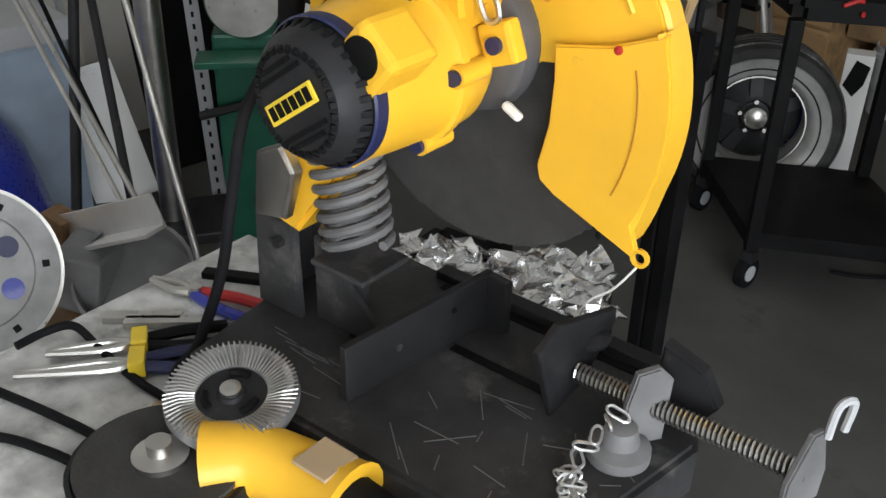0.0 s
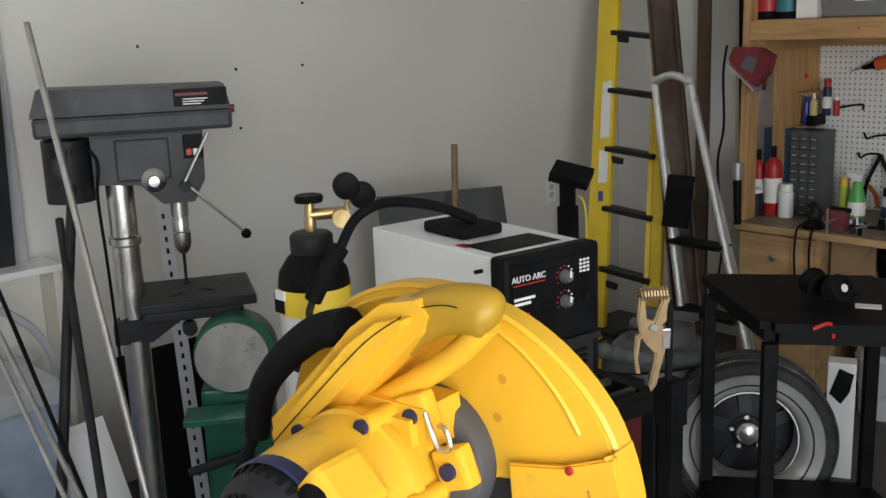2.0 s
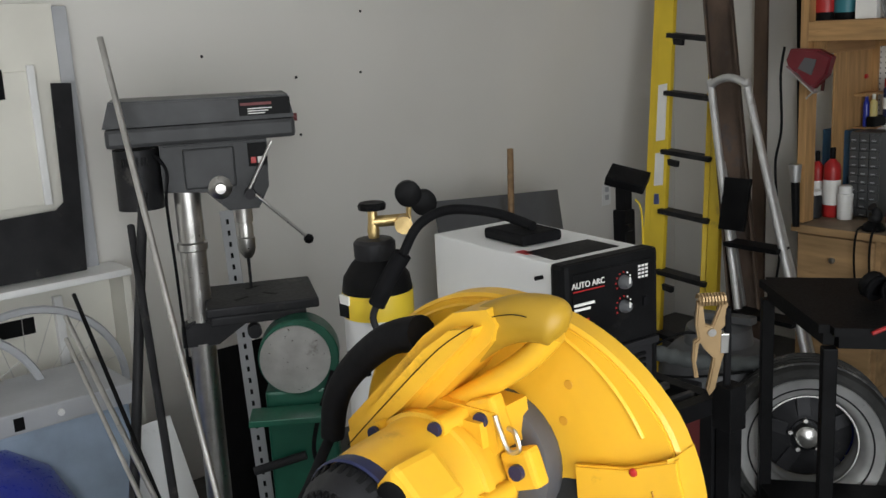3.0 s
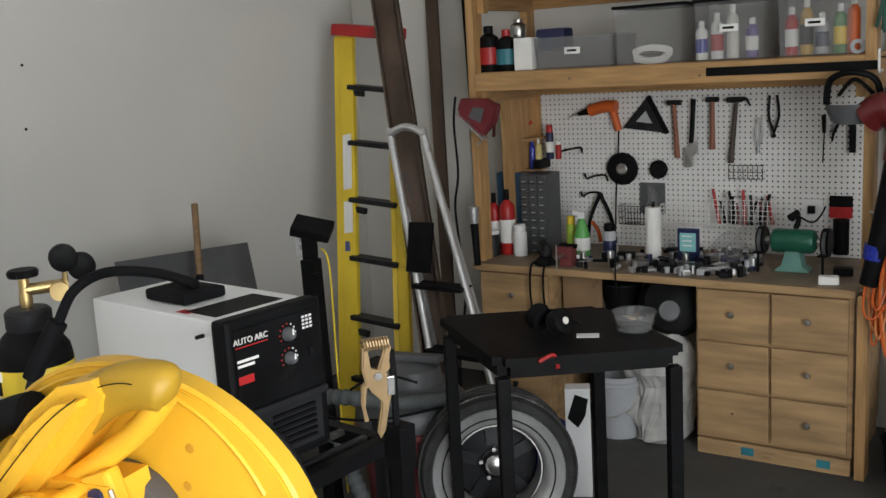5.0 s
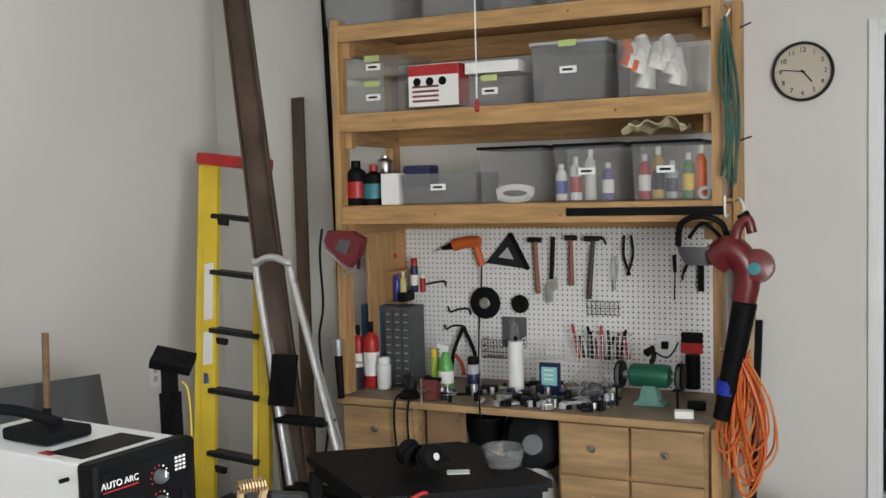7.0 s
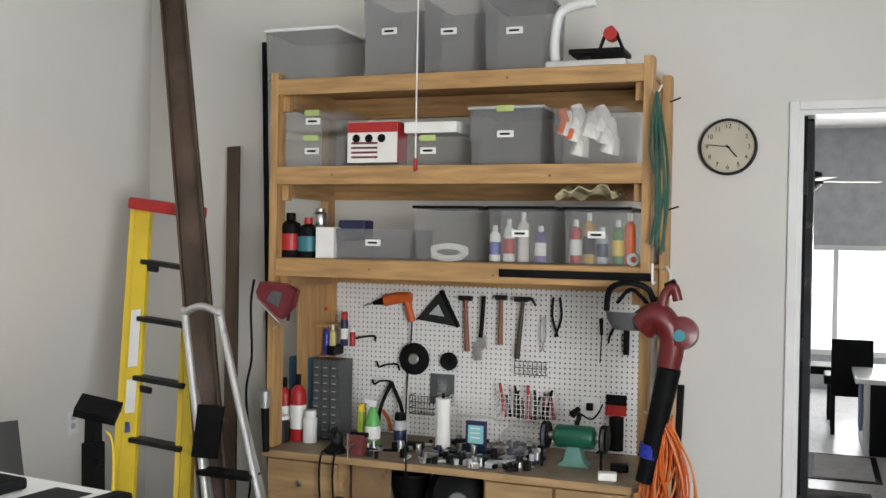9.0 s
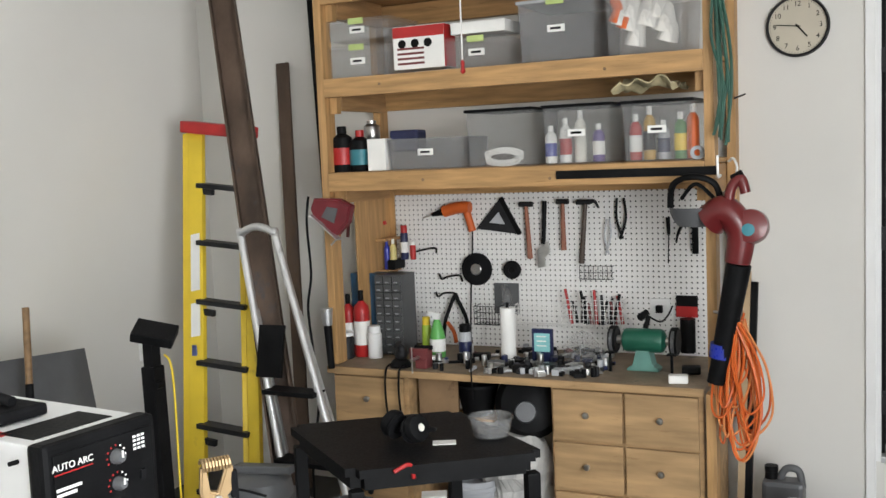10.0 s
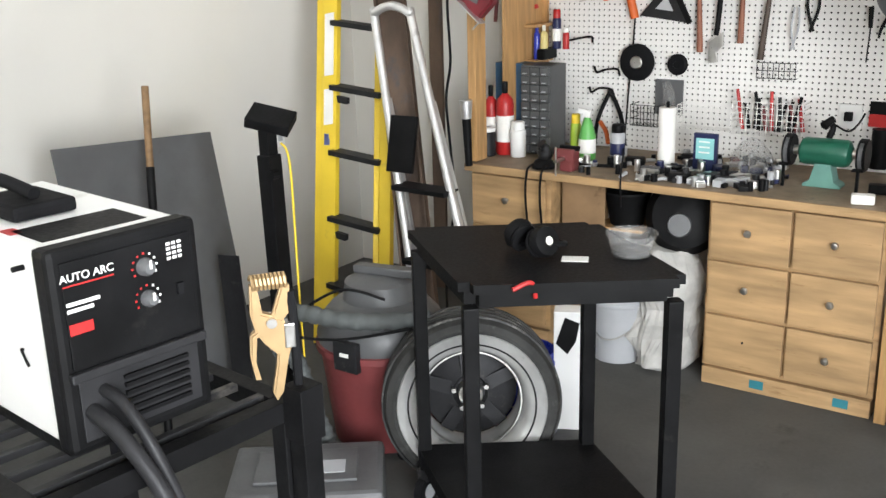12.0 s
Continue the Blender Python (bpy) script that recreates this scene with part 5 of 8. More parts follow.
def gas_cylinder():
    t = thing("gas_cylinder", "grey and yellow shielding gas cylinder with brass regulator", "gas cylinder", Matrix.Translation((0.469, -3.527, 0)))
    r = 0.079
    part("body", lathe([(r - 0.01, 0.0), (r, 0.01), (r, 1.205)], 36), mat("pale_grey_cylinder_paint", (0.6, 0.6, 0.6), 0.45, 0, 0.12, 8, 0.1), t, "grey cylinder body", True)
    part("shoulder", lathe([(r, 1.2052), (r, 1.212), (r * 0.95, 1.238), (r * 0.7, 1.268), (0.045, 1.278)], 36), BLACK, t, "black painted shoulder", True)
    part("neck_label", lathe([(r + 0.0008, 1.150), (r + 0.0014, 1.152), (r + 0.0014, 1.204), (r + 0.0008, 1.206)], 36, None, True), YLAD, t, "yellow label band", True)
    part("label_mark", box(-0.035, 0.0, -r - 0.0035, -r + 0.01, 1.155, 1.20), BLACK, t, "dark print on the label")
    part("paper_tag", box(-0.03, 0.005, -r - 0.0045, -r - 0.0036 + 0.008, 1.185, 1.205), PAPER, t)
    part("cap_ring", lathe([(0.045, 1.2782), (0.047, 1.285), (0.047, 1.315), (0.04, 1.322), (0.02, 1.324)], 28), DGREY, t, "", True)
    part("label", box(-0.02, 0.05, -r - 0.0012, -r - 0.0004 + 0.012, 1.03, 1.075), BLACK, t, "dark printed label")
    va = part("valve", lathe([(0.012, 1.324), (0.014, 1.34), (0.011, 1.36), (0.011, 1.385), (0.0, 1.386)], 16), BRASS, t, "brass valve", True)
    part("handwheel", lathe([(0.010, 1.386), (0.030, 1.388), (0.032, 1.398), (0.028, 1.404), (0.0, 1.402)], 12), BLACK, va)
    part("regulator", cyl((0.0, 0.0, 1.36), (0.04, 0.075, 1.36), 0.013, n=14), BRASS, va, "", True)
    part("regulator_body", cyl((0.03, 0.06, 1.352), (0.06, 0.04, 1.352), 0.02, n=16), BRASS, va, "", True)
    for x, y, z in ((0.045, 0.068, 1.418), (0.058, 0.10, 1.395)):
        m = Matrix.Translation((x, y, z)) @ pose(0, 0, 0, 90, 0, 58)
        g = part("gauge", lathe([(0.026, -0.012), (0.029, -0.010), (0.029, 0.010), (0.026, 0.012), (0.0, 0.0115)], 24, m), BLACK, va, "black pressure gauge", True)
        part("gauge_stem", cyl((x, y, z - 0.03), (x - 0.002, y, 1.365), 0.006, n=8), BRASS, va)


gas_cylinder()


TOOLGREY = mat("dark_hammered_grey", (0.042, 0.043, 0.045), 0.42, 0.1, 0.25, 9, 0.15, 80, (0.04, 0.04, 0.04), 0.05)


def drill_press():
    # local x runs from the column towards the spindle
    M = Matrix.Translation((-0.576, -3.474, 0)) @ pose(0, 0, 0, 0, 0, 64)
    t = thing("drill_press", "old grey floor-standing drill press", "drill press", M)
    part("foot_plate", box(-0.14, 0.30, -0.14, 0.14, 0, 0.04, 0.008), DGREY, t)
    part("column", cyl((0, 0, 0.041), (0, 0, 1.335), 0.040, n=28), STEEL, t, "bright steel column", True)
    part("collar", lathe([(0.0405, 1.14), (0.047, 1.145), (0.047, 1.165), (0.0405, 1.17)], 28, None, True), STEEL, t, "", True)
    hd = part("head", extrude([(-0.065, 1.335), (0.06, 1.325), (0.12, 1.265), (0.21, 1.265), (0.245, 1.33), (0.25, 1.478), (-0.065, 1.478)], 0.15, Matrix.Translation((0, -0.075, 0)), 0.008), TOOLGREY, t, "grey cast head")
    part("side_cover", box(0.0, 0.15, -0.083, -0.0755, 1.34, 1.46, 0.006), TOOLGREY, hd)
    part("switch_plate", box(0.19, 0.245, -0.0805, -0.0752, 1.395, 1.465, 0.002), BLACK, hd)
    part("switch", box(0.197, 0.213, -0.088, -0.081, 1.405, 1.424, 0.002), RED, hd, "red stop button")
    part("switch", box(0.217, 0.233, -0.088, -0.081, 1.405, 1.424, 0.002), PAPER, hd, "white start button")
    part("depth_hub", lathe([(0.034, 0), (0.036, 0.006), (0.03, 0.012), (0.016, 0.02), (0.015, 0.045), (0.0, 0.046)], 24, Matrix.Translation((0.10, -0.0755, 1.34)) @ pose(0, 0, 0, 90, 0, 0)), STEEL, hd, "", True)
    # belt cover
    cov = part("belt_cover", box(-0.21, 0.335, -0.11, 0.11, 1.478, 1.535, 0.012), TOOLGREY, t, "dark grey belt cover")
    part("cover_lid", extrude([(-0.215, 1.536), (0.335, 1.536), (0.32, 1.605), (-0.19, 1.612)], 0.21, Matrix.Translation((0, -0.105, 0)), 0.006), TOOLGREY, cov)
    part("lid_knob", cyl((0.335, -0.04, 1.53), (0.348, -0.04, 1.53), 0.012, n=12), DRED, cov)
    pl = part("name_plate", box(0.175, 0.325, -0.1085, -0.1045, 1.548, 1.598, 0.001), BLACK, cov, "black and red name plate")
    part("plate_stripe", box(0.18, 0.27, -0.1098, -0.1087, 1.578, 1.586), DRED, pl)
    for k in range(3):
        part("print_bar", box(0.20, 0.25 + 0.01 * k, -0.1098, -0.1087, 1.553 + k * 0.007, 1.556 + k * 0.007), PAPER, pl)
    # motor
    mo = part("motor", cyl((-0.135, 0.0, 1.285), (-0.135, 0.0, 1.465), 0.068, n=26), DGREY, t, "black motor at the back", True)
    for k in range(6):
        part("motor_slot", box(-0.145 + 0.014 * k - 0.03, -0.139 + 0.014 * k - 0.03, -0.072, -0.060, 1.42, 1.445), BLACK, mo)
    part("motor_cord", tube([(-0.08, -0.06, 1.45), (-0.05, -0.085, 1.40), (-0.06, -0.08, 1.30), (-0.055, -0.06, 1.1), (-0.05, -0.05, 0.8)], 0.005, 6), RUBBER, mo)
    # spindle, chuck, bit
    sp = part("quill", cyl((0.165, 0, 1.215), (0.165, 0, 1.265), 0.026, n=20), STEEL, t, "", True)
    part("chuck", lathe([(0.012, 1.10), (0.022, 1.115), (0.026, 1.13), (0.026, 1.165), (0.023, 1.168), (0.023, 1.20), (0.018, 1.214)], 24, Matrix.Translation((0.165, 0, 0))), STEEL, sp, "", True)
    part("drill_bit", cyl((0.165, 0, 1.0), (0.165, 0, 1.10), 0.005, n=10), DGREY, sp)
    # feed levers
    fl = part("feed_hub", cyl((0.185, -0.11, 1.315), (0.185, -0.0755, 1.315), 0.016, n=16), DGREY, t)
    part("feed_lever", cyl((0.20, -0.10, 1.312), (0.345, -0.085, 1.165), 0.005, n=10), STEEL, fl)
    part("lever_ball", lathe([(0.001, -0.016), (0.012, -0.011), (0.016, 0.0), (0.012, 0.011), (0.001, 0.016)], 16, Matrix.Translation((0.35, -0.084, 1.158))), BLACK, fl, "", True)
    part("feed_lever", cyl((0.185, -0.10, 1.33), (0.262, -0.09, 1.468), 0.005, n=10), STEEL, fl)
    # work table
    tb = part("table", box(0.02, 0.36, -0.15, 0.15, 0.955, 0.985, 0.006), DGREY, t, "dusty grey tilting table")
    part("table_rim", box(0.03, 0.32, -0.14, 0.14, 0.925, 0.9545, 0.006), DGREY, tb)
    for x, y, rz in ((0.13, -0.06, 40), (0.17, 0.07, 40), (0.22, -0.03, -40)):
        part("table_slot", box(-0.025, 0.025, -0.006, 0.006, 0.9852, 0.9862, 0, pose(x, y, 0, 0, 0, rz)), BLACK, tb)
    part("table_bracket", extrude([(-0.06, 0.84), (0.05, 0.84), (0.14, 0.90), (0.20, 0.924), (-0.02, 0.924), (-0.06, 0.90)], 0.09, Matrix.Translation((0, -0.045, 0)), 0.008), DGREY, tb)
    part("table_knob", cyl((0.16, -0.06, 0.885), (0.16, -0.10, 0.885), 0.022, n=14), DGREY, tb)


drill_press()


def slotted_post(a, b, name="slotted_angle"):
    t = thing(name, "grey slotted steel angle standing against the wall", "steel angle")
    a, b = Vector(a), Vector(b)
    part("web", bar(a, b, 0.05, 0.004, (1, -1, 0)), LGREY, t)
    d = (b - a)
    n = int(d.length / 0.04)
    u = Vector((1, -1, 0)).normalized()
    for k in range(1, n):
        p = a + d * k / n + u * 0.0026
        part("slot", bar(p - d.normalized() * 0.009, p + d.normalized() * 0.009, 0.010, 0.001, (1, -1, 0)), BLACK, t)


slotted_post((-0.640, -3.261, 0.000), (-0.961, -3.154, 1.174))


def disc_sander():
    t = thing("disc_sander", "green bench sander with a round steel disc", "sander", Matrix.Translation((-0.262, -3.318, 0)) @ pose(0, 0, 0, 0, 0, 55))
    part("cabinet", box(-0.11, 0.10, 0.0, 0.16, 0.0, 0.72, 0.01), GREEN, t, "green cabinet")
    part("hood", lathe([(0.118, 0.0), (0.122, 0.004), (0.122, 0.09), (0.118, 0.1), (0.0, 0.1)], 40, Matrix.Translation((0, 0.10, 0.82)) @ pose(0, 0, 0, -90, 0, 0) @ pose(0, 0, -0.1)), GREEN, t, "", True)
    part("disc", lathe([(0.0, 0), (0.106, 0), (0.106, 0.008), (0.0, 0.008)], 40, Matrix.Translation((-0.01, -0.012, 0.82)) @ pose(0, 0, 0, -90, 0, 0)), STEEL, t, "bright sanding disc", True)
    part("shelf", box(-0.15, 0.10, -0.13, -0.02, 0.66, 0.68, 0.003), GREEN, t)
    part("bar", cyl((-0.16, -0.03, 0.48), (0.0, -0.03, 0.52), 0.014, n=10), DGREY, t)
    part("cord", tube([(0.10, -0.02, 0.78), (0.04, -0.05, 0.62), (0.03, -0.04, 0.5), (0.10, -0.03, 0.35), (0.12, -0.03, 0.0)], 0.007, 7), RUBBER, t)


disc_sander()
tagged(link("switch_post", box(-0.02, 0.02, -0.02, 0.02, 0, 0.88, 0.002), BLACK), "square black steel post", "post").matrix_basis = Matrix.Translation((0.12, -3.28, 0))

# long stock leaning on the wall by the drill press
RODS = (((-0.531, -3.725, 1.793), (0.182, -3.825, 0.482), 0.009, STEEL, "round_bar", "long bright steel bar leaning by the drill press"),
        ((-0.481, -3.723, 1.268), (0.102, -3.923, 0.551), 0.011, DGREY, "steel_tube", "long dark steel tube leaning by the drill press"),
        ((-0.478, -3.677, 1.355), (-0.111, -3.975, 0.461), 0.014, DGREY, "steel_tube", "long dark steel tube leaning by the drill press"),
        ((-0.500, -3.931, 1.044), (0.190, -3.954, 0.586), 0.007, STEEL, "round_bar", "thin bright steel bar leaning by the drill press"),
        ((-0.395, -3.971, 1.012), (0.186, -3.983, 0.571), 0.006, STEEL, "round_bar", "thin bright steel bar leaning by the drill press"),
        ((-0.551, -3.884, 1.089), (0.103, -3.913, 0.510), 0.006, BLACK, "round_bar", "thin dark steel bar leaning by the drill press"))
for a, b, r, m, n, lab in RODS:
    a, b = Vector(a) + Vector((0.014, 0.018, 0)), Vector(b) + Vector((0.014, 0.018, 0))
    foot = a + (b - a) * (a.z / (a.z - b.z))
    tagged(link(n, cyl(a, foot, r, n=12), m, smooth=True), lab, "steel bar", "bars leaning by the drill press")


def left_clutter():
    # white appliance panels on the wall side
    t = thing("appliance_panel", "large cream enamelled panel leaning on the wall", "panel")
    part("sheet", box(XW + 0.03, XW + 0.06, -4.35, -3.545, 0.98, 1.925, 0.004), CREAM, t)
    part("edge", box(XW + 0.02, XW + 0.05, -3.544, -3.49, 0.97, 1.915, 0.004), LGREY, t)
    part("inner_frame", box(XW + 0.061, XW + 0.075, -4.35, -3.64, 1.235, 1.70, 0.004), CREAM, t)
    part("frame_edge", box(XW + 0.0755, XW + 0.09, -3.665, -3.64, 1.235, 1.72, 0.003), WHITE, t)
    part("dark_window", box(XW + 0.0755, XW + 0.08, -4.35, -3.745, 1.61, 1.71, 0.001), BLACK, t)
    k = thing("metal_plate", "matt dark grey steel panel with a cut-out corner", "panel")
    part("sheet", extrude([(0, 0.985), (0.84, 0.985), (0.87, 1.65), (0.80, 1.655), (0.79, 1.24), (0.76, 1.215), (0, 1.20)], 0.008, Matrix.Translation((XW + 0.115, -4.40, 0)) @ pose(0, 0, 0, 0, 0, 90), 0.001), DGREY, k)
    s = thing("white_cabinet", "white enamelled cabinet frame below the panels", "cabinet")
    part("top", box(XW + 0.02, XW + 0.20, -4.4, -3.43, 0.955, 0.98, 0.003), WHITE, s)
    part("side", box(XW + 0.02, XW + 0.18, -3.46, -3.432, 0.0, 0.9545, 0.003), CREAM, s)
    part("panel", box(XW + 0.02, XW + 0.05, -4.4, -3.461, 0.0, 0.9545, 0.003), CREAM, s)
    part("post", box(XW + 0.0505, XW + 0.08, -3.68, -3.65, 0.0, 0.9, 0.003), WHITE, s)
    part("slot", box(XW + 0.0505, XW + 0.054, -4.4, -3.75, 0.78, 0.84), BLACK, s)
    # bicycle wheel
    for cx, cy, cz, r in ((-1.12, -3.86, 0.60, 0.335), (-1.04, -4.16, 0.60, 0.335)):
        w = thing("bicycle_wheel", "spoked aluminium bicycle wheel leaning on the cabinet", "bicycle wheel", Matrix.Translation((cx, cy, cz)) @ pose(0, 0, 0, 0, 90, 0) @ pose(0, 0, 0, 0, 4, 0), "bicycle wheels")
        part("rim", lathe([(r - 0.012, -0.010), (r + 0.006, -0.012), (r + 0.010, 0), (r + 0.006, 0.012), (r - 0.012, 0.010), (r - 0.018, 0)], 60, None, True), LGREY, w, "", True)
        part("hub", cyl((0, 0, -0.035), (0, 0, 0.035), 0.018, n=16), STEEL, w, "", True)
        for q in range(20):
            a = 2 * math.pi * q / 20
            part("spoke", cyl((0.018 * math.cos(a + 0.8), 0.018 * math.sin(a + 0.8), 0.03 * (-1) ** q), ((r - 0.014) * math.cos(a), (r - 0.014) * math.sin(a), 0), 0.0012, n=5), STEEL, w)
    # storage bins on the floor
    g = thing("grey_tote", "pale blue-grey plastic bin with a lid rail", "storage bin")
    part("body", box(-1.10, -0.78, -4.5, -3.655, 0.0, 0.64, 0.015), mat("pale_blue_grey_plastic", (0.30, 0.37, 0.46), 0.45), g)
    part("rail", box(-1.12, -0.76, -4.52, -3.64, 0.642, 0.71, 0.006), LGREY, g)
    part("button", cyl((-0.76, -3.88, 0.678), (-0.752, -3.88, 0.678), 0.011, n=14), WHITE, g)
    part("latch", box(-0.762, -0.756, -4.02, -3.99, 0.655, 0.695), BLACK, g)
    b = thing("blue_fairing", "glossy deep blue moulded plastic body panel", "body panel")
    part("shell", lathe([(0.30, 0.0), (0.29, 0.2), (0.24, 0.36), (0.14, 0.46), (0.02, 0.49)], 36, Matrix.Translation((-0.72, -4.12, 0.13)) @ pose(0, 0, 0, 8, -10, 0)), BLUE, b, "", True)
    part("base_lip", lathe([(0.30, 0.0), (0.32, 0.01), (0.31, 0.13), (0.30, 0.135)], 36, Matrix.Translation((-0.70, -4.12, 0.0))), BLUE, b, "", True)
    tagged(link("white_sheet", bar((-0.86, -3.50, 0), (-1.0, -3.55, 0.46), 0.22, 0.006, (1, -0.4, 0), 0.001), WHITE), "thin white plastic sheet standing on edge", "sheet")
    tagged(link("dark_board", bar((-0.98, -3.14, 0), (-1.12, -3.14, 0.62), 0.34, 0.012, (1, 0, 0), 0.001), BLACK), "tall dark board leaning on the wall", "board")
    # rusty shelf of parts below the bench edge
    st = thing("parts_stool", "low wooden stand holding scrap machine parts", "stand")
    part("top", box(0.30, 0.92, -4.75, -4.0, 0.56, 0.60, 0.004), DARKPLY, st)
    for x in (0.34, 0.88):
        for y in (-4.7, -4.05):
            part("leg", box(x - 0.025, x + 0.025, y - 0.025, y + 0.025, 0, 0.5595, 0.003), DARKPLY, st)
    f = thing("flywheel", "steel engine flexplate with a toothed rim and round holes", "flywheel", Matrix.Translation((0.595, -4.407, 0.735)) @ pose(0, 0, 0, 0, 62, -24) @ Matrix.Scale(0.86, 4))
    bm = lathe([(0.03, -0.003), (0.118, -0.003), (0.122, -0.008), (0.165, -0.008), (0.168, 0.008), (0.122, 0.008), (0.118, 0.003), (0.03, 0.003)], 120, None, True)
    part("plate", bm, mat("dull_flexplate_steel", (0.26, 0.26, 0.265), 0.55, 0.3, 0.25, 14, 0.2, 90, (0.15, 0.13, 0.11), 0.06), f, "grey steel plate")
    for k in range(90):
        a = 2 * math.pi * k / 90
        part("tooth", bar((0.167 * math.cos(a), 0.167 * math.sin(a), 0), (0.175 * math.cos(a), 0.175 * math.sin(a), 0), 0.005, 0.014, (-math.sin(a), math.cos(a), 0)), STEEL, f)
    for k in range(6):
        a = 2 * math.pi * k / 6
        part("round_hole", cyl((0.085 * math.cos(a), 0.085 * math.sin(a), -0.0042), (0.085 * math.cos(a), 0.085 * math.sin(a), 0.0042), 0.022, n=22), BLUE if k % 2 else NAVY, f, "opening with blue plastic behind")
        part("square_hole", box(-0.007, 0.007, -0.007, 0.007, 0.0085, 0.0095, 0, pose(0, 0, 0, 0, 0, 60 * k + 30) @ Matrix.Translation((0.142, 0, 0))), BLACK, f)
    br = thing("bracket_scrap", "bent aluminium bracket and cast parts", "bracket", Matrix.Translation((0.66, -4.18, 0.60)) @ pose(0, 0, 0, 0, 0, 20) @ Matrix.Scale(1.3, 4))
    part("channel", box(-0.10, 0.14, -0.02, 0.02, 0.10, 0.106, 0.001, pose(0, 0, 0, 0, -24, 0)), ALU, br)
    part("channel", box(-0.10, 0.14, 0.016, 0.02, 0.10, 0.15, 0.001, pose(0, 0, 0, 0, -24, 0)), ALU, br)
    part("drum", lathe([(0.06, 0.0), (0.085, 0.004), (0.085, 0.05), (0.08, 0.05), (0.078, 0.01), (0.0, 0.01)], 28, pose(0.02, 0.02, 0.03, 30, 20, 0)), CASTGREY, br, "", True)
    part("block", box(-0.09, -0.02, -0.04, 0.04, 0.0, 0.09, 0.006, pose(0, 0, 0, 0, 12, 20)), CASTGREY, br)
    tagged(link("wood_block", box(-0.028, 0.028, -0.025, 0.025, 0, 0.15, 0.006), wood_mat("old_wood", (0.15, 0.085, 0.04))), "rough brown wooden block", "wood block").matrix_basis = Matrix.Translation((0.47, -4.22, 0.60)) @ pose(0, 0, 0, 0, 14, 20)
    tagged(link("brass_fitting", lathe([(0.02, 0), (0.03, 0.02), (0.022, 0.05), (0.032, 0.07), (0.012, 0.09)], 14), TAN), "small tan cast fitting", "fitting").matrix_basis = Matrix.Translation((0.82, -4.06, 0.60))


left_clutter()


# ---- things stored on the shelves ----
def tote(p0, p1, depth, body, lid=None, label="clear plastic storage tub", tag=True, contents=(), handle=None, taper=0.03, group="storage tubs on the shelves"):
    """A lidded tub: p0 lower front corner, p1 upper opposite front corner."""
    x0, y, z0 = p0
    x1, _, z1 = p1
    z0 = next((s for s in (2.571, 2.154, 1.716) if abs(s - z0) < 0.09), z0)
    t = thing("storage_tub", label, "storage tub", group=group)
    bm = bmesh.new()
    w = (x1 - x0) * taper
    out_lo = [(x0 + w, y + 0.008), (x1 - w, y + 0.008), (x1 - w, y + depth - 0.008), (x0 + w, y + depth - 0.008)]
    out_hi = [(x0, y), (x1, y), (x1, y + depth), (x0, y + depth)]
    s = 0.004
    lo = [bm.verts.new((a, b, z0)) for a, b in out_lo]
    hi = [bm.verts.new((a, b, z1)) for a, b in out_hi]
    sg = ((1, 1), (-1, 1), (-1, -1), (1, -1))
    hi2 = [bm.verts.new((a + s * u, b + s * v, z1)) for (a, b), (u, v) in zip(out_hi, sg)]
    lo2 = [bm.verts.new((a + s * u, b + s * v, z0 + s)) for (a, b), (u, v) in zip(out_lo, sg)]
    bm.faces.new(lo[::-1]); bm.faces.new(lo2)
    for k in range(4):
        n = (k + 1) % 4
        bm.faces.new((lo[k], lo[n], hi[n], hi[k]))
        bm.faces.new((hi[k], hi[n], hi2[n], hi2[k]))
        bm.faces.new((lo2[n], lo2[k], hi2[k], hi2[n]))
    part("body", bm, body, t)
    if lid:
        l = part("lid", box(x0 - 0.008, x1 + 0.008, y - 0.008, y + depth + 0.008, z1 + 0.0005, z1 + 0.014, 0.004), lid, t)
        if handle:
            part("latch", box((x0 + x1) / 2 - 0.04, (x0 + x1) / 2 + 0.04, y - 0.014, y - 0.0085, z1 - 0.012, z1 + 0.016, 0.003), handle, l, "pale green latch")
    if tag:
        c = x0 + (x1 - x0) * 0.5
        zt = z0 + (z1 - z0) * 0.55
        lb = part("label_card", box(c - 0.038, c + 0.038, y - 0.003, y - 0.0008 + 0.002, zt - 0.015, zt + 0.015), PAPER, t, "white paper label")
        part("print_bar", box(c - 0.025, c + 0.022, y - 0.0038, y - 0.0031, zt - 0.005, zt + 0.005), BLACK, lb)
    return t


LATCH = mat("lime_latch_plastic", (0.45, 0.55, 0.2), 0.5)
# top row
tote((-0.281, -0.600, 2.658), (0.101, -0.600, 2.799), 0.34, SMOKE, WHITE, "grey drawer box with a white lid", False)
tote((0.222, -0.560, 2.636), (0.488, -0.560, 2.950), 0.36, SMOKE, None, "frosted grey storage tub, open")
tote((0.526, -0.560, 2.627), (0.773, -0.560, 2.919), 0.36, SMOKE, None, "frosted grey storage tub, open")
tote((0.819, -0.560, 2.623), (1.103, -0.560, 2.894), 0.36, SMOKE, LGREY, "frosted grey storage tub with a lid")
sc = thing("band_scroll_saw", "small white bench machine with a black table", "bench machine")
xx = (1.109, -0.500, 2.643)
part("base", box(xx[0], xx[0] + 0.35, -0.58, -0.35, 2.571, 2.60, 0.005), ALU, sc)
part("column", tube([(xx[0] + 0.02, -0.48, 2.60), (xx[0] + 0.015, -0.48, 2.72), (xx[0] + 0.05, -0.48, 2.84), (xx[0] + 0.2, -0.48, 2.87)], 0.022, 12), WHITE, sc, "white cast frame", True)
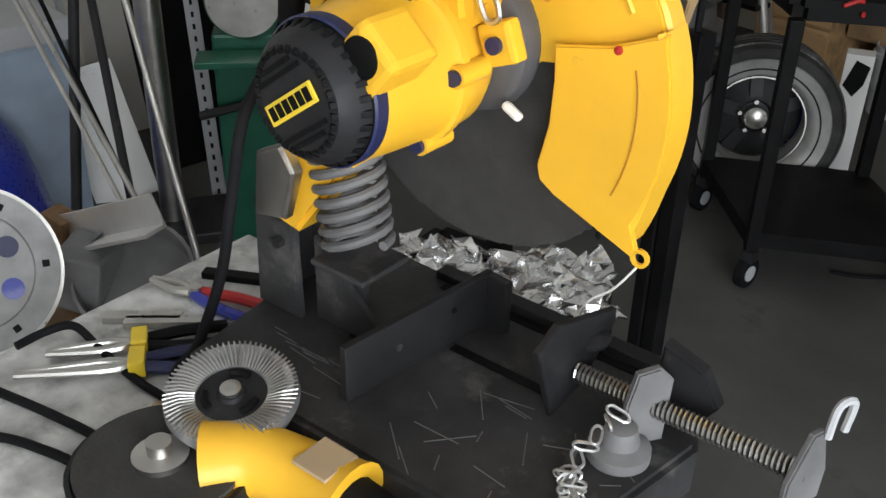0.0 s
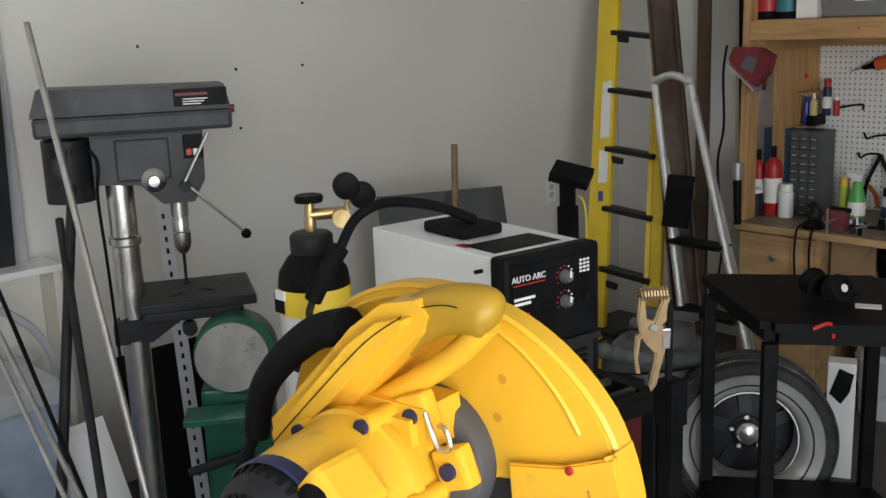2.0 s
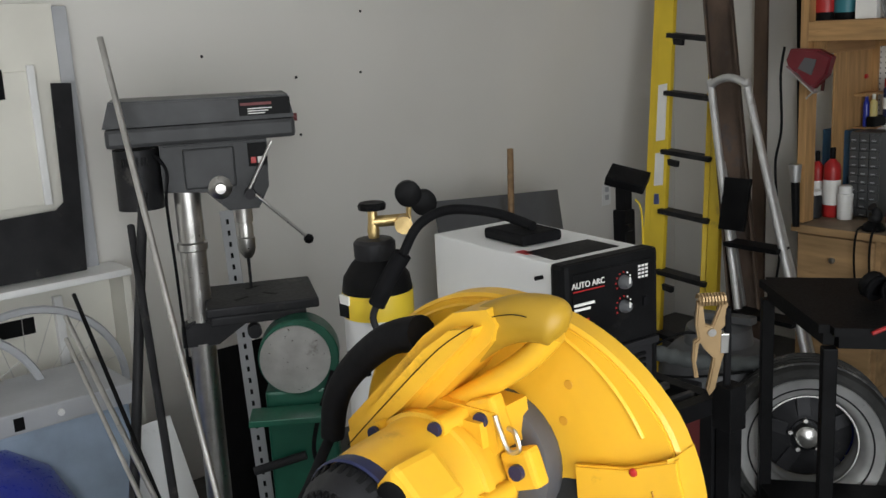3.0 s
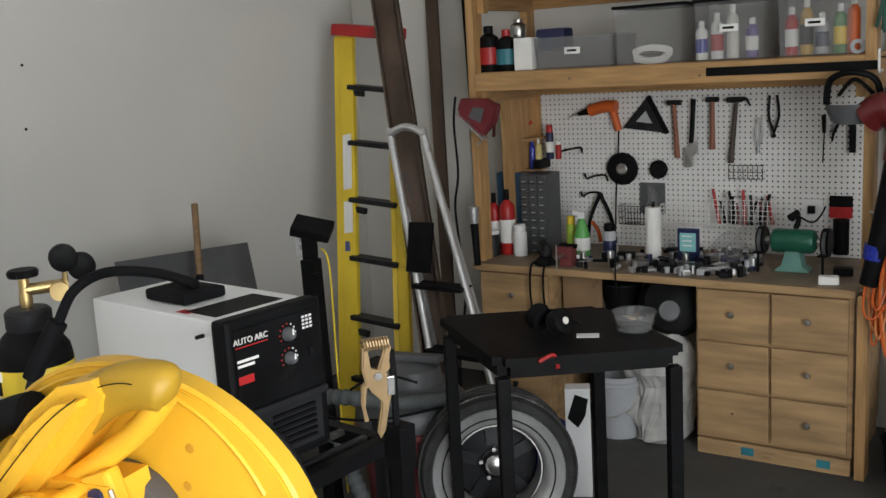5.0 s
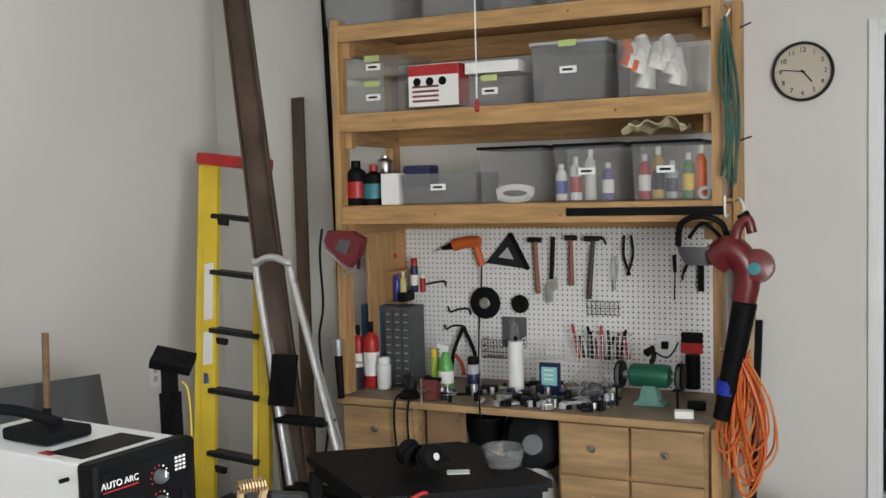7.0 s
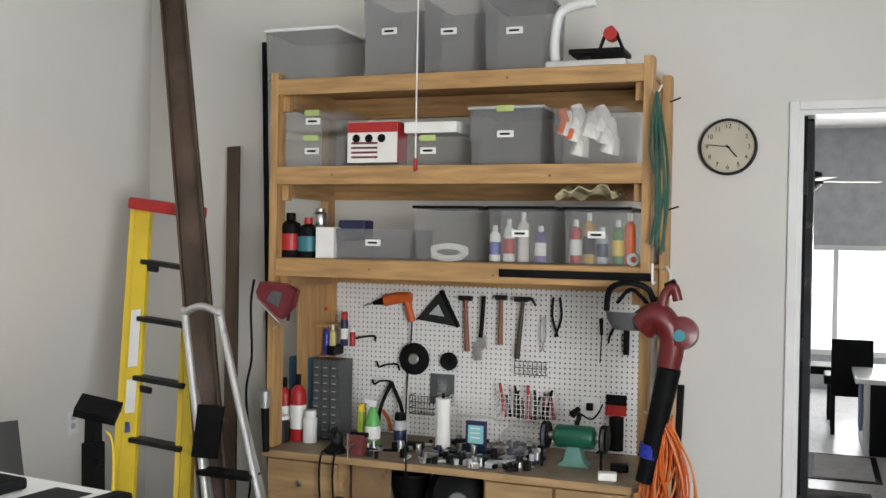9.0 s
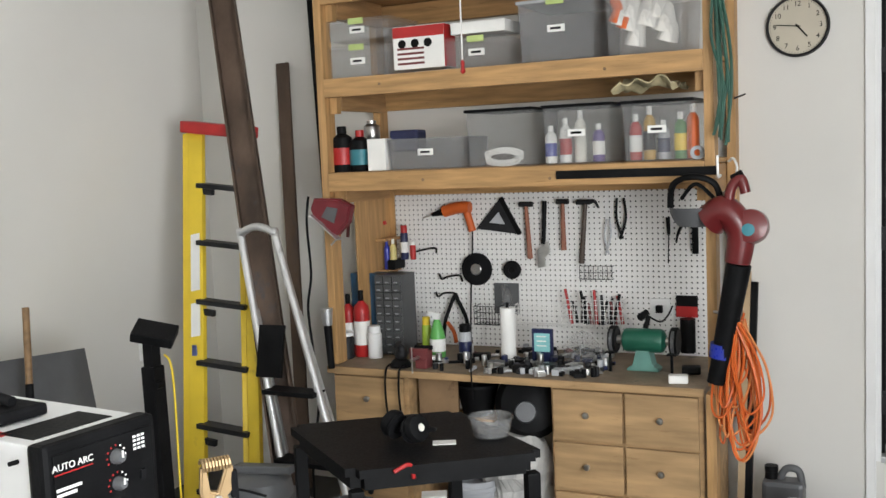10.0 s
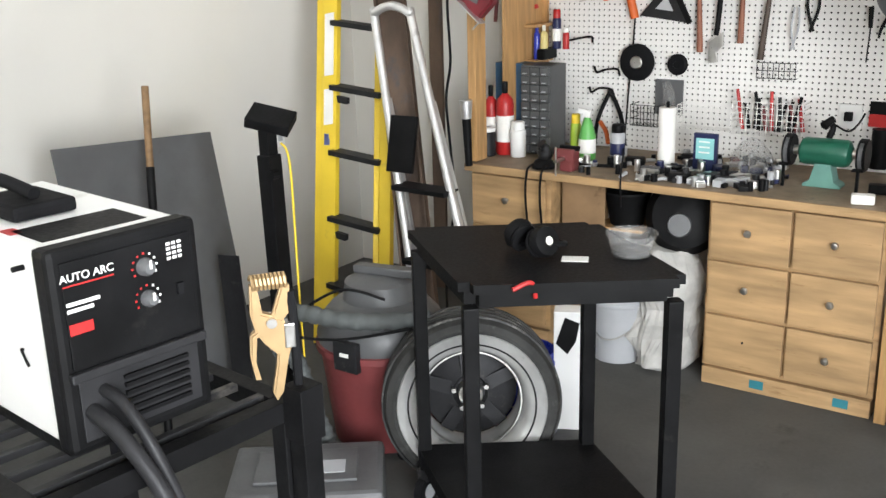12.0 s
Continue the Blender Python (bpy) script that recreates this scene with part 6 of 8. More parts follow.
part("deck", box(xx[0] + 0.10, xx[0] + 0.34, -0.57, -0.38, 2.63, 2.65, 0.003), BLACK, sc)
part("deck_leg", box(xx[0] + 0.15, xx[0] + 0.18, -0.5, -0.45, 2.6005, 2.6295), DGREY, sc)
part("arm", tube([(xx[0] + 0.22, -0.5, 2.65), (xx[0] + 0.27, -0.5, 2.75), (xx[0] + 0.33, -0.5, 2.64)], 0.008, 8), BLACK, sc)
part("motor_knob", cyl((xx[0] + 0.27, -0.52, 2.72), (xx[0] + 0.27, -0.46, 2.72), 0.03, n=14), RED, sc)
# middle row
tote((-0.210, -0.560, 2.178), (0.128, -0.560, 2.288), 0.28, CLEAR, CLEAR, "low clear plastic box with green latches", True, (), LATCH)
tote((-0.205, -0.560, 2.325), (0.129, -0.560, 2.407), 0.28, CLEAR, CLEAR, "low clear plastic box with green latches", True, (), LATCH)
rb = thing("product_box", "white and red printed cardboard box", "cardboard box")
a, b = (0.153, -0.570, 2.169), (0.408, -0.570, 2.360)
part("carton", box(a[0], b[0], -0.57, -0.45, a[2], b[2], 0.001), PAPER, rb)
part("header", box(a[0], b[0], -0.5715, -0.5702, b[2] - 0.05, b[2] - 0.002), RED, rb)
part("side_panel", box(b[0], b[0] + 0.001, -0.569, -0.451, a[2] + 0.002, b[2] - 0.002), RED, rb)
for k in range(3):
    part("picture", lathe([(0.020, 0), (0.020, 0.0008), (0.0, 0.0009)], 16, Matrix.Translation((a[0] + 0.045 + 0.065 * k, -0.5703, b[2] - 0.078)) @ pose(0, 0, 0, 90, 0, 0)), BLACK, rb)
for k in range(4):
    part("print_bar", box(a[0] + 0.02, b[0] - 0.10, -0.5712, -0.5702, a[2] + 0.02 + k * 0.022, a[2] + 0.03 + k * 0.022), DRED, rb)
tote((0.397, -0.560, 2.164), (0.720, -0.560, 2.276), 0.28, CLEAR, CLEAR, "low clear plastic box with green latches", True, (), LATCH)
tagged(link("document_folder", box((0.432, -0.550, 2.316)[0], (0.692, -0.550, 2.303)[0], -0.55, -0.36, (0.432, -0.550, 2.316)[2] - 0.012, (0.433, -0.550, 2.356)[2], 0.003), PAPER), "white papers and a dark folder on the box", "papers")
tote((0.762, -0.575, 2.179), (1.101, -0.575, 2.399), 0.42, SMOKE, LGREY, "large frosted grey tub with a pale lid", True, (), LATCH)
gt = tote((1.145, -0.575, 2.173), (1.462, -0.575, 2.397), 0.40, CLEAR, None, "clear tub full of white work gloves", False)
rg = random.Random(3)
ga, gb = (1.156, -0.550, 2.180), (1.434, -0.550, 2.374)
for k in range(13):
    x = ga[0] + 0.03 + (gb[0] - ga[0] - 0.05) * rg.random()
    z = ga[2] + 0.04 + 0.12 * rg.random()
    g = tagged(link("work_glove", tube([(x, -0.53, z - 0.03), (x + 0.012, -0.535, z + 0.02), (x + rg.uniform(-0.03, 0.03), -0.53, z + 0.07)], lambda f: 0.046 - 0.022 * f, 10), (CLOTH, CLOTH, ORANGE)[k % 3 if k < 6 else 0], smooth=True), "white and orange cloth work glove in the tub", "glove", "gloves in the tub")
# lower row
def bottle(p0, p1, material, name="bottle", label="plastic bottle", capm=BLACK, neck=0.4, y=None, group="bottles on the shelf", band=None):
    x0, y0, z0 = p0
    x1, _, z1 = p1
    r = max(0.008, (x1 - x0) / 2)
    h = z1 - z0
    t = thing(name, label, "bottle", Matrix.Translation(((x0 + x1) / 2, y0 + r, z0)), group)
    part("body", lathe([(r * 0.94, 0), (r, 0.004), (r, h * 0.68), (r * 0.9, h * 0.76), (r * neck, h * 0.84)], 24), material, t, "", True)
    part("cap", lathe([(r * neck, h * 0.8402), (r * neck * 1.15, h * 0.85), (r * neck * 1.15, h * 0.985), (r * neck, h)], 20), capm, t, "", True)
    if band:
        part("label_band", lathe([(r + 0.0006, h * 0.18), (r + 0.001, h * 0.2), (r + 0.001, h * 0.52), (r + 0.0006, h * 0.54)], 24, None, True), band, t, "printed label", True)
    return t


def can(p0, p1, material, label, capm=WHITE, band=None, name="spray_can", group="spray cans"):
    x0, y0, z0 = p0
    x1, _, z1 = p1
    r, h = max(0.006, (x1 - x0) / 2), z1 - z0
    t = thing(name, label, "can", Matrix.Translation(((x0 + x1) / 2, y0 + r, z0)), group)
    part("body", lathe([(r * 0.95, 0), (r, 0.003), (r, h * 0.74), (r * 0.85, h * 0.78)], 24), material, t, "", True)
    part("cap", lathe([(r * 0.84, h * 0.7805), (r * 0.86, h * 0.80), (r * 0.84, h * 0.98), (r * 0.7, h)], 20), capm, t, "", True)
    if band:
        part("label_band", lathe([(r + 0.0006, h * 0.2), (r + 0.001, h * 0.21), (r + 0.001, h * 0.5), (r + 0.0006, h * 0.51)], 24, None, True), band, t, "", True)
    return t


bottle((-0.222, -0.570, 1.711), (-0.121, -0.570, 1.932), BLACK, "oil_bottle", "black motor oil bottle with a red label", BLACK, 0.4, None, "bottles on the shelf", RED)
bottle((-0.132, -0.560, 1.711), (-0.030, -0.560, 1.910), BLACK, "oil_bottle", "black bottle with a teal label", RED, 0.35, None, "bottles on the shelf", TEAL)
bottle((-0.135, -0.400, 1.856), (-0.056, -0.400, 1.959), STEEL, "metal_flask", "small bright metal flask", STEEL, 0.5)
tagged(link("white_carton", box((-0.008, -0.570, 1.714)[0], (0.087, -0.570, 1.714)[0], -0.57, -0.5, 1.716, (-0.007, -0.570, 1.864)[2], 0.003), PAPER), "plain off-white carton on the shelf", "carton")
tote((0.096, -0.565, 1.714), (0.486, -0.565, 1.858), 0.28, SMOKE, None, "frosted grey open bin with odds and ends")
tagged(link("power_tool_case", box((0.073, -0.500, 1.873)[0], (0.220, -0.500, 1.871)[0], -0.50, -0.40, 1.80, 1.90, 0.012), NAVY), "dark blue tool lying in the bin", "tool")
tote((0.501, -0.575, 1.713), (0.809, -0.575, 1.955), 0.36, CLEAR, BLACK, "tall clear tub with a black lid and coiled cord", False)
tote((0.861, -0.575, 1.715), (1.155, -0.575, 1.955), 0.36, CLEAR, BLACK, "tall clear tub with spray bottles inside")
tote((1.205, -0.575, 1.717), (1.492, -0.575, 1.953), 0.36, CLEAR, BLACK, "tall clear tub with car cleaning bottles")
tagged(link("white_rope", tube([((0.527, -0.550, 1.756)[0] + 0.13 + (0.09 - 0.01 * (k % 3)) * math.cos(k * 0.6), -0.53, 1.745 + 0.03 * math.sin(k * 0.6) + 0.0006 * k) for k in range(44)], 0.005, 6), PAPER), "white cord coiled in the tub", "cord")
for k, (x, m, bandm) in enumerate(((868, PAPER, BLUE), (893, PAPER, RED), (918, CREAM, None), (948, mat("violet_plastic", (0.15, 0.1, 0.3), 0.5), PAPER), (1008, RED, PAPER), (1030, mat("amber_liquid", (0.5, 0.3, 0.05), 0.3), BLACK), (1052, LGREY, NAVY), (1078, mat("moss_green_plastic", (0.1, 0.25, 0.08), 0.5), YLAD), (1097, ORANGE, None))):
    p = (0.880, -0.540, 1.738)
    x0 = (p[0] - 0.028) + (x - 868) * 0.00265
    bottle((x0, -0.55, 1.722), (x0 + 0.05, -0.55, 1.722 + 0.16 + 0.03 * (k % 3)), m, "spray_bottle", "plastic spray bottle inside the clear tub", PAPER, 0.4, None, "bottles in the tubs", bandm)
bm = bmesh.new()
bmesh.ops.create_grid(bm, x_segments=22, y_segments=14, size=0.5)
for v in bm.verts:
    v.co.x *= 0.27; v.co.y *= 0.24
    v.co.z = 0.02 + 0.035 * noise.noise(v.co * 18) + (0.05 if abs(v.co.x) < 0.1 else 0.02) * (0.5 + noise.noise(v.co * 9 + Vector((3, 1, 0))))
r = bmesh.ops.extrude_face_region(bm, geom=bm.faces[:])
for v in r["geom"]:
    if isinstance(v, bmesh.types.BMVert):
        v.co.z += 0.006
cp = (1.295, -0.460, 1.989)
bm.transform(Matrix.Translation((cp[0], -0.45, 1.99)))
tagged(link("drop_cloth", bm, mat("yellowed_cloth", (0.55, 0.47, 0.28), 0.9, 0, 0.3, 20, 0.3), smooth=True), "crumpled yellowed cloth on the tubs", "cloth")
tagged(link("tape_roll", lathe([(0.014, 0), (0.028, 0), (0.028, 0.03), (0.014, 0.03)], 20, Matrix.Translation((*(1.506, -0.570, 1.750)[:1], -0.565, 1.744)) @ pose(0, 0, 0, -90, 0, 0), True), LGREY), "grey roll of tape on the shelf", "tape")
pc = thing("pull_cord", "white pull cord with a red tip hanging from the ceiling", "cord")
q = (0.595, -0.800, 2.138)
part("cord", cyl((q[0], -0.80, q[2] + 0.02), (q[0], -0.80, ZC), 0.0035, n=8), PAPER, pc)
part("tip", lathe([(0.003, 0.03), (0.009, 0.02), (0.007, 0.0), (0.012, -0.02), (0.001, -0.03)], 12, Matrix.Translation(q)), RED, pc, "red plastic tip", True)

# ---- compartment at the left end of the pegboard ----
lb = thing("side_shelves", "small plywood shelves at the end of the pegboard", "shelves")
xl, xr = UX0 + 0.045, (-0.153, -0.160, 1.368)[0]
part("back_panel", box(xl, xr + 0.0, -0.060, -0.0465, 0.80, 1.60, 0.001), PINE_Z, lb)
for z in (1.365, 1.205):
    part("shelf", box(xl, xr + 0.03, -0.22, -0.0605, z - 0.014, z, 0.001), PINE_X, lb)
part("upright", box(UX0 + 0.0405, UX0 + 0.052, -0.40, -0.0605, 0.80, 1.60, 0.001), PINE_Z, lb)
tagged(link("wrench", bar((-0.376, -0.090, 1.562), (-0.364, -0.090, 1.424), 0.010, 0.005, (0, 1, 0), 0.001), STEEL), "small bright open-ended wrench on a nail", "wrench")
tagged(link("hand_tool", bar((-0.336, -0.090, 1.562), (-0.348, -0.090, 1.389), 0.014, 0.01, (0, 1, 0), 0.002), BLACK), "black hand tool hung on the panel", "tool", "tools on the side panel")
tagged(link("hand_tool", bar((-0.404, -0.090, 1.537), (-0.423, -0.090, 1.363), 0.016, 0.01, (0, 1, 0), 0.002), DRED), "dark red hand tool hung on the panel", "tool", "tools on the side panel")
tagged(link("hand_tool", bar((-0.253, -0.120, 1.422), (-0.173, -0.120, 1.441), 0.022, 0.02, (0, 0, 1), 0.004), RED), "red handled tool on the panel", "tool", "tools on the side panel")
bottle((xl + 0.03, -0.19, 1.2055), (xl + 0.06, -0.19, 1.355), BLUE, "glue_bottle", "tall blue plastic bottle", BLUE, 0.5)
bottle((xl + 0.062, -0.19, 1.2055), (xl + 0.098, -0.19, 1.36), mat("pale_yellow_plastic", (0.6, 0.5, 0.2), 0.5), "glue_bottle", "pale yellow plastic bottle", CREAM, 0.4)
tagged(link("black_case", box(xl + 0.105, xr + 0.028, -0.21, -0.09, 1.2055, 1.255, 0.006), BLACK), "low black plastic case", "case")
can((xl + 0.12, -0.18, 1.2555), (xl + 0.16, -0.18, 1.43), NAVY, "dark blue spray can with a red cap", RED, PAPER)
can((xl + 0.175, -0.18, 1.2555), (xl + 0.205, -0.18, 1.35), RED, "small red spray can", PAPER)
DRAWERGREY = mat("smoky_drawer_plastic", (0.075, 0.078, 0.08), 0.35)
dc = thing("small_parts_cabinet", "grey small-parts drawer cabinet with blue sides", "drawer cabinet")
p0, p1 = (-0.124, -0.360, 0.759), (0.021, -0.360, 1.198)
part("shell", box(p0[0] - 0.004, p1[0], -0.345, -0.20, 0.7985, p1[2], 0.003), DRAWERGREY, dc)
part("side_panel", box(p0[0] - 0.17, p0[0] - 0.0045, -0.30, -0.20, 0.7985, p1[2], 0.003), mat("dull_blue_steel", (0.03, 0.09, 0.17), 0.5), dc, "dull blue steel side")
for i in range(10):
    for j in range(3):
        w = (p1[0] - p0[0]) / 3
        hh = (p1[2] - 0.81) / 10
        d = part("small_drawer", box(p0[0] + j * w + 0.002, p0[0] + (j + 1) * w - 0.002, -0.36, -0.346, 0.805 + i * hh + 0.002, 0.805 + (i + 1) * hh - 0.003, 0.002), DRAWERGREY, dc)
        part("pull", box(p0[0] + (j + 0.3) * w, p0[0] + (j + 0.7) * w, -0.368, -0.3605, 0.808 + i * hh + 0.004, 0.812 + i * hh + 0.004), LGREY, d)
a, b = (-0.298, -0.420, 0.758), (-0.233, -0.420, 1.105)
bottle((a[0], -0.42, 0.7985), (b[0], -0.42, b[2]), RED, "red_bottle", "tall red bottle with a dark nozzle", BLACK, 0.3, None, "red bottles on the bench", PAPER)
a, b = (-0.222, -0.440, 0.762), (-0.142, -0.440, 1.128)
bottle((a[0], -0.44, 0.7985), (b[0], -0.44, b[2]), RED, "red_bottle", "tall red bottle with a dark nozzle", BLACK, 0.3, None, "red bottles on the bench", PAPER)
a, b = (-0.135, -0.460, 0.766), (-0.064, -0.460, 0.958)
can((a[0], -0.46, 0.7985), (b[0], -0.46, b[2]), WHITE, "white spray can with a red mark", WHITE, None)
a, b = (-0.285, -0.500, 0.769), (-0.188, -0.500, 0.908)
j = thing("jar", "dark jar with a white lid and label", "jar", Matrix.Translation(((a[0] + b[0]) / 2, -0.47, 0.7985)))
part("glass", lathe([(0.036, 0), (0.04, 0.004), (0.04, 0.10), (0.034, 0.11)], 24), DGREY, j, "", True)
part("lid", lathe([(0.038, 0.1105), (0.04, 0.112), (0.04, 0.128), (0.036, 0.13)], 24), WHITE, j, "", True)
part("label_card", box(-0.018, 0.018, -0.0425, -0.0385, 0.03, 0.075), PAPER, j)
# red clamp on the left post
rc = thing("jig_saw", "dark red jig saw hung on the shelf post", "jig saw")
a, b = (-0.263, -0.660, 1.600), (-0.038, -0.660, 1.406)
m = Matrix.Translation((a[0], -0.70, b[2]))
w, h = b[0] - a[0], a[2] - b[2]
part("body", extrude([(0.02 * w, 0.75 * h), (0.12 * w, h), (0.7 * w, 0.98 * h), (w, 0.8 * h), (0.9 * w, 0.4 * h), (0.62 * w, 0.1 * h), (0.45 * w, 0.15 * h), (0.3 * w, 0.4 * h), (0.1 * w, 0.5 * h)], 0.05, m, 0.008), mat("deep_red_plastic", (0.14, 0.014, 0.02), 0.4), rc)
part("grip_opening", extrude([(0.3 * w, 0.55 * h), (0.45 * w, 0.8 * h), (0.7 * w, 0.75 * h), (0.6 * w, 0.4 * h)], 0.004, m @ Matrix.Translation((0, -0.0045, 0))), GREY, rc)
part("shoe", bar((-0.245, -0.700, 1.523), (-0.105, -0.700, 1.407), 0.05, 0.006, (1, 0, 1), 0.001), ALU, rc)
part("blade", bar((-0.110, -0.700, 1.420), (-0.153, -0.700, 1.380), 0.008, 0.002, (0, 1, 0)), STEEL, rc)
part("hanger", cyl((a[0] + 0.09, -0.66, b[2] + h * 0.9), (a[0] + 0.09, -0.615, b[2] + h * 0.9), 0.004, n=8), STEEL, rc)
tagged(link("hanging_cable", tube([(-0.288, -0.660, 1.608), (-0.292, -0.680, 1.481), (-0.283, -0.680, 1.242), (-0.310, -0.680, 1.080), (-0.294, -0.680, 0.867), (-0.292, -0.660, 0.620), (-0.33, -0.68, 0.3), (-0.32, -0.70, 0.006)], 0.006, 7), RUBBER), "black cable hanging down the shelf post", "cable")
ft = thing("flashlight", "black and chrome torch standing against the post", "torch")
part("tube", cyl((-0.197, -0.680, 0.793), (-0.206, -0.680, 1.006), 0.016, 0.02, n=16), BLACK, ft, "", True)
part("head", cyl((-0.206, -0.680, 1.000), (-0.208, -0.680, 1.080), 0.022, 0.03, n=18), ALU, ft, "", True)

# ---- tools on the pegboard ----
YP = -0.058


def hung(name, label, cat, group="tools on the pegboard"):
    return thing(name, label, cat, group=group)


t = hung("power_drill", "orange corded drill hung on the pegboard", "drill")
part("body", tube([(0.141, -0.075, 1.491), (0.216, -0.075, 1.509), (0.285, -0.075, 1.510)], 0.030, 14), ORANGE, t, "", True)
part("grip", tube([(0.263, -0.075, 1.501), (0.279, -0.075, 1.444), (0.294, -0.075, 1.390)], 0.019, 12), ORANGE, t, "", True)
part("chuck", cyl((0.128, -0.075, 1.488), (0.074, -0.075, 1.475), 0.018, 0.009, n=14), BLACK, t, "", True)
part("bit", cyl((0.074, -0.075, 1.475), (0.019, -0.075, 1.460), 0.003, n=8), STEEL, t)
part("cord", tube([(0.294, -0.075, 1.390), (0.285, -0.070, 1.258), (0.272, -0.080, 1.028), (0.382, -0.350, 0.852), (0.516, -0.660, 0.815), (0.523, -0.670, 0.691)], 0.004, 6), BLACK, t)
t = hung("speed_square", "black triangular carpenter's square", "square")
part("plate", extrude([(0.308, -0.058, 1.401)[::2], (0.540, -0.058, 1.372)[::2], (0.444, -0.058, 1.554)[::2]], 0.004, Matrix.Translation((0, YP, 0)), 0.0005), DGREY, t)
part("fence_edge", bar((0.542, -0.062, 1.372), (0.446, -0.062, 1.554), 0.022, 0.012, (0, 1, 0), 0.001), BLACK, t)
part("window", extrude([(0.381, -0.062, 1.431)[::2], (0.464, -0.062, 1.421)[::2], (0.431, -0.062, 1.483)[::2]], 0.002, Matrix.Translation((0, -0.0605, 0))), LGREY, t)


def hammer(top, bot, hw, label, handle, claw=False):
    t = hung("hammer", label, "hammer")
    top, bot = Vector(top), Vector(bot)
    part("handle", tube([top, top.lerp(bot, 0.5), bot], lambda f: 0.009 + 0.005 * f, 10), handle, t, "", True)
    part("head", cyl(top - Vector((hw, 0, 0)), top + Vector((hw * (0.5 if claw else 1), 0, 0)), 0.013, n=14), DGREY, t, "", True)
    if claw:
        part("claw", tube([top + Vector((hw * 0.4, 0, 0)), top + Vector((hw, 0, 0.002)), top + Vector((hw * 1.4, 0, -0.03))], lambda f: 0.012 - 0.008 * f, 8), DGREY, t, "", True)
    part("hook", cyl(top + Vector((0, 0.0, -0.02)), top + Vector((0, 0.035, -0.02)), 0.003, n=6), STEEL, t)


WOODR = wood_mat("reddish_handle_wood", (0.26, 0.10, 0.06), (20, 20, 2))
hammer((0.583, -0.075, 1.520), (0.597, -0.075, 1.254), 0.035, "hammer with a reddish wooden handle", WOODR)
hammer((0.771, -0.075, 1.530), (0.770, -0.075, 1.296), 0.03, "ball hammer with a reddish wooden handle", WOODR)
hammer((0.885, -0.075, 1.526), (0.857, -0.075, 1.232), 0.045, "claw hammer with a dark handle", mat("dark_handle", (0.06, 0.04, 0.03), 0.5), True)
t = hung("pipe_wrench", "adjustable wrench with a black handle", "wrench")
part("handle", tube([(0.679, -0.072, 1.535), (0.670, -0.072, 1.382), (0.664, -0.072, 1.326)], 0.011, 10), BLACK, t, "", True)
part("jaw", extrude([(0.636, -0.075, 1.297)[::2], (0.695, -0.075, 1.341)[::2], (0.700, -0.075, 1.285)[::2], (0.671, -0.075, 1.256)[::2], (0.677, -0.075, 1.215)[::2], (0.636, -0.075, 1.208)[::2]], 0.012, Matrix.Translation((0, -0.08, 0)), 0.002), STEEL, t)
t = hung("pliers_long", "long black pliers hung on a hook", "pliers")
part("arm", tube([(1.036, -0.070, 1.542), (1.033, -0.070, 1.444), (1.061, -0.070, 1.350)], 0.006, 8), BLACK, t, "", True)
part("arm", tube([(1.069, -0.070, 1.542), (1.077, -0.070, 1.445), (1.047, -0.070, 1.350)], 0.006, 8), BLACK, t, "", True)
t = hung("tin_snips", "small grey tin snips on a hook", "snips")
part("arm", tube([(0.983, -0.070, 1.443), (0.974, -0.070, 1.361), (0.991, -0.070, 1.275)], 0.004, 7), LGREY, t, "", True)
part("arm", tube([(0.999, -0.070, 1.444), (1.002, -0.070, 1.362), (0.977, -0.070, 1.274)], 0.004, 7), LGREY, t, "", True)
t = hung("screwdriver", "screwdriver with a black handle", "screwdriver")
part("handle", cyl((1.273, -0.070, 1.449), (1.276, -0.070, 1.369), 0.010, 0.008, n=12), BLACK, t, "", True)
part("shaft", cyl((1.276, -0.070, 1.369), (1.271, -0.070, 1.236), 0.003, n=8), DGREY, t)
t = hung("utility_knife", "curved dark knife on a hook", "knife")
part("body", tube([(1.351, -0.070, 1.437), (1.319, -0.070, 1.375), (1.309, -0.070, 1.330)], lambda f: 0.009 - 0.005 * f, 8), BLACK, t, "", True)
tagged(link("wood_chisel", bar((1.396, -0.070, 1.451), (1.396, -0.070, 1.280), 0.028, 0.01, (0, 1, 0), 0.001), BLACK), "flat black scraper on the pegboard", "scraper", "tools on the pegboard")
for i, (x, y, l) in enumerate(((620, 525, 40), (664, 572, 40), (657, 603, 34))):
    t = hung("peg_bracket", "black double-hook pegboard bracket", "hook", "hooks on the pegboard")
    ps = {0: ((-0.048, -0.060, 1.305), (-0.034, -0.075, 1.286), (0.024, -0.075, 1.297), (0.082, -0.075, 1.304), (0.081, -0.060, 1.279)), 1: ((0.093, -0.060, 1.169), (0.113, -0.075, 1.145), (0.151, -0.075, 1.158), (0.214, -0.075, 1.164), (0.220, -0.060, 1.133)), 2: ((0.070, -0.060, 1.074), (0.087, -0.075, 1.054), (0.125, -0.075, 1.073), (0.182, -0.075, 1.073), (0.194, -0.060, 1.045))}[i]
    part("rod", tube(ps, 0.005, 7), BLACK, t)
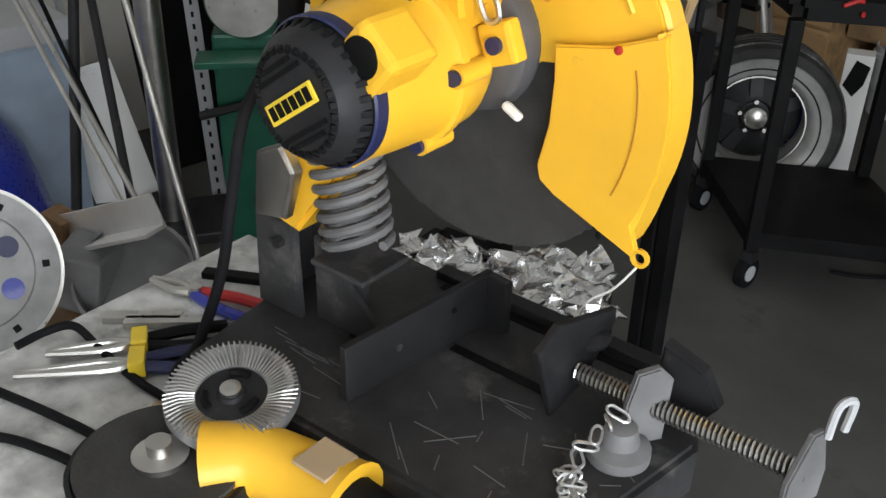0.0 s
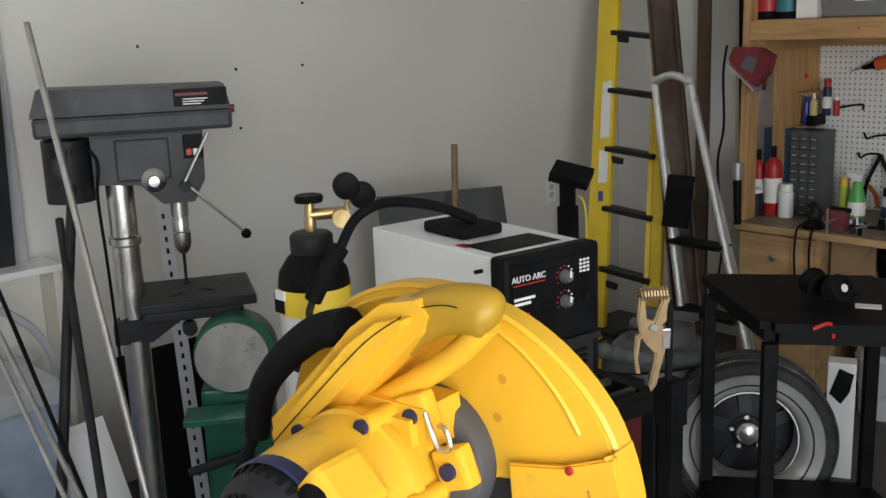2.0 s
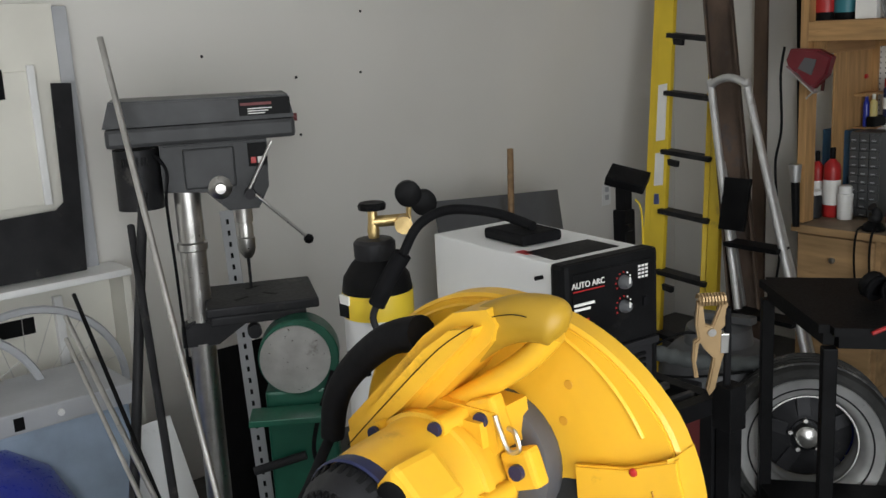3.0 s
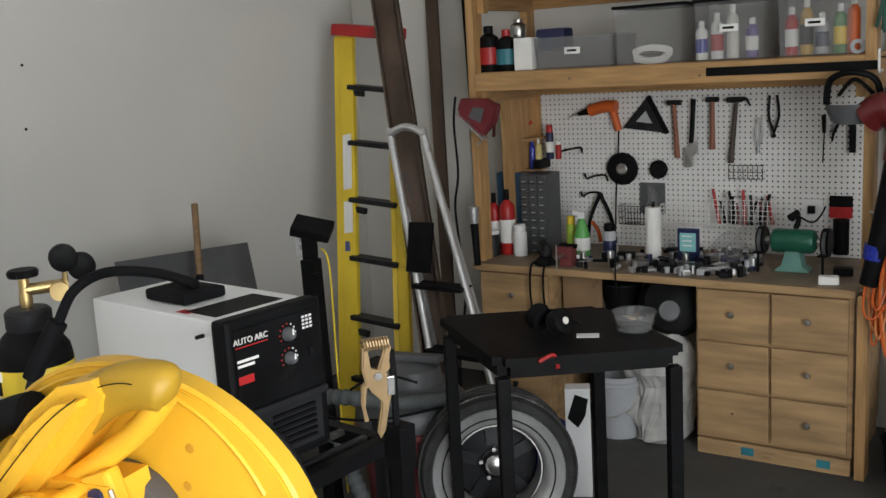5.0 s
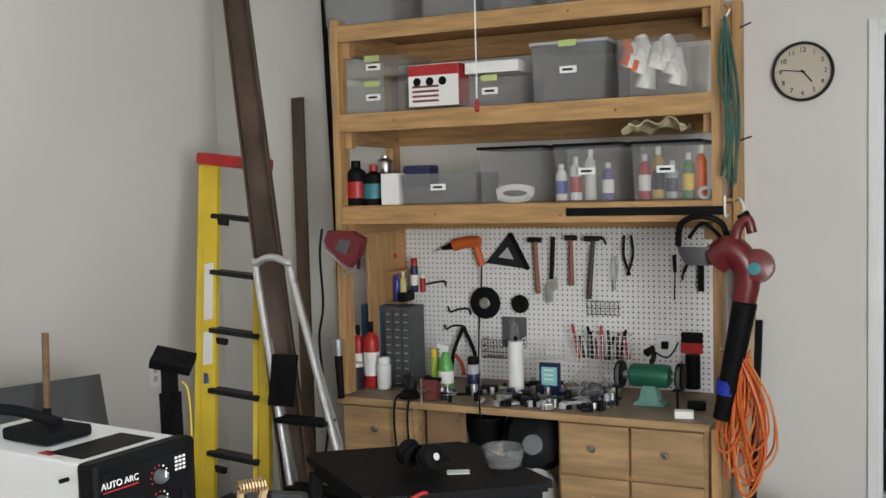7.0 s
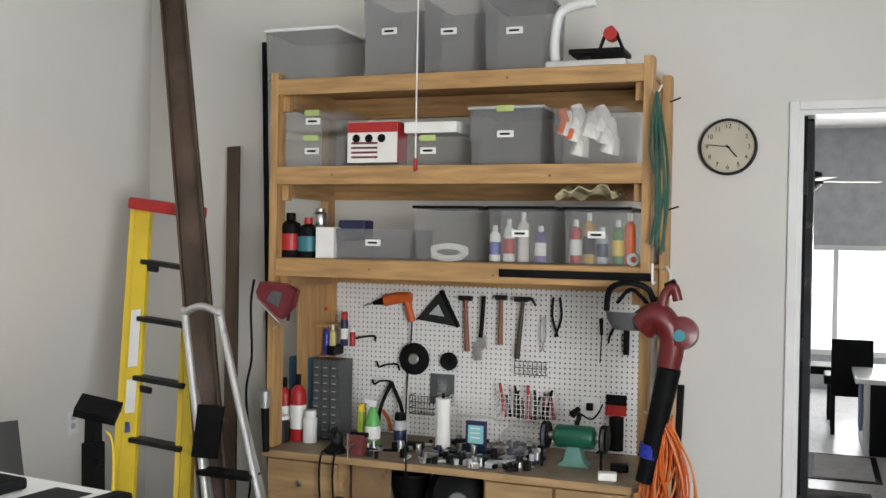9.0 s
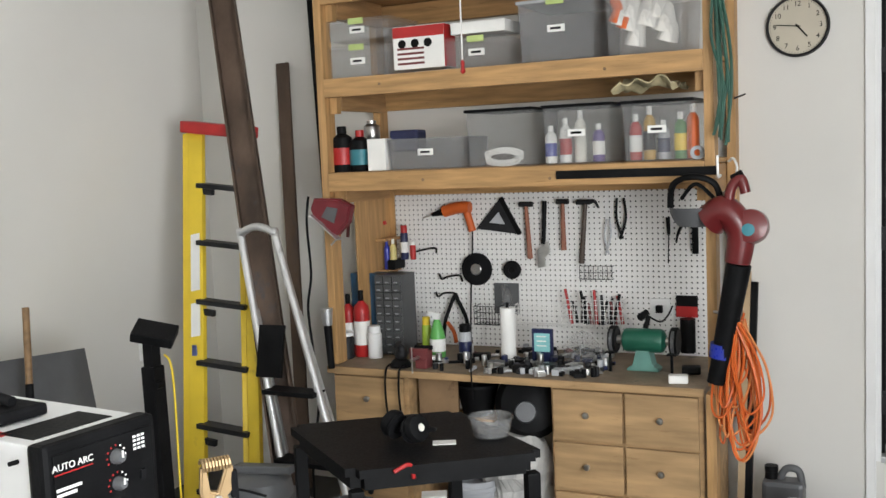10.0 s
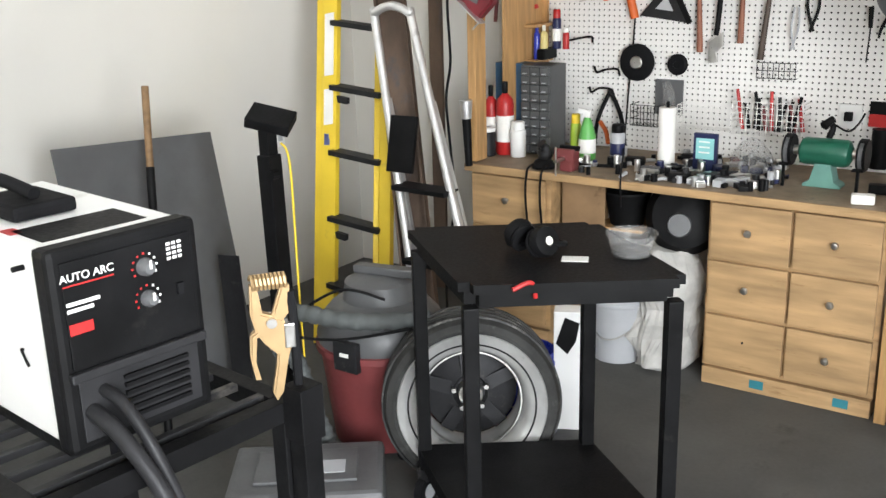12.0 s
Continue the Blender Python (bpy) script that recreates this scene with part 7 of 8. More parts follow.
for i, (c, r) in enumerate((((0.309, -0.070, 1.198), 0.082), ((0.497, -0.065, 1.196), 0.046))):
    t = hung("grinding_disc", "black round disc hung on the pegboard", "disc")
    part("disc", lathe([(r * 0.2, 0), (r, 0), (r, 0.008), (r * 0.75, 0.016), (r * 0.2, 0.014)], 36, Matrix.Translation(c) @ pose(0, 0, 0, 90, 0, 0), True), RUBBER, t, "", True)
    part("hub", lathe([(r * 0.19, 0), (r * 0.36, 0.016), (r * 0.3, 0.02), (0, 0.02)], 20, Matrix.Translation(c) @ pose(0, 0, 0, 90, 0, 0)), STEEL if i == 0 else BLACK, t, "", True)


def wire_basket(p0, p1, d, m, label, nx=9, nz=4):
    t = hung("wire_basket", label, "basket", "baskets on the pegboard")
    x0, _, z0 = p0
    x1, _, z1 = p1
    yb, yf = -0.045, -0.045 - d
    for z in [z0 + (z1 - z0) * k / nz for k in range(nz + 1)]:
        part("wire", tube([(x0, yb, z), (x0, yf, z), (x1, yf, z), (x1, yb, z)], 0.0016, 5, False), m, t)
    for k in range(nx + 1):
        x = x0 + (x1 - x0) * k / nx
        part("upright_wire", tube([(x, yf, z1), (x, yf, z0), (x, yb, z0)], 0.0016, 5, False), m, t)


wire_basket((0.311, -0.100, 0.927), (0.441, -0.100, 1.019), 0.09, BLACK, "black wire basket on the pegboard", 8, 3)
wire_basket((0.531, -0.100, 0.931), (0.767, -0.100, 1.033), 0.09, PAPER, "white wire basket on the pegboard", 14, 5)
wire_basket((0.772, -0.100, 0.922), (1.066, -0.100, 1.064), 0.09, PAPER, "white wire basket full of small tools", 14, 6)
wire_basket((0.846, -0.060, 1.156), (1.005, -0.060, 1.220), 0.03, BLACK, "small black wire rack on the pegboard", 7, 2)
rk = random.Random(8)
for k in range(13):
    q = Vector((0.792, -0.090, 0.944)) + Vector((0.02 + 0.02 * k, rk.uniform(-0.03, 0.02), 0))
    hgt = rk.uniform(0.10, 0.17)
    m = (RED, BLACK, DGREY, BLACK, BLACK, DRED)[k % 6]
    tagged(link("small_hand_tool", cyl(q, q + Vector((rk.uniform(-0.04, 0.04), 0, hgt)), 0.009, 0.007, n=10), m, smooth=True), "small hand tool standing in the wire basket", "tool", "tools in the basket")
t = hung("door_mount", "clear plastic dispenser on a grey plate", "dispenser")
part("plate", box((0.390, -0.050, 0.972)[0], (0.521, -0.050, 0.979)[0], -0.052, -0.0445, (0.390, -0.050, 0.972)[2], (0.390, -0.050, 1.127)[2], 0.002), GREY, t)
part("bag", tube([(0.444, -0.070, 1.115), (0.469, -0.080, 1.066), (0.463, -0.080, 0.981)], lambda f: 0.02 + 0.015 * f, 10), CLEAR, t, "", True)
ol2 = thing("bench_outlet", "white outlet box on the pegboard", "outlet")
part("plate", box((1.183, -0.050, 0.973)[0], (1.273, -0.050, 0.978)[0], -0.058, -0.0445, (1.183, -0.050, 0.968)[2], (1.183, -0.050, 1.068)[2], 0.004), WHITE, ol2)
part("plug", box((1.210, -0.060, 1.017)[0], (1.240, -0.060, 1.018)[0], -0.085, -0.0585, (1.210, -0.060, 1.003)[2], (1.210, -0.060, 1.038)[2], 0.003), BLACK, ol2)
pk = thing("tool_pack", "red and black carded tool hung on the board", "tool pack")
a, b = (1.301, -0.100, 0.809), (1.400, -0.100, 1.085)
part("card", box(a[0], b[0], -0.062, -0.055, a[2] + 0.2, b[2], 0.002), BLACK, pk)
part("red_band", box(a[0], b[0], -0.064, -0.0622, b[2] - 0.10, b[2] - 0.05), RED, pk)
part("tool", cyl((a[0] + 0.06, -0.10, a[2] + 0.02), (a[0] + 0.06, -0.10, b[2] - 0.1), 0.035, n=16), BLACK, pk, "", True)

# ---- on the workbench ----
ZB = 0.7975


def bench_grinder():
    c = (1.223, -0.360, 0.878)
    t = thing("bench_grinder", "dark green bench grinder on a pale green foot", "bench grinder", Matrix.Translation((c[0], -0.34, ZB)) @ Matrix.Scale(0.82, 4))
    part("foot", extrude([(-0.085, 0), (0.085, 0), (0.085, 0.012), (0.055, 0.03), (0.035, 0.11), (-0.035, 0.11), (-0.055, 0.03), (-0.085, 0.012)], 0.10, Matrix.Translation((0, -0.08, 0.0005)), 0.004), LGREEN, t, "pale green cast foot")
    part("motor", lathe([(0.03, -0.12), (0.058, -0.105), (0.064, -0.09), (0.064, 0.09), (0.058, 0.105), (0.03, 0.12)], 28, Matrix.Translation((0, -0.03, 0.16)) @ pose(0, 0, 0, 0, 90, 0)), GREEN, t, "", True)
    for s in (-1, 1):
        part("shaft", cyl((s * 0.11, -0.03, 0.16), (s * 0.15, -0.03, 0.16), 0.022, n=16), STEEL, t, "", True)
        w = part("wheel_guard", lathe([(0.07, -0.02), (0.075, -0.015), (0.075, 0.015), (0.07, 0.02)], 30, Matrix.Translation((s * 0.165, -0.03, 0.16)) @ pose(0, 0, 0, 0, 90, 0)), BLACK, t, "", True)
        part("wheel", cyl((s * 0.157, -0.045, 0.16), (s * 0.173, -0.045, 0.16), 0.068, n=26), GREY, w)
        part("tool_rest", box(s * 0.165 - 0.025, s * 0.165 + 0.025, -0.13, -0.09, 0.10, 0.108, 0.001), BLACK, t)
        part("rest_arm", box(s * 0.165 - 0.006, s * 0.165 + 0.006, -0.12, -0.105, 0.0005, 0.0995), BLACK, t)
    part("lamp_stem", tube([(0.0, 0.0, 0.22), (0.01, 0.02, 0.27), (-0.01, 0.0, 0.30)], 0.014, 10), BLACK, t, "", True)
    part("lamp_head", cyl((-0.02, -0.03, 0.28), (0.01, 0.01, 0.31), 0.022, 0.015, n=14), BLACK, t, "", True)
    part("cord", tube([(0.02, 0.02, 0.28), (0.06, 0.1, 0.24), (0.08, 0.2, 0.26), (0.09, 0.27, 0.3)], 0.005, 7), BLACK, t)


bench_grinder()
p = (0.572, -0.340, 0.769)
pt = thing("paper_towel_roll", "white paper towel roll standing on the bench", "paper roll", Matrix.Translation((p[0], -0.34, ZB)))
part("paper", lathe([(0.014, 0), (0.036, 0.001), (0.036, 0.255), (0.014, 0.256)], 28, None, True), PAPER, pt, "", True)
part("spindle", cyl((0, 0, 0.0), (0, 0, 0.28), 0.008, n=10), BLACK, pt)
bb = thing("blister_pack", "blue and teal printed pack standing on the bench", "pack")
a, b = (0.685, -0.330, 0.788), (0.786, -0.330, 0.954)
part("card", box(a[0], b[0], -0.33, -0.31, ZB, b[2], 0.003), NAVY, bb)
part("picture", box(a[0] + 0.012, b[0] - 0.012, -0.3318, -0.3302, ZB + 0.05, b[2] - 0.02), mat("pale_teal_print", (0.25, 0.55, 0.55), 0.5), bb)
for k in range(3):
    part("print_bar", box(a[0] + 0.025, b[0] - 0.03, -0.3328, -0.3319, ZB + 0.075 + 0.022 * k, ZB + 0.081 + 0.022 * k), PAPER, bb)
can(((0.090, -0.300, 0.824)[0], -0.30, ZB), ((0.136, -0.300, 0.827)[0], -0.30, (0.091, -0.300, 0.984)[2]), mat("lime_can", (0.35, 0.5, 0.05), 0.4), "lime green spray can with a yellow cap", YLAD)
sb = thing("trigger_bottle", "green and white trigger spray bottle", "spray bottle", Matrix.Translation(((0.198, -0.340, 0.797)[0], -0.33, ZB)))
part("body", lathe([(0.036, 0), (0.038, 0.005), (0.038, 0.10), (0.026, 0.15), (0.013, 0.185)], 24), mat("fresh_green_plastic", (0.12, 0.42, 0.10), 0.4), sb, "", True)
part("label_band", lathe([(0.0388, 0.03), (0.0392, 0.032), (0.0392, 0.09), (0.0388, 0.092)], 24, None, True), PAPER, sb, "", True)
part("trigger_head", extrude([(-0.015, 0.185), (0.015, 0.185), (0.02, 0.215), (-0.045, 0.225), (-0.045, 0.205), (-0.02, 0.2), (-0.03, 0.17), (-0.024, 0.17)], 0.022, Matrix.Translation((0, -0.011, 0)), 0.003), WHITE, sb)
can(((0.312, -0.360, 0.809)[0], -0.36, ZB), ((0.375, -0.360, 0.813)[0], -0.36, (0.313, -0.360, 0.964)[2]), LGREY, "grey and white spray can with a black cap", BLACK, NAVY)
vs = thing("bench_vise", "small dark red bench vise", "vise", Matrix.Translation(((0.241, -0.600, 0.809)[0], -0.58, ZB)))
part("body", box(-0.03, 0.03, -0.03, 0.04, 0.0005, 0.085, 0.008), DRED, vs)
part("jaw", box(-0.045, 0.045, -0.05, -0.031, 0.05, 0.10, 0.004), DRED, vs)
part("jaw", box(-0.045, 0.045, 0.0, 0.016, 0.0855, 0.105, 0.003), BLACK, vs)
part("screw", cyl((0, -0.12, 0.06), (0, -0.05, 0.06), 0.008, n=10), STEEL, vs)
part("bar_handle", cyl((0.0, -0.115, 0.0), (0.0, -0.115, 0.12), 0.004, n=8), STEEL, vs)
dk = thing("desk_lamp", "black lamp base with cords on the bench", "lamp", Matrix.Translation(((0.120, -0.580, 0.809)[0], -0.58, ZB)))
part("base", lathe([(0.05, 0.0005), (0.052, 0.01), (0.04, 0.03), (0.018, 0.045)], 24), BLACK, dk, "", True)
part("head", tube([(0, 0, 0.04), (0.01, 0, 0.08), (0.0, -0.02, 0.11)], lambda f: 0.024 + 0.008 * math.sin(f * 6), 10), DGREY, dk, "", True)
for s in (-0.03, 0.04):
    part("cord", tube([(s, -0.04, 0.02), (s, -0.09, 0.0), (s - 0.005, -0.095, -0.12), (s + 0.01, -0.09, -0.30)], 0.005, 6), BLACK, dk)
# saw-horse shaped holder and tape
hc = thing("hand_clamp", "black spring clamp with an orange strap leaning on the board", "clamp")
part("arm", tube([(0.185, -0.080, 1.067), (0.136, -0.100, 0.937), (0.169, -0.200, 0.840)], 0.010, 8), BLACK, hc, "", True)
part("arm", tube([(0.185, -0.080, 1.067), (0.249, -0.100, 0.958), (0.317, -0.200, 0.850)], 0.010, 8), BLACK, hc, "", True)
part("strap", tube([(0.172, -0.150, 0.932), (0.225, -0.200, 0.901), (0.260, -0.250, 0.860)], 0.010, 8), ORANGE, hc, "", True)
tagged(link("clear_cover", lathe([(0.10, 0), (0.101, 0.002), (0.08, 0.08), (0.04, 0.13), (0.0, 0.15)], 26, Matrix.Translation(((0.914, -0.300, 0.786)[0], -0.28, ZB))), CLEAR, smooth=True), "clear plastic dome cover on the bench", "cover")
# small clutter
rs = random.Random(21)
KINDS = (("socket", "bright steel socket lying on the bench"), ("drill_bit_case", "small dark case on the bench"), ("bolt", "loose steel bolt on the bench"), ("tape_measure", "small dark tape measure on the bench"), ("battery", "small battery pack on the bench"))
for k in range(180):
    x = rs.uniform(0.18, 1.02) if k < 25 or k % 4 == 0 else rs.uniform(0.55, 1.06)
    y = rs.uniform(-0.62, -0.38) if k % 3 else rs.uniform(-0.38, -0.12)
    kind, lab = KINDS[k % 5]
    s = rs.uniform(0.010, 0.022)
    if kind in ("socket", "battery"):
        bm = cyl((0, 0, 0), (0, 0, s * rs.uniform(1.2, 2.8)), s * 0.7, n=12)
    elif kind == "bolt":
        bm = cyl((-s * 1.6, 0, s * 0.4), (s * 1.6, 0, s * 0.4), s * 0.35, n=8)
        add_cyl(bm, (s * 1.6, 0, s * 0.5), (s * 2.0, 0, s * 0.5), s * 0.5, n=6)
    else:
        bm = box(-s * 1.6, s * 1.6, -s, s, 0, s * rs.uniform(0.9, 1.8), s * 0.2)
    m = rs.choice((STEEL, BLACK, DGREY, ALU, NAVY, BLACK, LGREY, DRED if k % 9 == 0 else STEEL))
    o = tagged(link(kind, bm, m), lab, kind.replace("_", " "), "small clutter on the bench")
    o.matrix_basis = pose(x, y, ZB + 0.0005, 0, 0, rs.uniform(0, 180))
for spot, m, lab in (((0.571, -0.500, 0.839), GREY, "grey metal tin lying on the bench"), ((0.714, -0.550, 0.820), BLACK, "black round puck on the bench"), ((0.438, -0.350, 0.842), BLACK, "black coil on the bench"), ((1.434, -0.400, 0.825), BLACK, "black charger on the bench"), ((1.416, -0.580, 0.824), PAPER, "small white box at the bench edge")):
    tagged(link("tin" if m is not PAPER else "small_box", box(-0.04, 0.04, -0.025, 0.025, 0, 0.035, 0.008), m), lab, "tin").matrix_basis = pose(spot[0], spot[1], ZB + 0.0005, 0, 0, 12)

# ---- on the rolling table ----
ZT = 0.9155


def ear_defenders():
    p = (0.900, -2.033, 0.940)
    t = thing("ear_defenders", "black ear defenders lying on the table", "ear defenders", Matrix.Translation((p[0], p[1], ZT)) @ pose(0, 0, 0, 0, 0, -20))
    for s in (-1, 1):
        c = part("cup", lathe([(0.02, 0.0), (0.040, 0.004), (0.044, 0.018), (0.038, 0.034), (0.015, 0.04)], 22, Matrix.Translation((s * 0.036, 0, 0.045)) @ pose(0, 0, 0, 0, s * 70, 0)), BLACK, t, "", True)
        part("cushion", lathe([(0.022, -0.012), (0.040, -0.010), (0.040, 0.0), (0.022, 0.002)], 22, Matrix.Translation((s * 0.036, 0, 0.045)) @ pose(0, 0, 0, 0, s * 70, 0), True), RUBBER, c, "", True)
        part("badge", lathe([(0.012, 0.0405), (0.011, 0.042), (0.0, 0.042)], 14, Matrix.Translation((s * 0.036, 0, 0.045)) @ pose(0, 0, 0, 0, s * 70, 0)), CREAM, c)
    part("headband", tube([(-0.07, 0.0, 0.05), (-0.075, 0.05, 0.04), (-0.03, 0.09, 0.025), (0.03, 0.09, 0.025), (0.07, 0.05, 0.04), (0.07, 0.0, 0.05)], 0.008, 8), BLACK, t, "", True)


ear_defenders()
p = (1.017, -2.005, 0.902)
tagged(link("card", box(-0.035, 0.035, -0.022, 0.022, 0, 0.002), PAPER), "small white card on the table", "card").matrix_basis = pose(p[0], p[1], ZT + 0.0005, 0, 0, 25)
p = (1.124, -1.891, 0.910)
fb = thing("food_tub", "clear plastic food tub, open, with small parts in it", "tub", Matrix.Translation((p[0], p[1], ZT)) @ pose(0, 0, 0, 0, 0, 20))
part("body", lathe([(0.050, 0.0), (0.054, 0.003), (0.066, 0.055), (0.070, 0.058), (0.070, 0.062), (0.063, 0.06), (0.051, 0.005), (0.0, 0.005)], 28), CLEAR, fb, "", True)
part("contents", lathe([(0.048, 0.006), (0.05, 0.018), (0.03, 0.024), (0.0, 0.02)], 18), DGREY, fb, "dark small parts")

# ---- under the bench and on the floor ----
def bucket(x, y, r, h, m, label, name="bucket"):
    t = thing(name, label, "bucket", Matrix.Translation((x, y, 0)), "buckets under the bench")
    part("pail", lathe([(r * 0.86, 0), (r * 0.88, 0.01), (r, h), (r * 0.97, h), (r * 0.84, 0.02), (0, 0.02)], 30), m, t, "", True)
    part("rim", lathe([(r, h - 0.05), (r + 0.008, h - 0.045), (r + 0.008, h - 0.03), (r, h - 0.025)], 30, None, True), m, t, "", True)
    part("bail", tube([(-r, 0, h - 0.03), (-r * 0.8, -r * 0.6, h - 0.14), (0, -r * 0.98, h - 0.19), (r * 0.8, -r * 0.6, h - 0.14), (r, 0, h - 0.03)], 0.003, 6), STEEL, t)


bucket(0.47, -0.55, 0.12, 0.30, LGREY, "pale grey plastic pail on the floor")
bucket(0.46, -1.32, 0.11, 0.30, BLUE, "dark blue pail behind the wheel")
bm = lathe([(0.13, 0), (0.15, 0.03), (0.15, 0.08), (0.14, 0.14), (0.15, 0.20), (0.14, 0.26), (0.15, 0.34), (0.14, 0.40), (0.13, 0.46), (0.09, 0.51)], 60)
for v in bm.verts:
    v.co += Vector((1, 1, 0.4)) * (0.04 * noise.noise(v.co * 11) + 0.02 * noise.noise(v.co * 34))
bm.transform(Matrix.Translation((0.66, -0.50, 0)))
tagged(link("rag_sack", bm, mat("grey_white_sacking", (0.42, 0.41, 0.39), 0.8, 0, 0.2, 14, 0.3), smooth=False), "white crumpled sack of rags under the bench", "sack")
bl = thing("black_case", "black moulded machine case under the bench", "case")
part("shell", lathe([(0.02, 0), (0.14, 0.01), (0.16, 0.06), (0.13, 0.12), (0.05, 0.14)], 28, Matrix.Translation((0.70, -0.42, 0.62)) @ pose(0, 0, 0, 75, 0, 20)), BLACK, bl, "", True)
part("dial", lathe([(0.05, 0.0), (0.045, 0.015), (0.0, 0.016)], 20, Matrix.Translation((0.73, -0.56, 0.62)) @ pose(0, 0, 0, 75, 0, 20)), GREY, bl, "", True)
part("back_shell", box(0.60, 0.86, -0.40, -0.10, 0.50, 0.70, 0.03), BLACK, bl)
part("strap", tube([(0.60, -0.42, 0.60), (0.56, -0.46, 0.50), (0.60, -0.50, 0.40), (0.55, -0.46, 0.25)], 0.014, 8), BLACK, bl, "", True)
bk2 = thing("small_pail", "black pail hung in the knee space", "bucket", Matrix.Translation((0.43, -0.40, 0.55)))
part("pail", lathe([(0.07, 0), (0.10, 0.14), (0.105, 0.14), (0.102, 0.15), (0.065, 0.01)], 26), BLACK, bk2, "", True)
part("bracket", box(-0.11, 0.11, -0.09, 0.396, -0.014, -0.001, 0.003), PINE_X, bk2, "narrow board under the pail")
tc = thing("tool_case", "grey moulded plastic tool case on the floor", "tool case", Matrix.Translation((0.20, -2.22, 0)) @ pose(0, 0, 0, 0, 0, 38))
part("lower_shell", box(-0.24, 0.24, -0.17, 0.17, 0.0, 0.085, 0.02), GREY, tc)
part("upper_shell", box(-0.24, 0.24, -0.17, 0.17, 0.0855, 0.16, 0.02), GREY, tc)
part("lid_panel", box(-0.16, 0.16, -0.10, 0.10, 0.1605, 0.172, 0.006), GREY, tc)
for s in (-1, 1):
    part("latch", box(s * 0.14 - 0.03, s * 0.14 + 0.03, -0.185, -0.171, 0.05, 0.12, 0.004), DGREY, tc)
part("handle", tube([(-0.07, -0.17, 0.085), (-0.06, -0.21, 0.085), (0.06, -0.21, 0.085), (0.07, -0.17, 0.085)], 0.012, 10), DGREY, tc, "", True)
part("label_plate", box(0.02, 0.12, -0.06, 0.02, 0.1725, 0.174), LGREY, tc)
tagged(link("floor_cable", tube([(1.05, -1.62, 0.006), (1.18, -1.70, 0.006), (1.10, -1.82, 0.008), (1.00, -1.75, 0.01), (1.10, -1.66, 0.012), (1.22, -1.78, 0.006), (1.12, -1.95, 0.006), (1.02, -2.02, 0.006)], 0.006, 7), RUBBER), "black cable coiled on the floor", "cable")
rh = thing("tripod_jack", "white and black boxed part behind the wheel", "box", Matrix.Translation((0.60, -1.25, 0.0)) @ pose(0, 0, 0, 0, 0, 25))
part("carton", box(-0.05, 0.05, -0.04, 0.04, 0.0, 0.46, 0.004), WHITE, rh)
part("dark_print", extrude([(-0.042, 0.34), (-0.01, 0.44), (0.042, 0.42), (0.03, 0.35), (0.0, 0.30)], 0.002, Matrix.Translation((0, -0.043, 0))), BLACK, rh)

# ---- on the right-hand post and wall ----
gh = thing("garden_hose", "dark green cord bundle hanging from the shelf post", "hose")
for k in range(7):
    a0 = (1.606, -0.640, 2.441)
    x = a0[0] - 0.012 + 0.006 * k
    rz = random.Random(k)
    part("strand", tube([(a0[0], -0.66, a0[2]), (x + rz.uniform(-0.02, 0.03), -0.66 - 0.01 * (k % 3), 2.2), (x + rz.uniform(-0.01, 0.04), -0.67, 2.0), (x + rz.uniform(-0.02, 0.03), -0.66, 1.83 - 0.01 * k)], 0.0065, 7), HOSEGREEN, gh, "", True)
part("hook", tube([(1.585, -0.620, 2.441), (1.614, -0.660, 2.442), (1.627, -0.660, 2.468)], 0.004, 7), PAPER, gh)
bl = thing("leaf_blower", "dark red electric blower with a black tube hung up", "leaf blower")
MR = mat("dark_red_gloss_plastic", (0.12, 0.012, 0.013), 0.35, 0, 0.15, 6, 0.05, 90, None, 0, 0.2)
part("body", tube([(1.584, -0.720, 1.482), (1.643, -0.740, 1.518), (1.698, -0.740, 1.441), (1.685, -0.740, 1.319)], lambda f: 0.066 - 0.018 * f, 16), MR, bl, "dark red motor housing", True)
part("fan_housing", lathe([(0.03, -0.05), (0.062, -0.04), (0.068, 0.0), (0.062, 0.04), (0.03, 0.05)], 26, Matrix.Translation((1.737, -0.740, 1.458)) @ pose(0, 0, 0, 80, 20, 0)), MR, bl, "", True)
part("vent", lathe([(0.022, 0.04), (0.024, 0.054), (0.0, 0.056)], 20, Matrix.Translation((1.730, -0.740, 1.442)) @ pose(0, 0, 0, 80, 20, 0)), TEAL, bl)
part("handle", tube([(1.655, -0.750, 1.536), (1.668, -0.750, 1.607), (1.702, -0.750, 1.641), (1.720, -0.750, 1.586)], 0.020, 12), MR, bl, "", True)
part("trigger", tube([(1.668, -0.750, 1.643), (1.709, -0.750, 1.665)], 0.012, 8, False), BLACK, bl)
part("tube", cyl((1.690, -0.740, 1.314), (1.609, -0.720, 0.907), 0.048, 0.038, n=20), BLACK, bl, "black blower tube", True)
part("band", cyl((1.620, -0.720, 0.998), (1.611, -0.720, 0.943), 0.0455, 0.0435, n=20), BLUE, bl, "blue band", True)
part("nozzle", cyl((1.609, -0.720, 0.911), (1.591, -0.720, 0.841), 0.037, 0.034, n=18), BLACK, bl, "", True)
part("hanger", tube([(1.635, -0.600, 1.706), (1.662, -0.660, 1.717), (1.682, -0.700, 1.684), (1.681, -0.750, 1.641)], 0.005, 7), PAPER, bl)
fs = thing("face_shield", "grey face shield with a black headband on a hook", "face shield")
c = Vector((1.517, -0.700, 1.532))
bm = bmesh.new()
rows = []
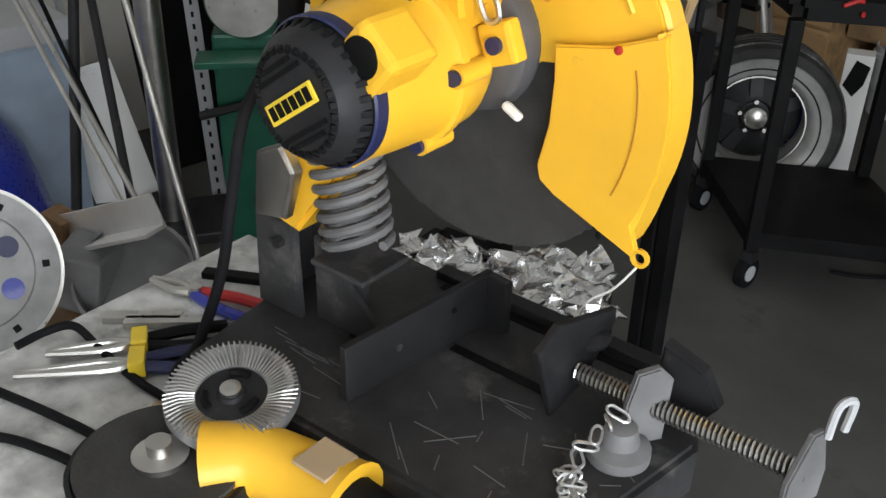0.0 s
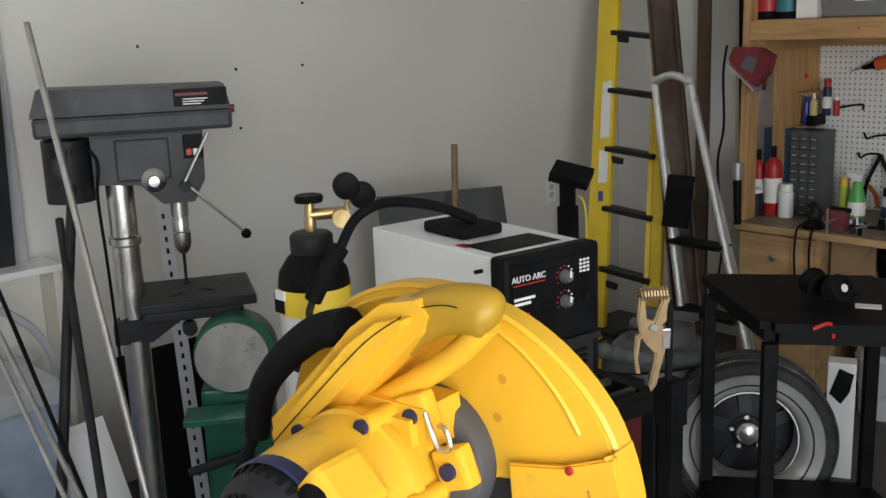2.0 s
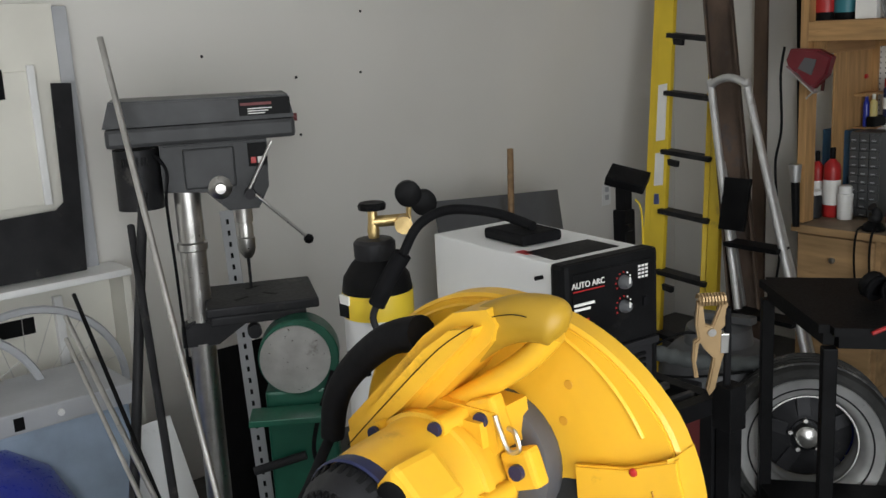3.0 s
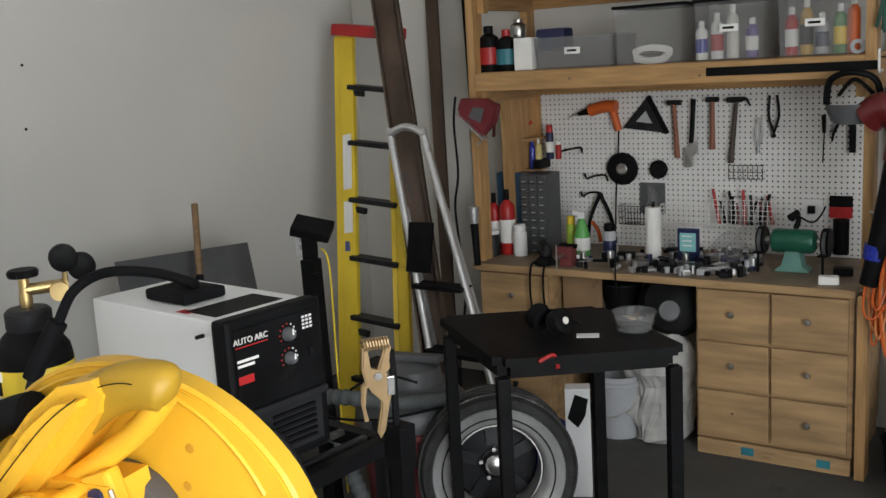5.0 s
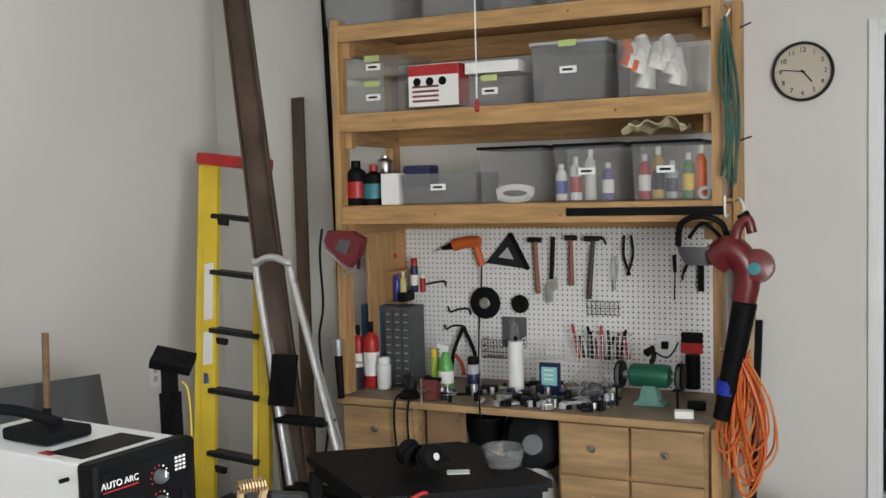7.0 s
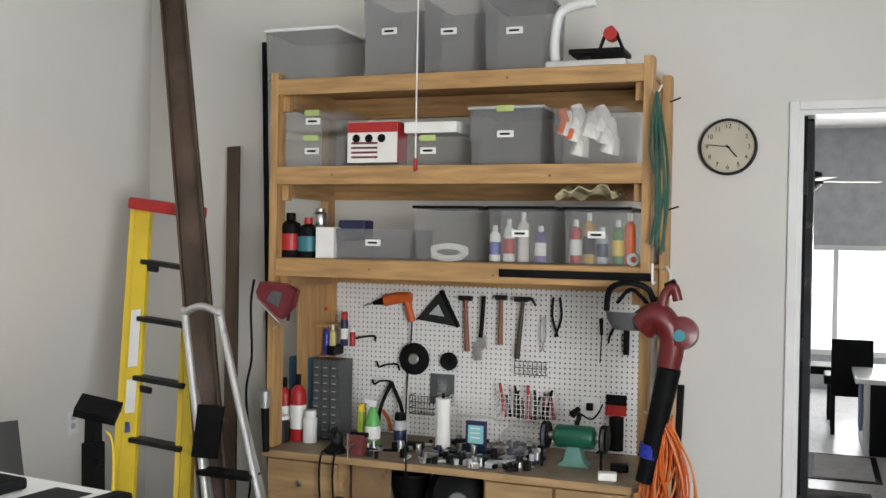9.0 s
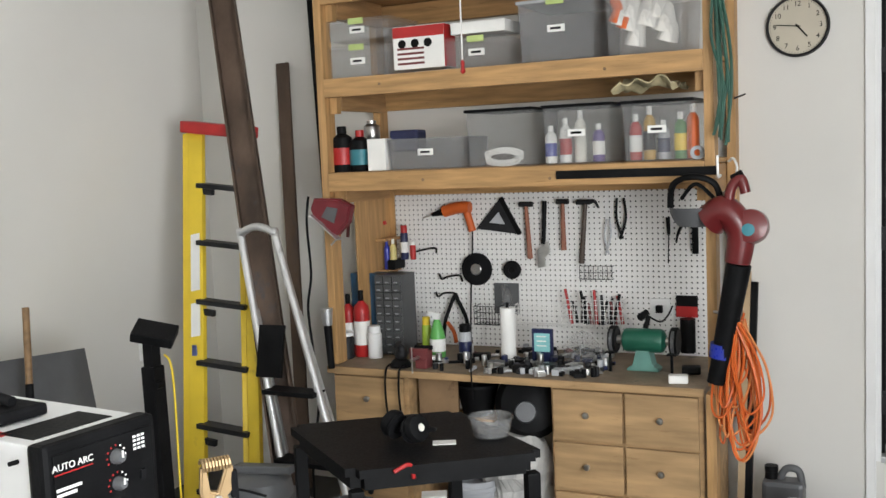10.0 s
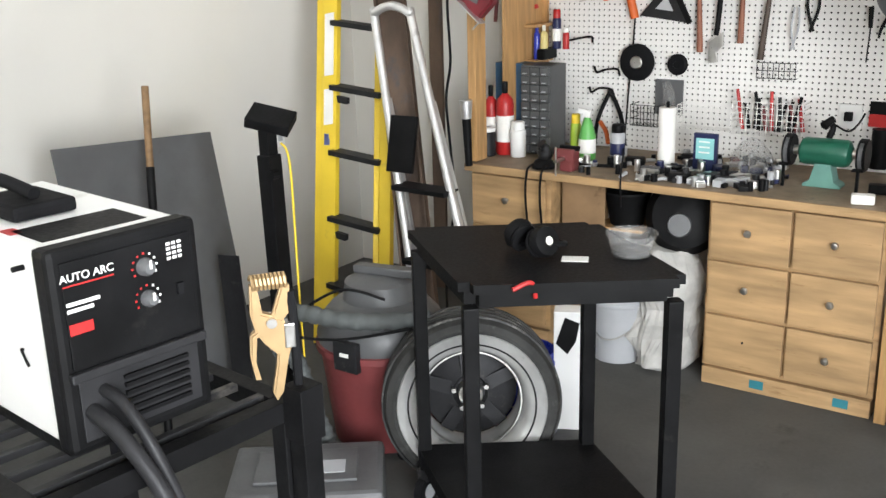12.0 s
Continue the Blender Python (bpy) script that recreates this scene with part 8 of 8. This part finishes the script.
for i in range(7):
    f = i / 6
    rows.append([bm.verts.new(c + Vector(((0.10 - 0.035 * f * f) * math.cos(a), -(0.09 - 0.03 * f) * math.sin(a) + 0.02, -0.075 * f))) for a in [math.pi * k / 12 for k in range(13)]])
for p0, q0 in zip(rows, rows[1:]):
    for k in range(12):
        bm.faces.new((p0[k], p0[k + 1], q0[k + 1], q0[k]))
r = bmesh.ops.extrude_face_region(bm, geom=bm.faces[:])
for v in r["geom"]:
    if isinstance(v, bmesh.types.BMVert):
        v.co.y += 0.004
part("visor", bm, GREY, fs, "grey plastic visor", True)
part("headband", tube([c + Vector((-0.10, 0.03, 0.0)), c + Vector((-0.08, 0.0, 0.09)), c + Vector((0, -0.02, 0.12)), c + Vector((0.08, 0.0, 0.09)), c + Vector((0.10, 0.03, 0.0))], 0.013, 8), BLACK, fs, "", True)
part("crown_strap", tube([c + Vector((-0.06, 0.05, 0.03)), c + Vector((0, 0.04, 0.09)), c + Vector((0.07, 0.05, 0.03))], 0.008, 7), BLACK, fs)
part("hook", tube([(c.x + 0.09, UF, c.z + 0.12), (c.x + 0.09, -0.68, c.z + 0.12), (c.x + 0.09, -0.69, c.z + 0.2)], 0.005, 7), PAPER, fs)
oc = thing("coiled_cable", "tangled orange extension cord hanging in loops", "cord")
rc = random.Random(14)
top = Vector((1.683, -0.700, 1.089))
for k in range(26):
    dx, dz = rc.uniform(-0.08, 0.06), rc.uniform(-0.60, -0.22)
    w = rc.uniform(0.02, 0.07)
    yy = rc.uniform(-0.05, 0.05)
    part("loop", tube([top + Vector((rc.uniform(-0.02, 0.02), yy, rc.uniform(-0.05, 0.03))), top + Vector((dx * 0.5 - w, yy, dz * 0.45)), top + Vector((dx - w * 0.8, yy, dz * 0.9)), top + Vector((dx, yy - 0.02, dz)), top + Vector((dx + w * 0.9, yy, dz * 0.8)), top + Vector((dx * 0.5 + w, yy, dz * 0.4)), top + Vector((rc.uniform(-0.02, 0.02), yy, 0))], 0.0046, 6), ORANGE if k % 4 else mat("pale_orange_cord", (0.7, 0.25, 0.08), 0.5), oc, "", True)
part("hook", cyl((UX1 - 0.01, -0.63, top.z + 0.02), (top.x, -0.69, top.z + 0.02), 0.006, n=8), STEEL, oc)
for x, z0, z1, m in ((1.64, 0.12, 1.15, BLACK), (1.61, 0.0, 1.2, CARD)):
    tagged(link("leaning_pole", bar((x, -0.30, z0 * 0), (x + 0.01, -0.03, z1), 0.03, 0.03, (0, 1, 0), 0.002), m), "long pole leaning against the wall by the shelves", "pole", "poles by the shelves")
for z in (2.47, 1.97):
    tagged(link("wall_nail", cyl((UX1, -0.12, z), (UX1 + 0.05, -0.14, z + 0.015), 0.004, n=8), DGREY), "long nail driven into the post", "nail", "nails in the post")
# clock
ck = thing("wall_clock", "round wall clock with a pale face and dark rim", "clock", Matrix.Translation((*(1.839, -0.020, 2.268)[:1], 0, (1.839, -0.020, 2.268)[2])) @ pose(0, 0, 0, 90, 0, 0))
R = 0.132
part("case", lathe([(R, 0.0005), (R, 0.02), (R - 0.006, 0.03), (R - 0.012, 0.026), (R - 0.012, 0.012), (0, 0.012)], 48), DGREY, ck, "dark grey rim", True)
part("face", lathe([(R - 0.0125, 0.0125), (R - 0.0125, 0.014), (0.0, 0.0145)], 48), mat("aged_clock_face", (0.55, 0.50, 0.40), 0.6, 0, 0.06, 4), ck, "cream face")
for k in range(12):
    a = 2 * math.pi * (k + 1) / 12
    text("numeral", str(k + 1), 0.03, Matrix.Translation((0.095 * math.sin(a), 0.095 * math.cos(a), 0.0155)), BLACK, ck)
for k in range(60):
    a = 2 * math.pi * k / 60
    part("minute_mark", bar((0.112 * math.sin(a), 0.112 * math.cos(a), 0.0152), (0.116 * math.sin(a), 0.116 * math.cos(a), 0.0152), 0.0015, 0.001, (0, 0, 1)), BLACK, ck)
for ang, l, w in ((140, 0.062, 0.006), (277, 0.09, 0.004)):
    a = radians(ang)
    part("hand", bar((-0.012 * math.sin(a), -0.012 * math.cos(a), 0.0175), (l * math.sin(a), l * math.cos(a), 0.0175), w, 0.0012, (0, 0, 1)), BLACK, ck)
part("pin", cyl((0, 0, 0.0145), (0, 0, 0.02), 0.005, n=12), BLACK, ck)
# floor corner by the doorway
jg = thing("chemical_jug", "grey plastic jug with a moulded handle", "jug", Matrix.Translation((1.80, -0.33, 0.12)))
part("body", box(-0.085, 0.085, -0.055, 0.055, 0.0, 0.23, 0.02), GREY, jg)
part("neck", lathe([(0.028, 0.2305), (0.026, 0.26), (0.028, 0.262), (0.028, 0.285), (0.0, 0.286)], 18, Matrix.Translation((-0.05, 0, 0))), BLACK, jg, "", True)
part("handle", tube([(-0.02, 0, 0.22), (0.01, 0, 0.275), (0.06, 0, 0.27), (0.075, 0, 0.2)], 0.016, 10), GREY, jg, "", True)
for k in range(2):
    part("print_bar", box(-0.05, 0.05 - 0.02 * k, -0.0565, -0.0552, 0.09 + 0.04 * k, 0.11 + 0.04 * k), PAPER, jg)
part("stand", box(-0.1, 0.1, -0.07, 0.07, -0.12, -0.001, 0.004), BLACK, jg)
bk = thing("floor_bin", "black bin of odds and ends on the floor", "bin", Matrix.Translation((1.72, -0.52, 0)))
part("body", lathe([(0.08, 0), (0.10, 0.16), (0.105, 0.16), (0.10, 0.165), (0.075, 0.01)], 24), BLACK, bk, "", True)
for k in range(5):
    part("scrap", box(-0.03, 0.03, -0.01, 0.01, -0.004, 0.004, 0.001, pose(-0.04 + 0.02 * k, 0.0, 0.16 + 0.01 * (k % 2), 20 * k, 35, 40 * k)), (CARD, PAPER, TAN)[k % 3], bk)
st = thing("floor_cushion", "grey cloth-covered seat standing on the floor", "seat", Matrix.Translation((2.02, -0.92, 0)) @ pose(0, 0, 0, 0, 0, 20))
bm = lathe([(0.20, 0.0), (0.24, 0.04), (0.25, 0.22), (0.22, 0.30), (0.10, 0.335), (0.01, 0.34)], 40)
for v in bm.verts:
    v.co += v.normal * 0.0 + Vector((0.02, 0.02, 0.02)) * noise.noise(v.co * 7)
part("cushion", bm, mat("grey_cloth", (0.13, 0.13, 0.135), 0.9, 0, 0.15, 20, 0.4, 250), st, "", True)
part("piping", lathe([(0.248, 0.215), (0.254, 0.22), (0.248, 0.226)], 40, None, True), DGREY, st, "", True)
tagged(link("white_bowl", lathe([(0.04, 0), (0.10, 0.03), (0.13, 0.07), (0.127, 0.07), (0.095, 0.034), (0.0, 0.01)], 30, Matrix.Translation((1.87, -0.60, 0.22)) @ pose(0, 0, 0, 60, 20, 0)), WHITE, smooth=True), "white bowl tilted against the seat", "bowl")

# ---- seen through the doorway ----
HZ = DZ0
def house_chair(x, y, rz):
    ch = thing("dining_chair", "dark high-backed dining chair in the house", "chair", Matrix.Translation((x, y, HZ)) @ pose(0, 0, 0, 0, 0, rz), "dining chairs")
    part("seat", box(-0.2, 0.2, -0.2, 0.165, 0.38, 0.45, 0.015), BLACK, ch)
    part("backrest", box(-0.15, 0.15, 0.17, 0.205, 0.30, 0.74, 0.008), BLACK, ch)
    for px in (-0.13, 0.13):
        for py in (-0.17, 0.185):
            part("leg", box(px - 0.016, px + 0.016, py - 0.016, py + 0.016, 0, 0.2995 if py > 0 else 0.3795, 0.003), BLACK, ch)


house_chair(2.50, 3.62, 180)
house_chair(2.18, 4.25, 90)
tagged(link("door_mat", box(2.2, 2.56, 0.82, 1.52, HZ, HZ + 0.008, 0.002), mat("dark_patterned_mat", (0.07, 0.065, 0.06), 0.9, 0, 0.9, 12, 0.3)), "dark patterned door mat", "mat")
rug = thing("floor_rug", "pale rug with a dark border", "rug")
part("pile", box(2.24, 2.60, 1.87, 2.58, HZ + 0.001, HZ + 0.010, 0.002), mat("pale_rug", (0.40, 0.39, 0.37), 0.9), rug)
part("border", box(2.20, 2.64, 1.82, 2.64, HZ, HZ + 0.006, 0.002), BLACK, rug, "dark woven border")
kc = thing("kitchen_counter", "white kitchen cabinet with a pale worktop and dark end", "counter")
part("cabinet", box(2.56, 3.20, 2.72, 3.60, HZ, HZ + 0.50, 0.004), WHITE, kc)
part("end_panel", box(2.60, 3.20, 2.69, 2.719, HZ, HZ + 0.50, 0.003), BLACK, kc, "dark end panel")
part("worktop", box(2.50, 3.24, 2.66, 3.66, HZ + 0.5005, HZ + 0.535, 0.005), WHITE, kc)
part("towel", box(2.535, 2.555, 2.82, 3.05, HZ + 0.15, HZ + 0.50, 0.006), mat("blue_striped_towel", (0.22, 0.27, 0.45), 0.9), kc, "blue towel")
fn = thing("ceiling_fan", "dark ceiling fan with pale blades", "fan", Matrix.Translation((2.16, 4.6, 2.36)))
part("hub", lathe([(0.03, 0.64), (0.03, 0.12), (0.10, 0.1), (0.11, 0.0), (0.05, -0.06)], 20), BLACK, fn, "", True)
for k in range(4):
    part("blade", box(0.12, 0.6, -0.06, 0.06, 0.02, 0.03, 0.003, pose(0, 0, 0, 0, 0, 90 * k + 15)), CREAM, fn)
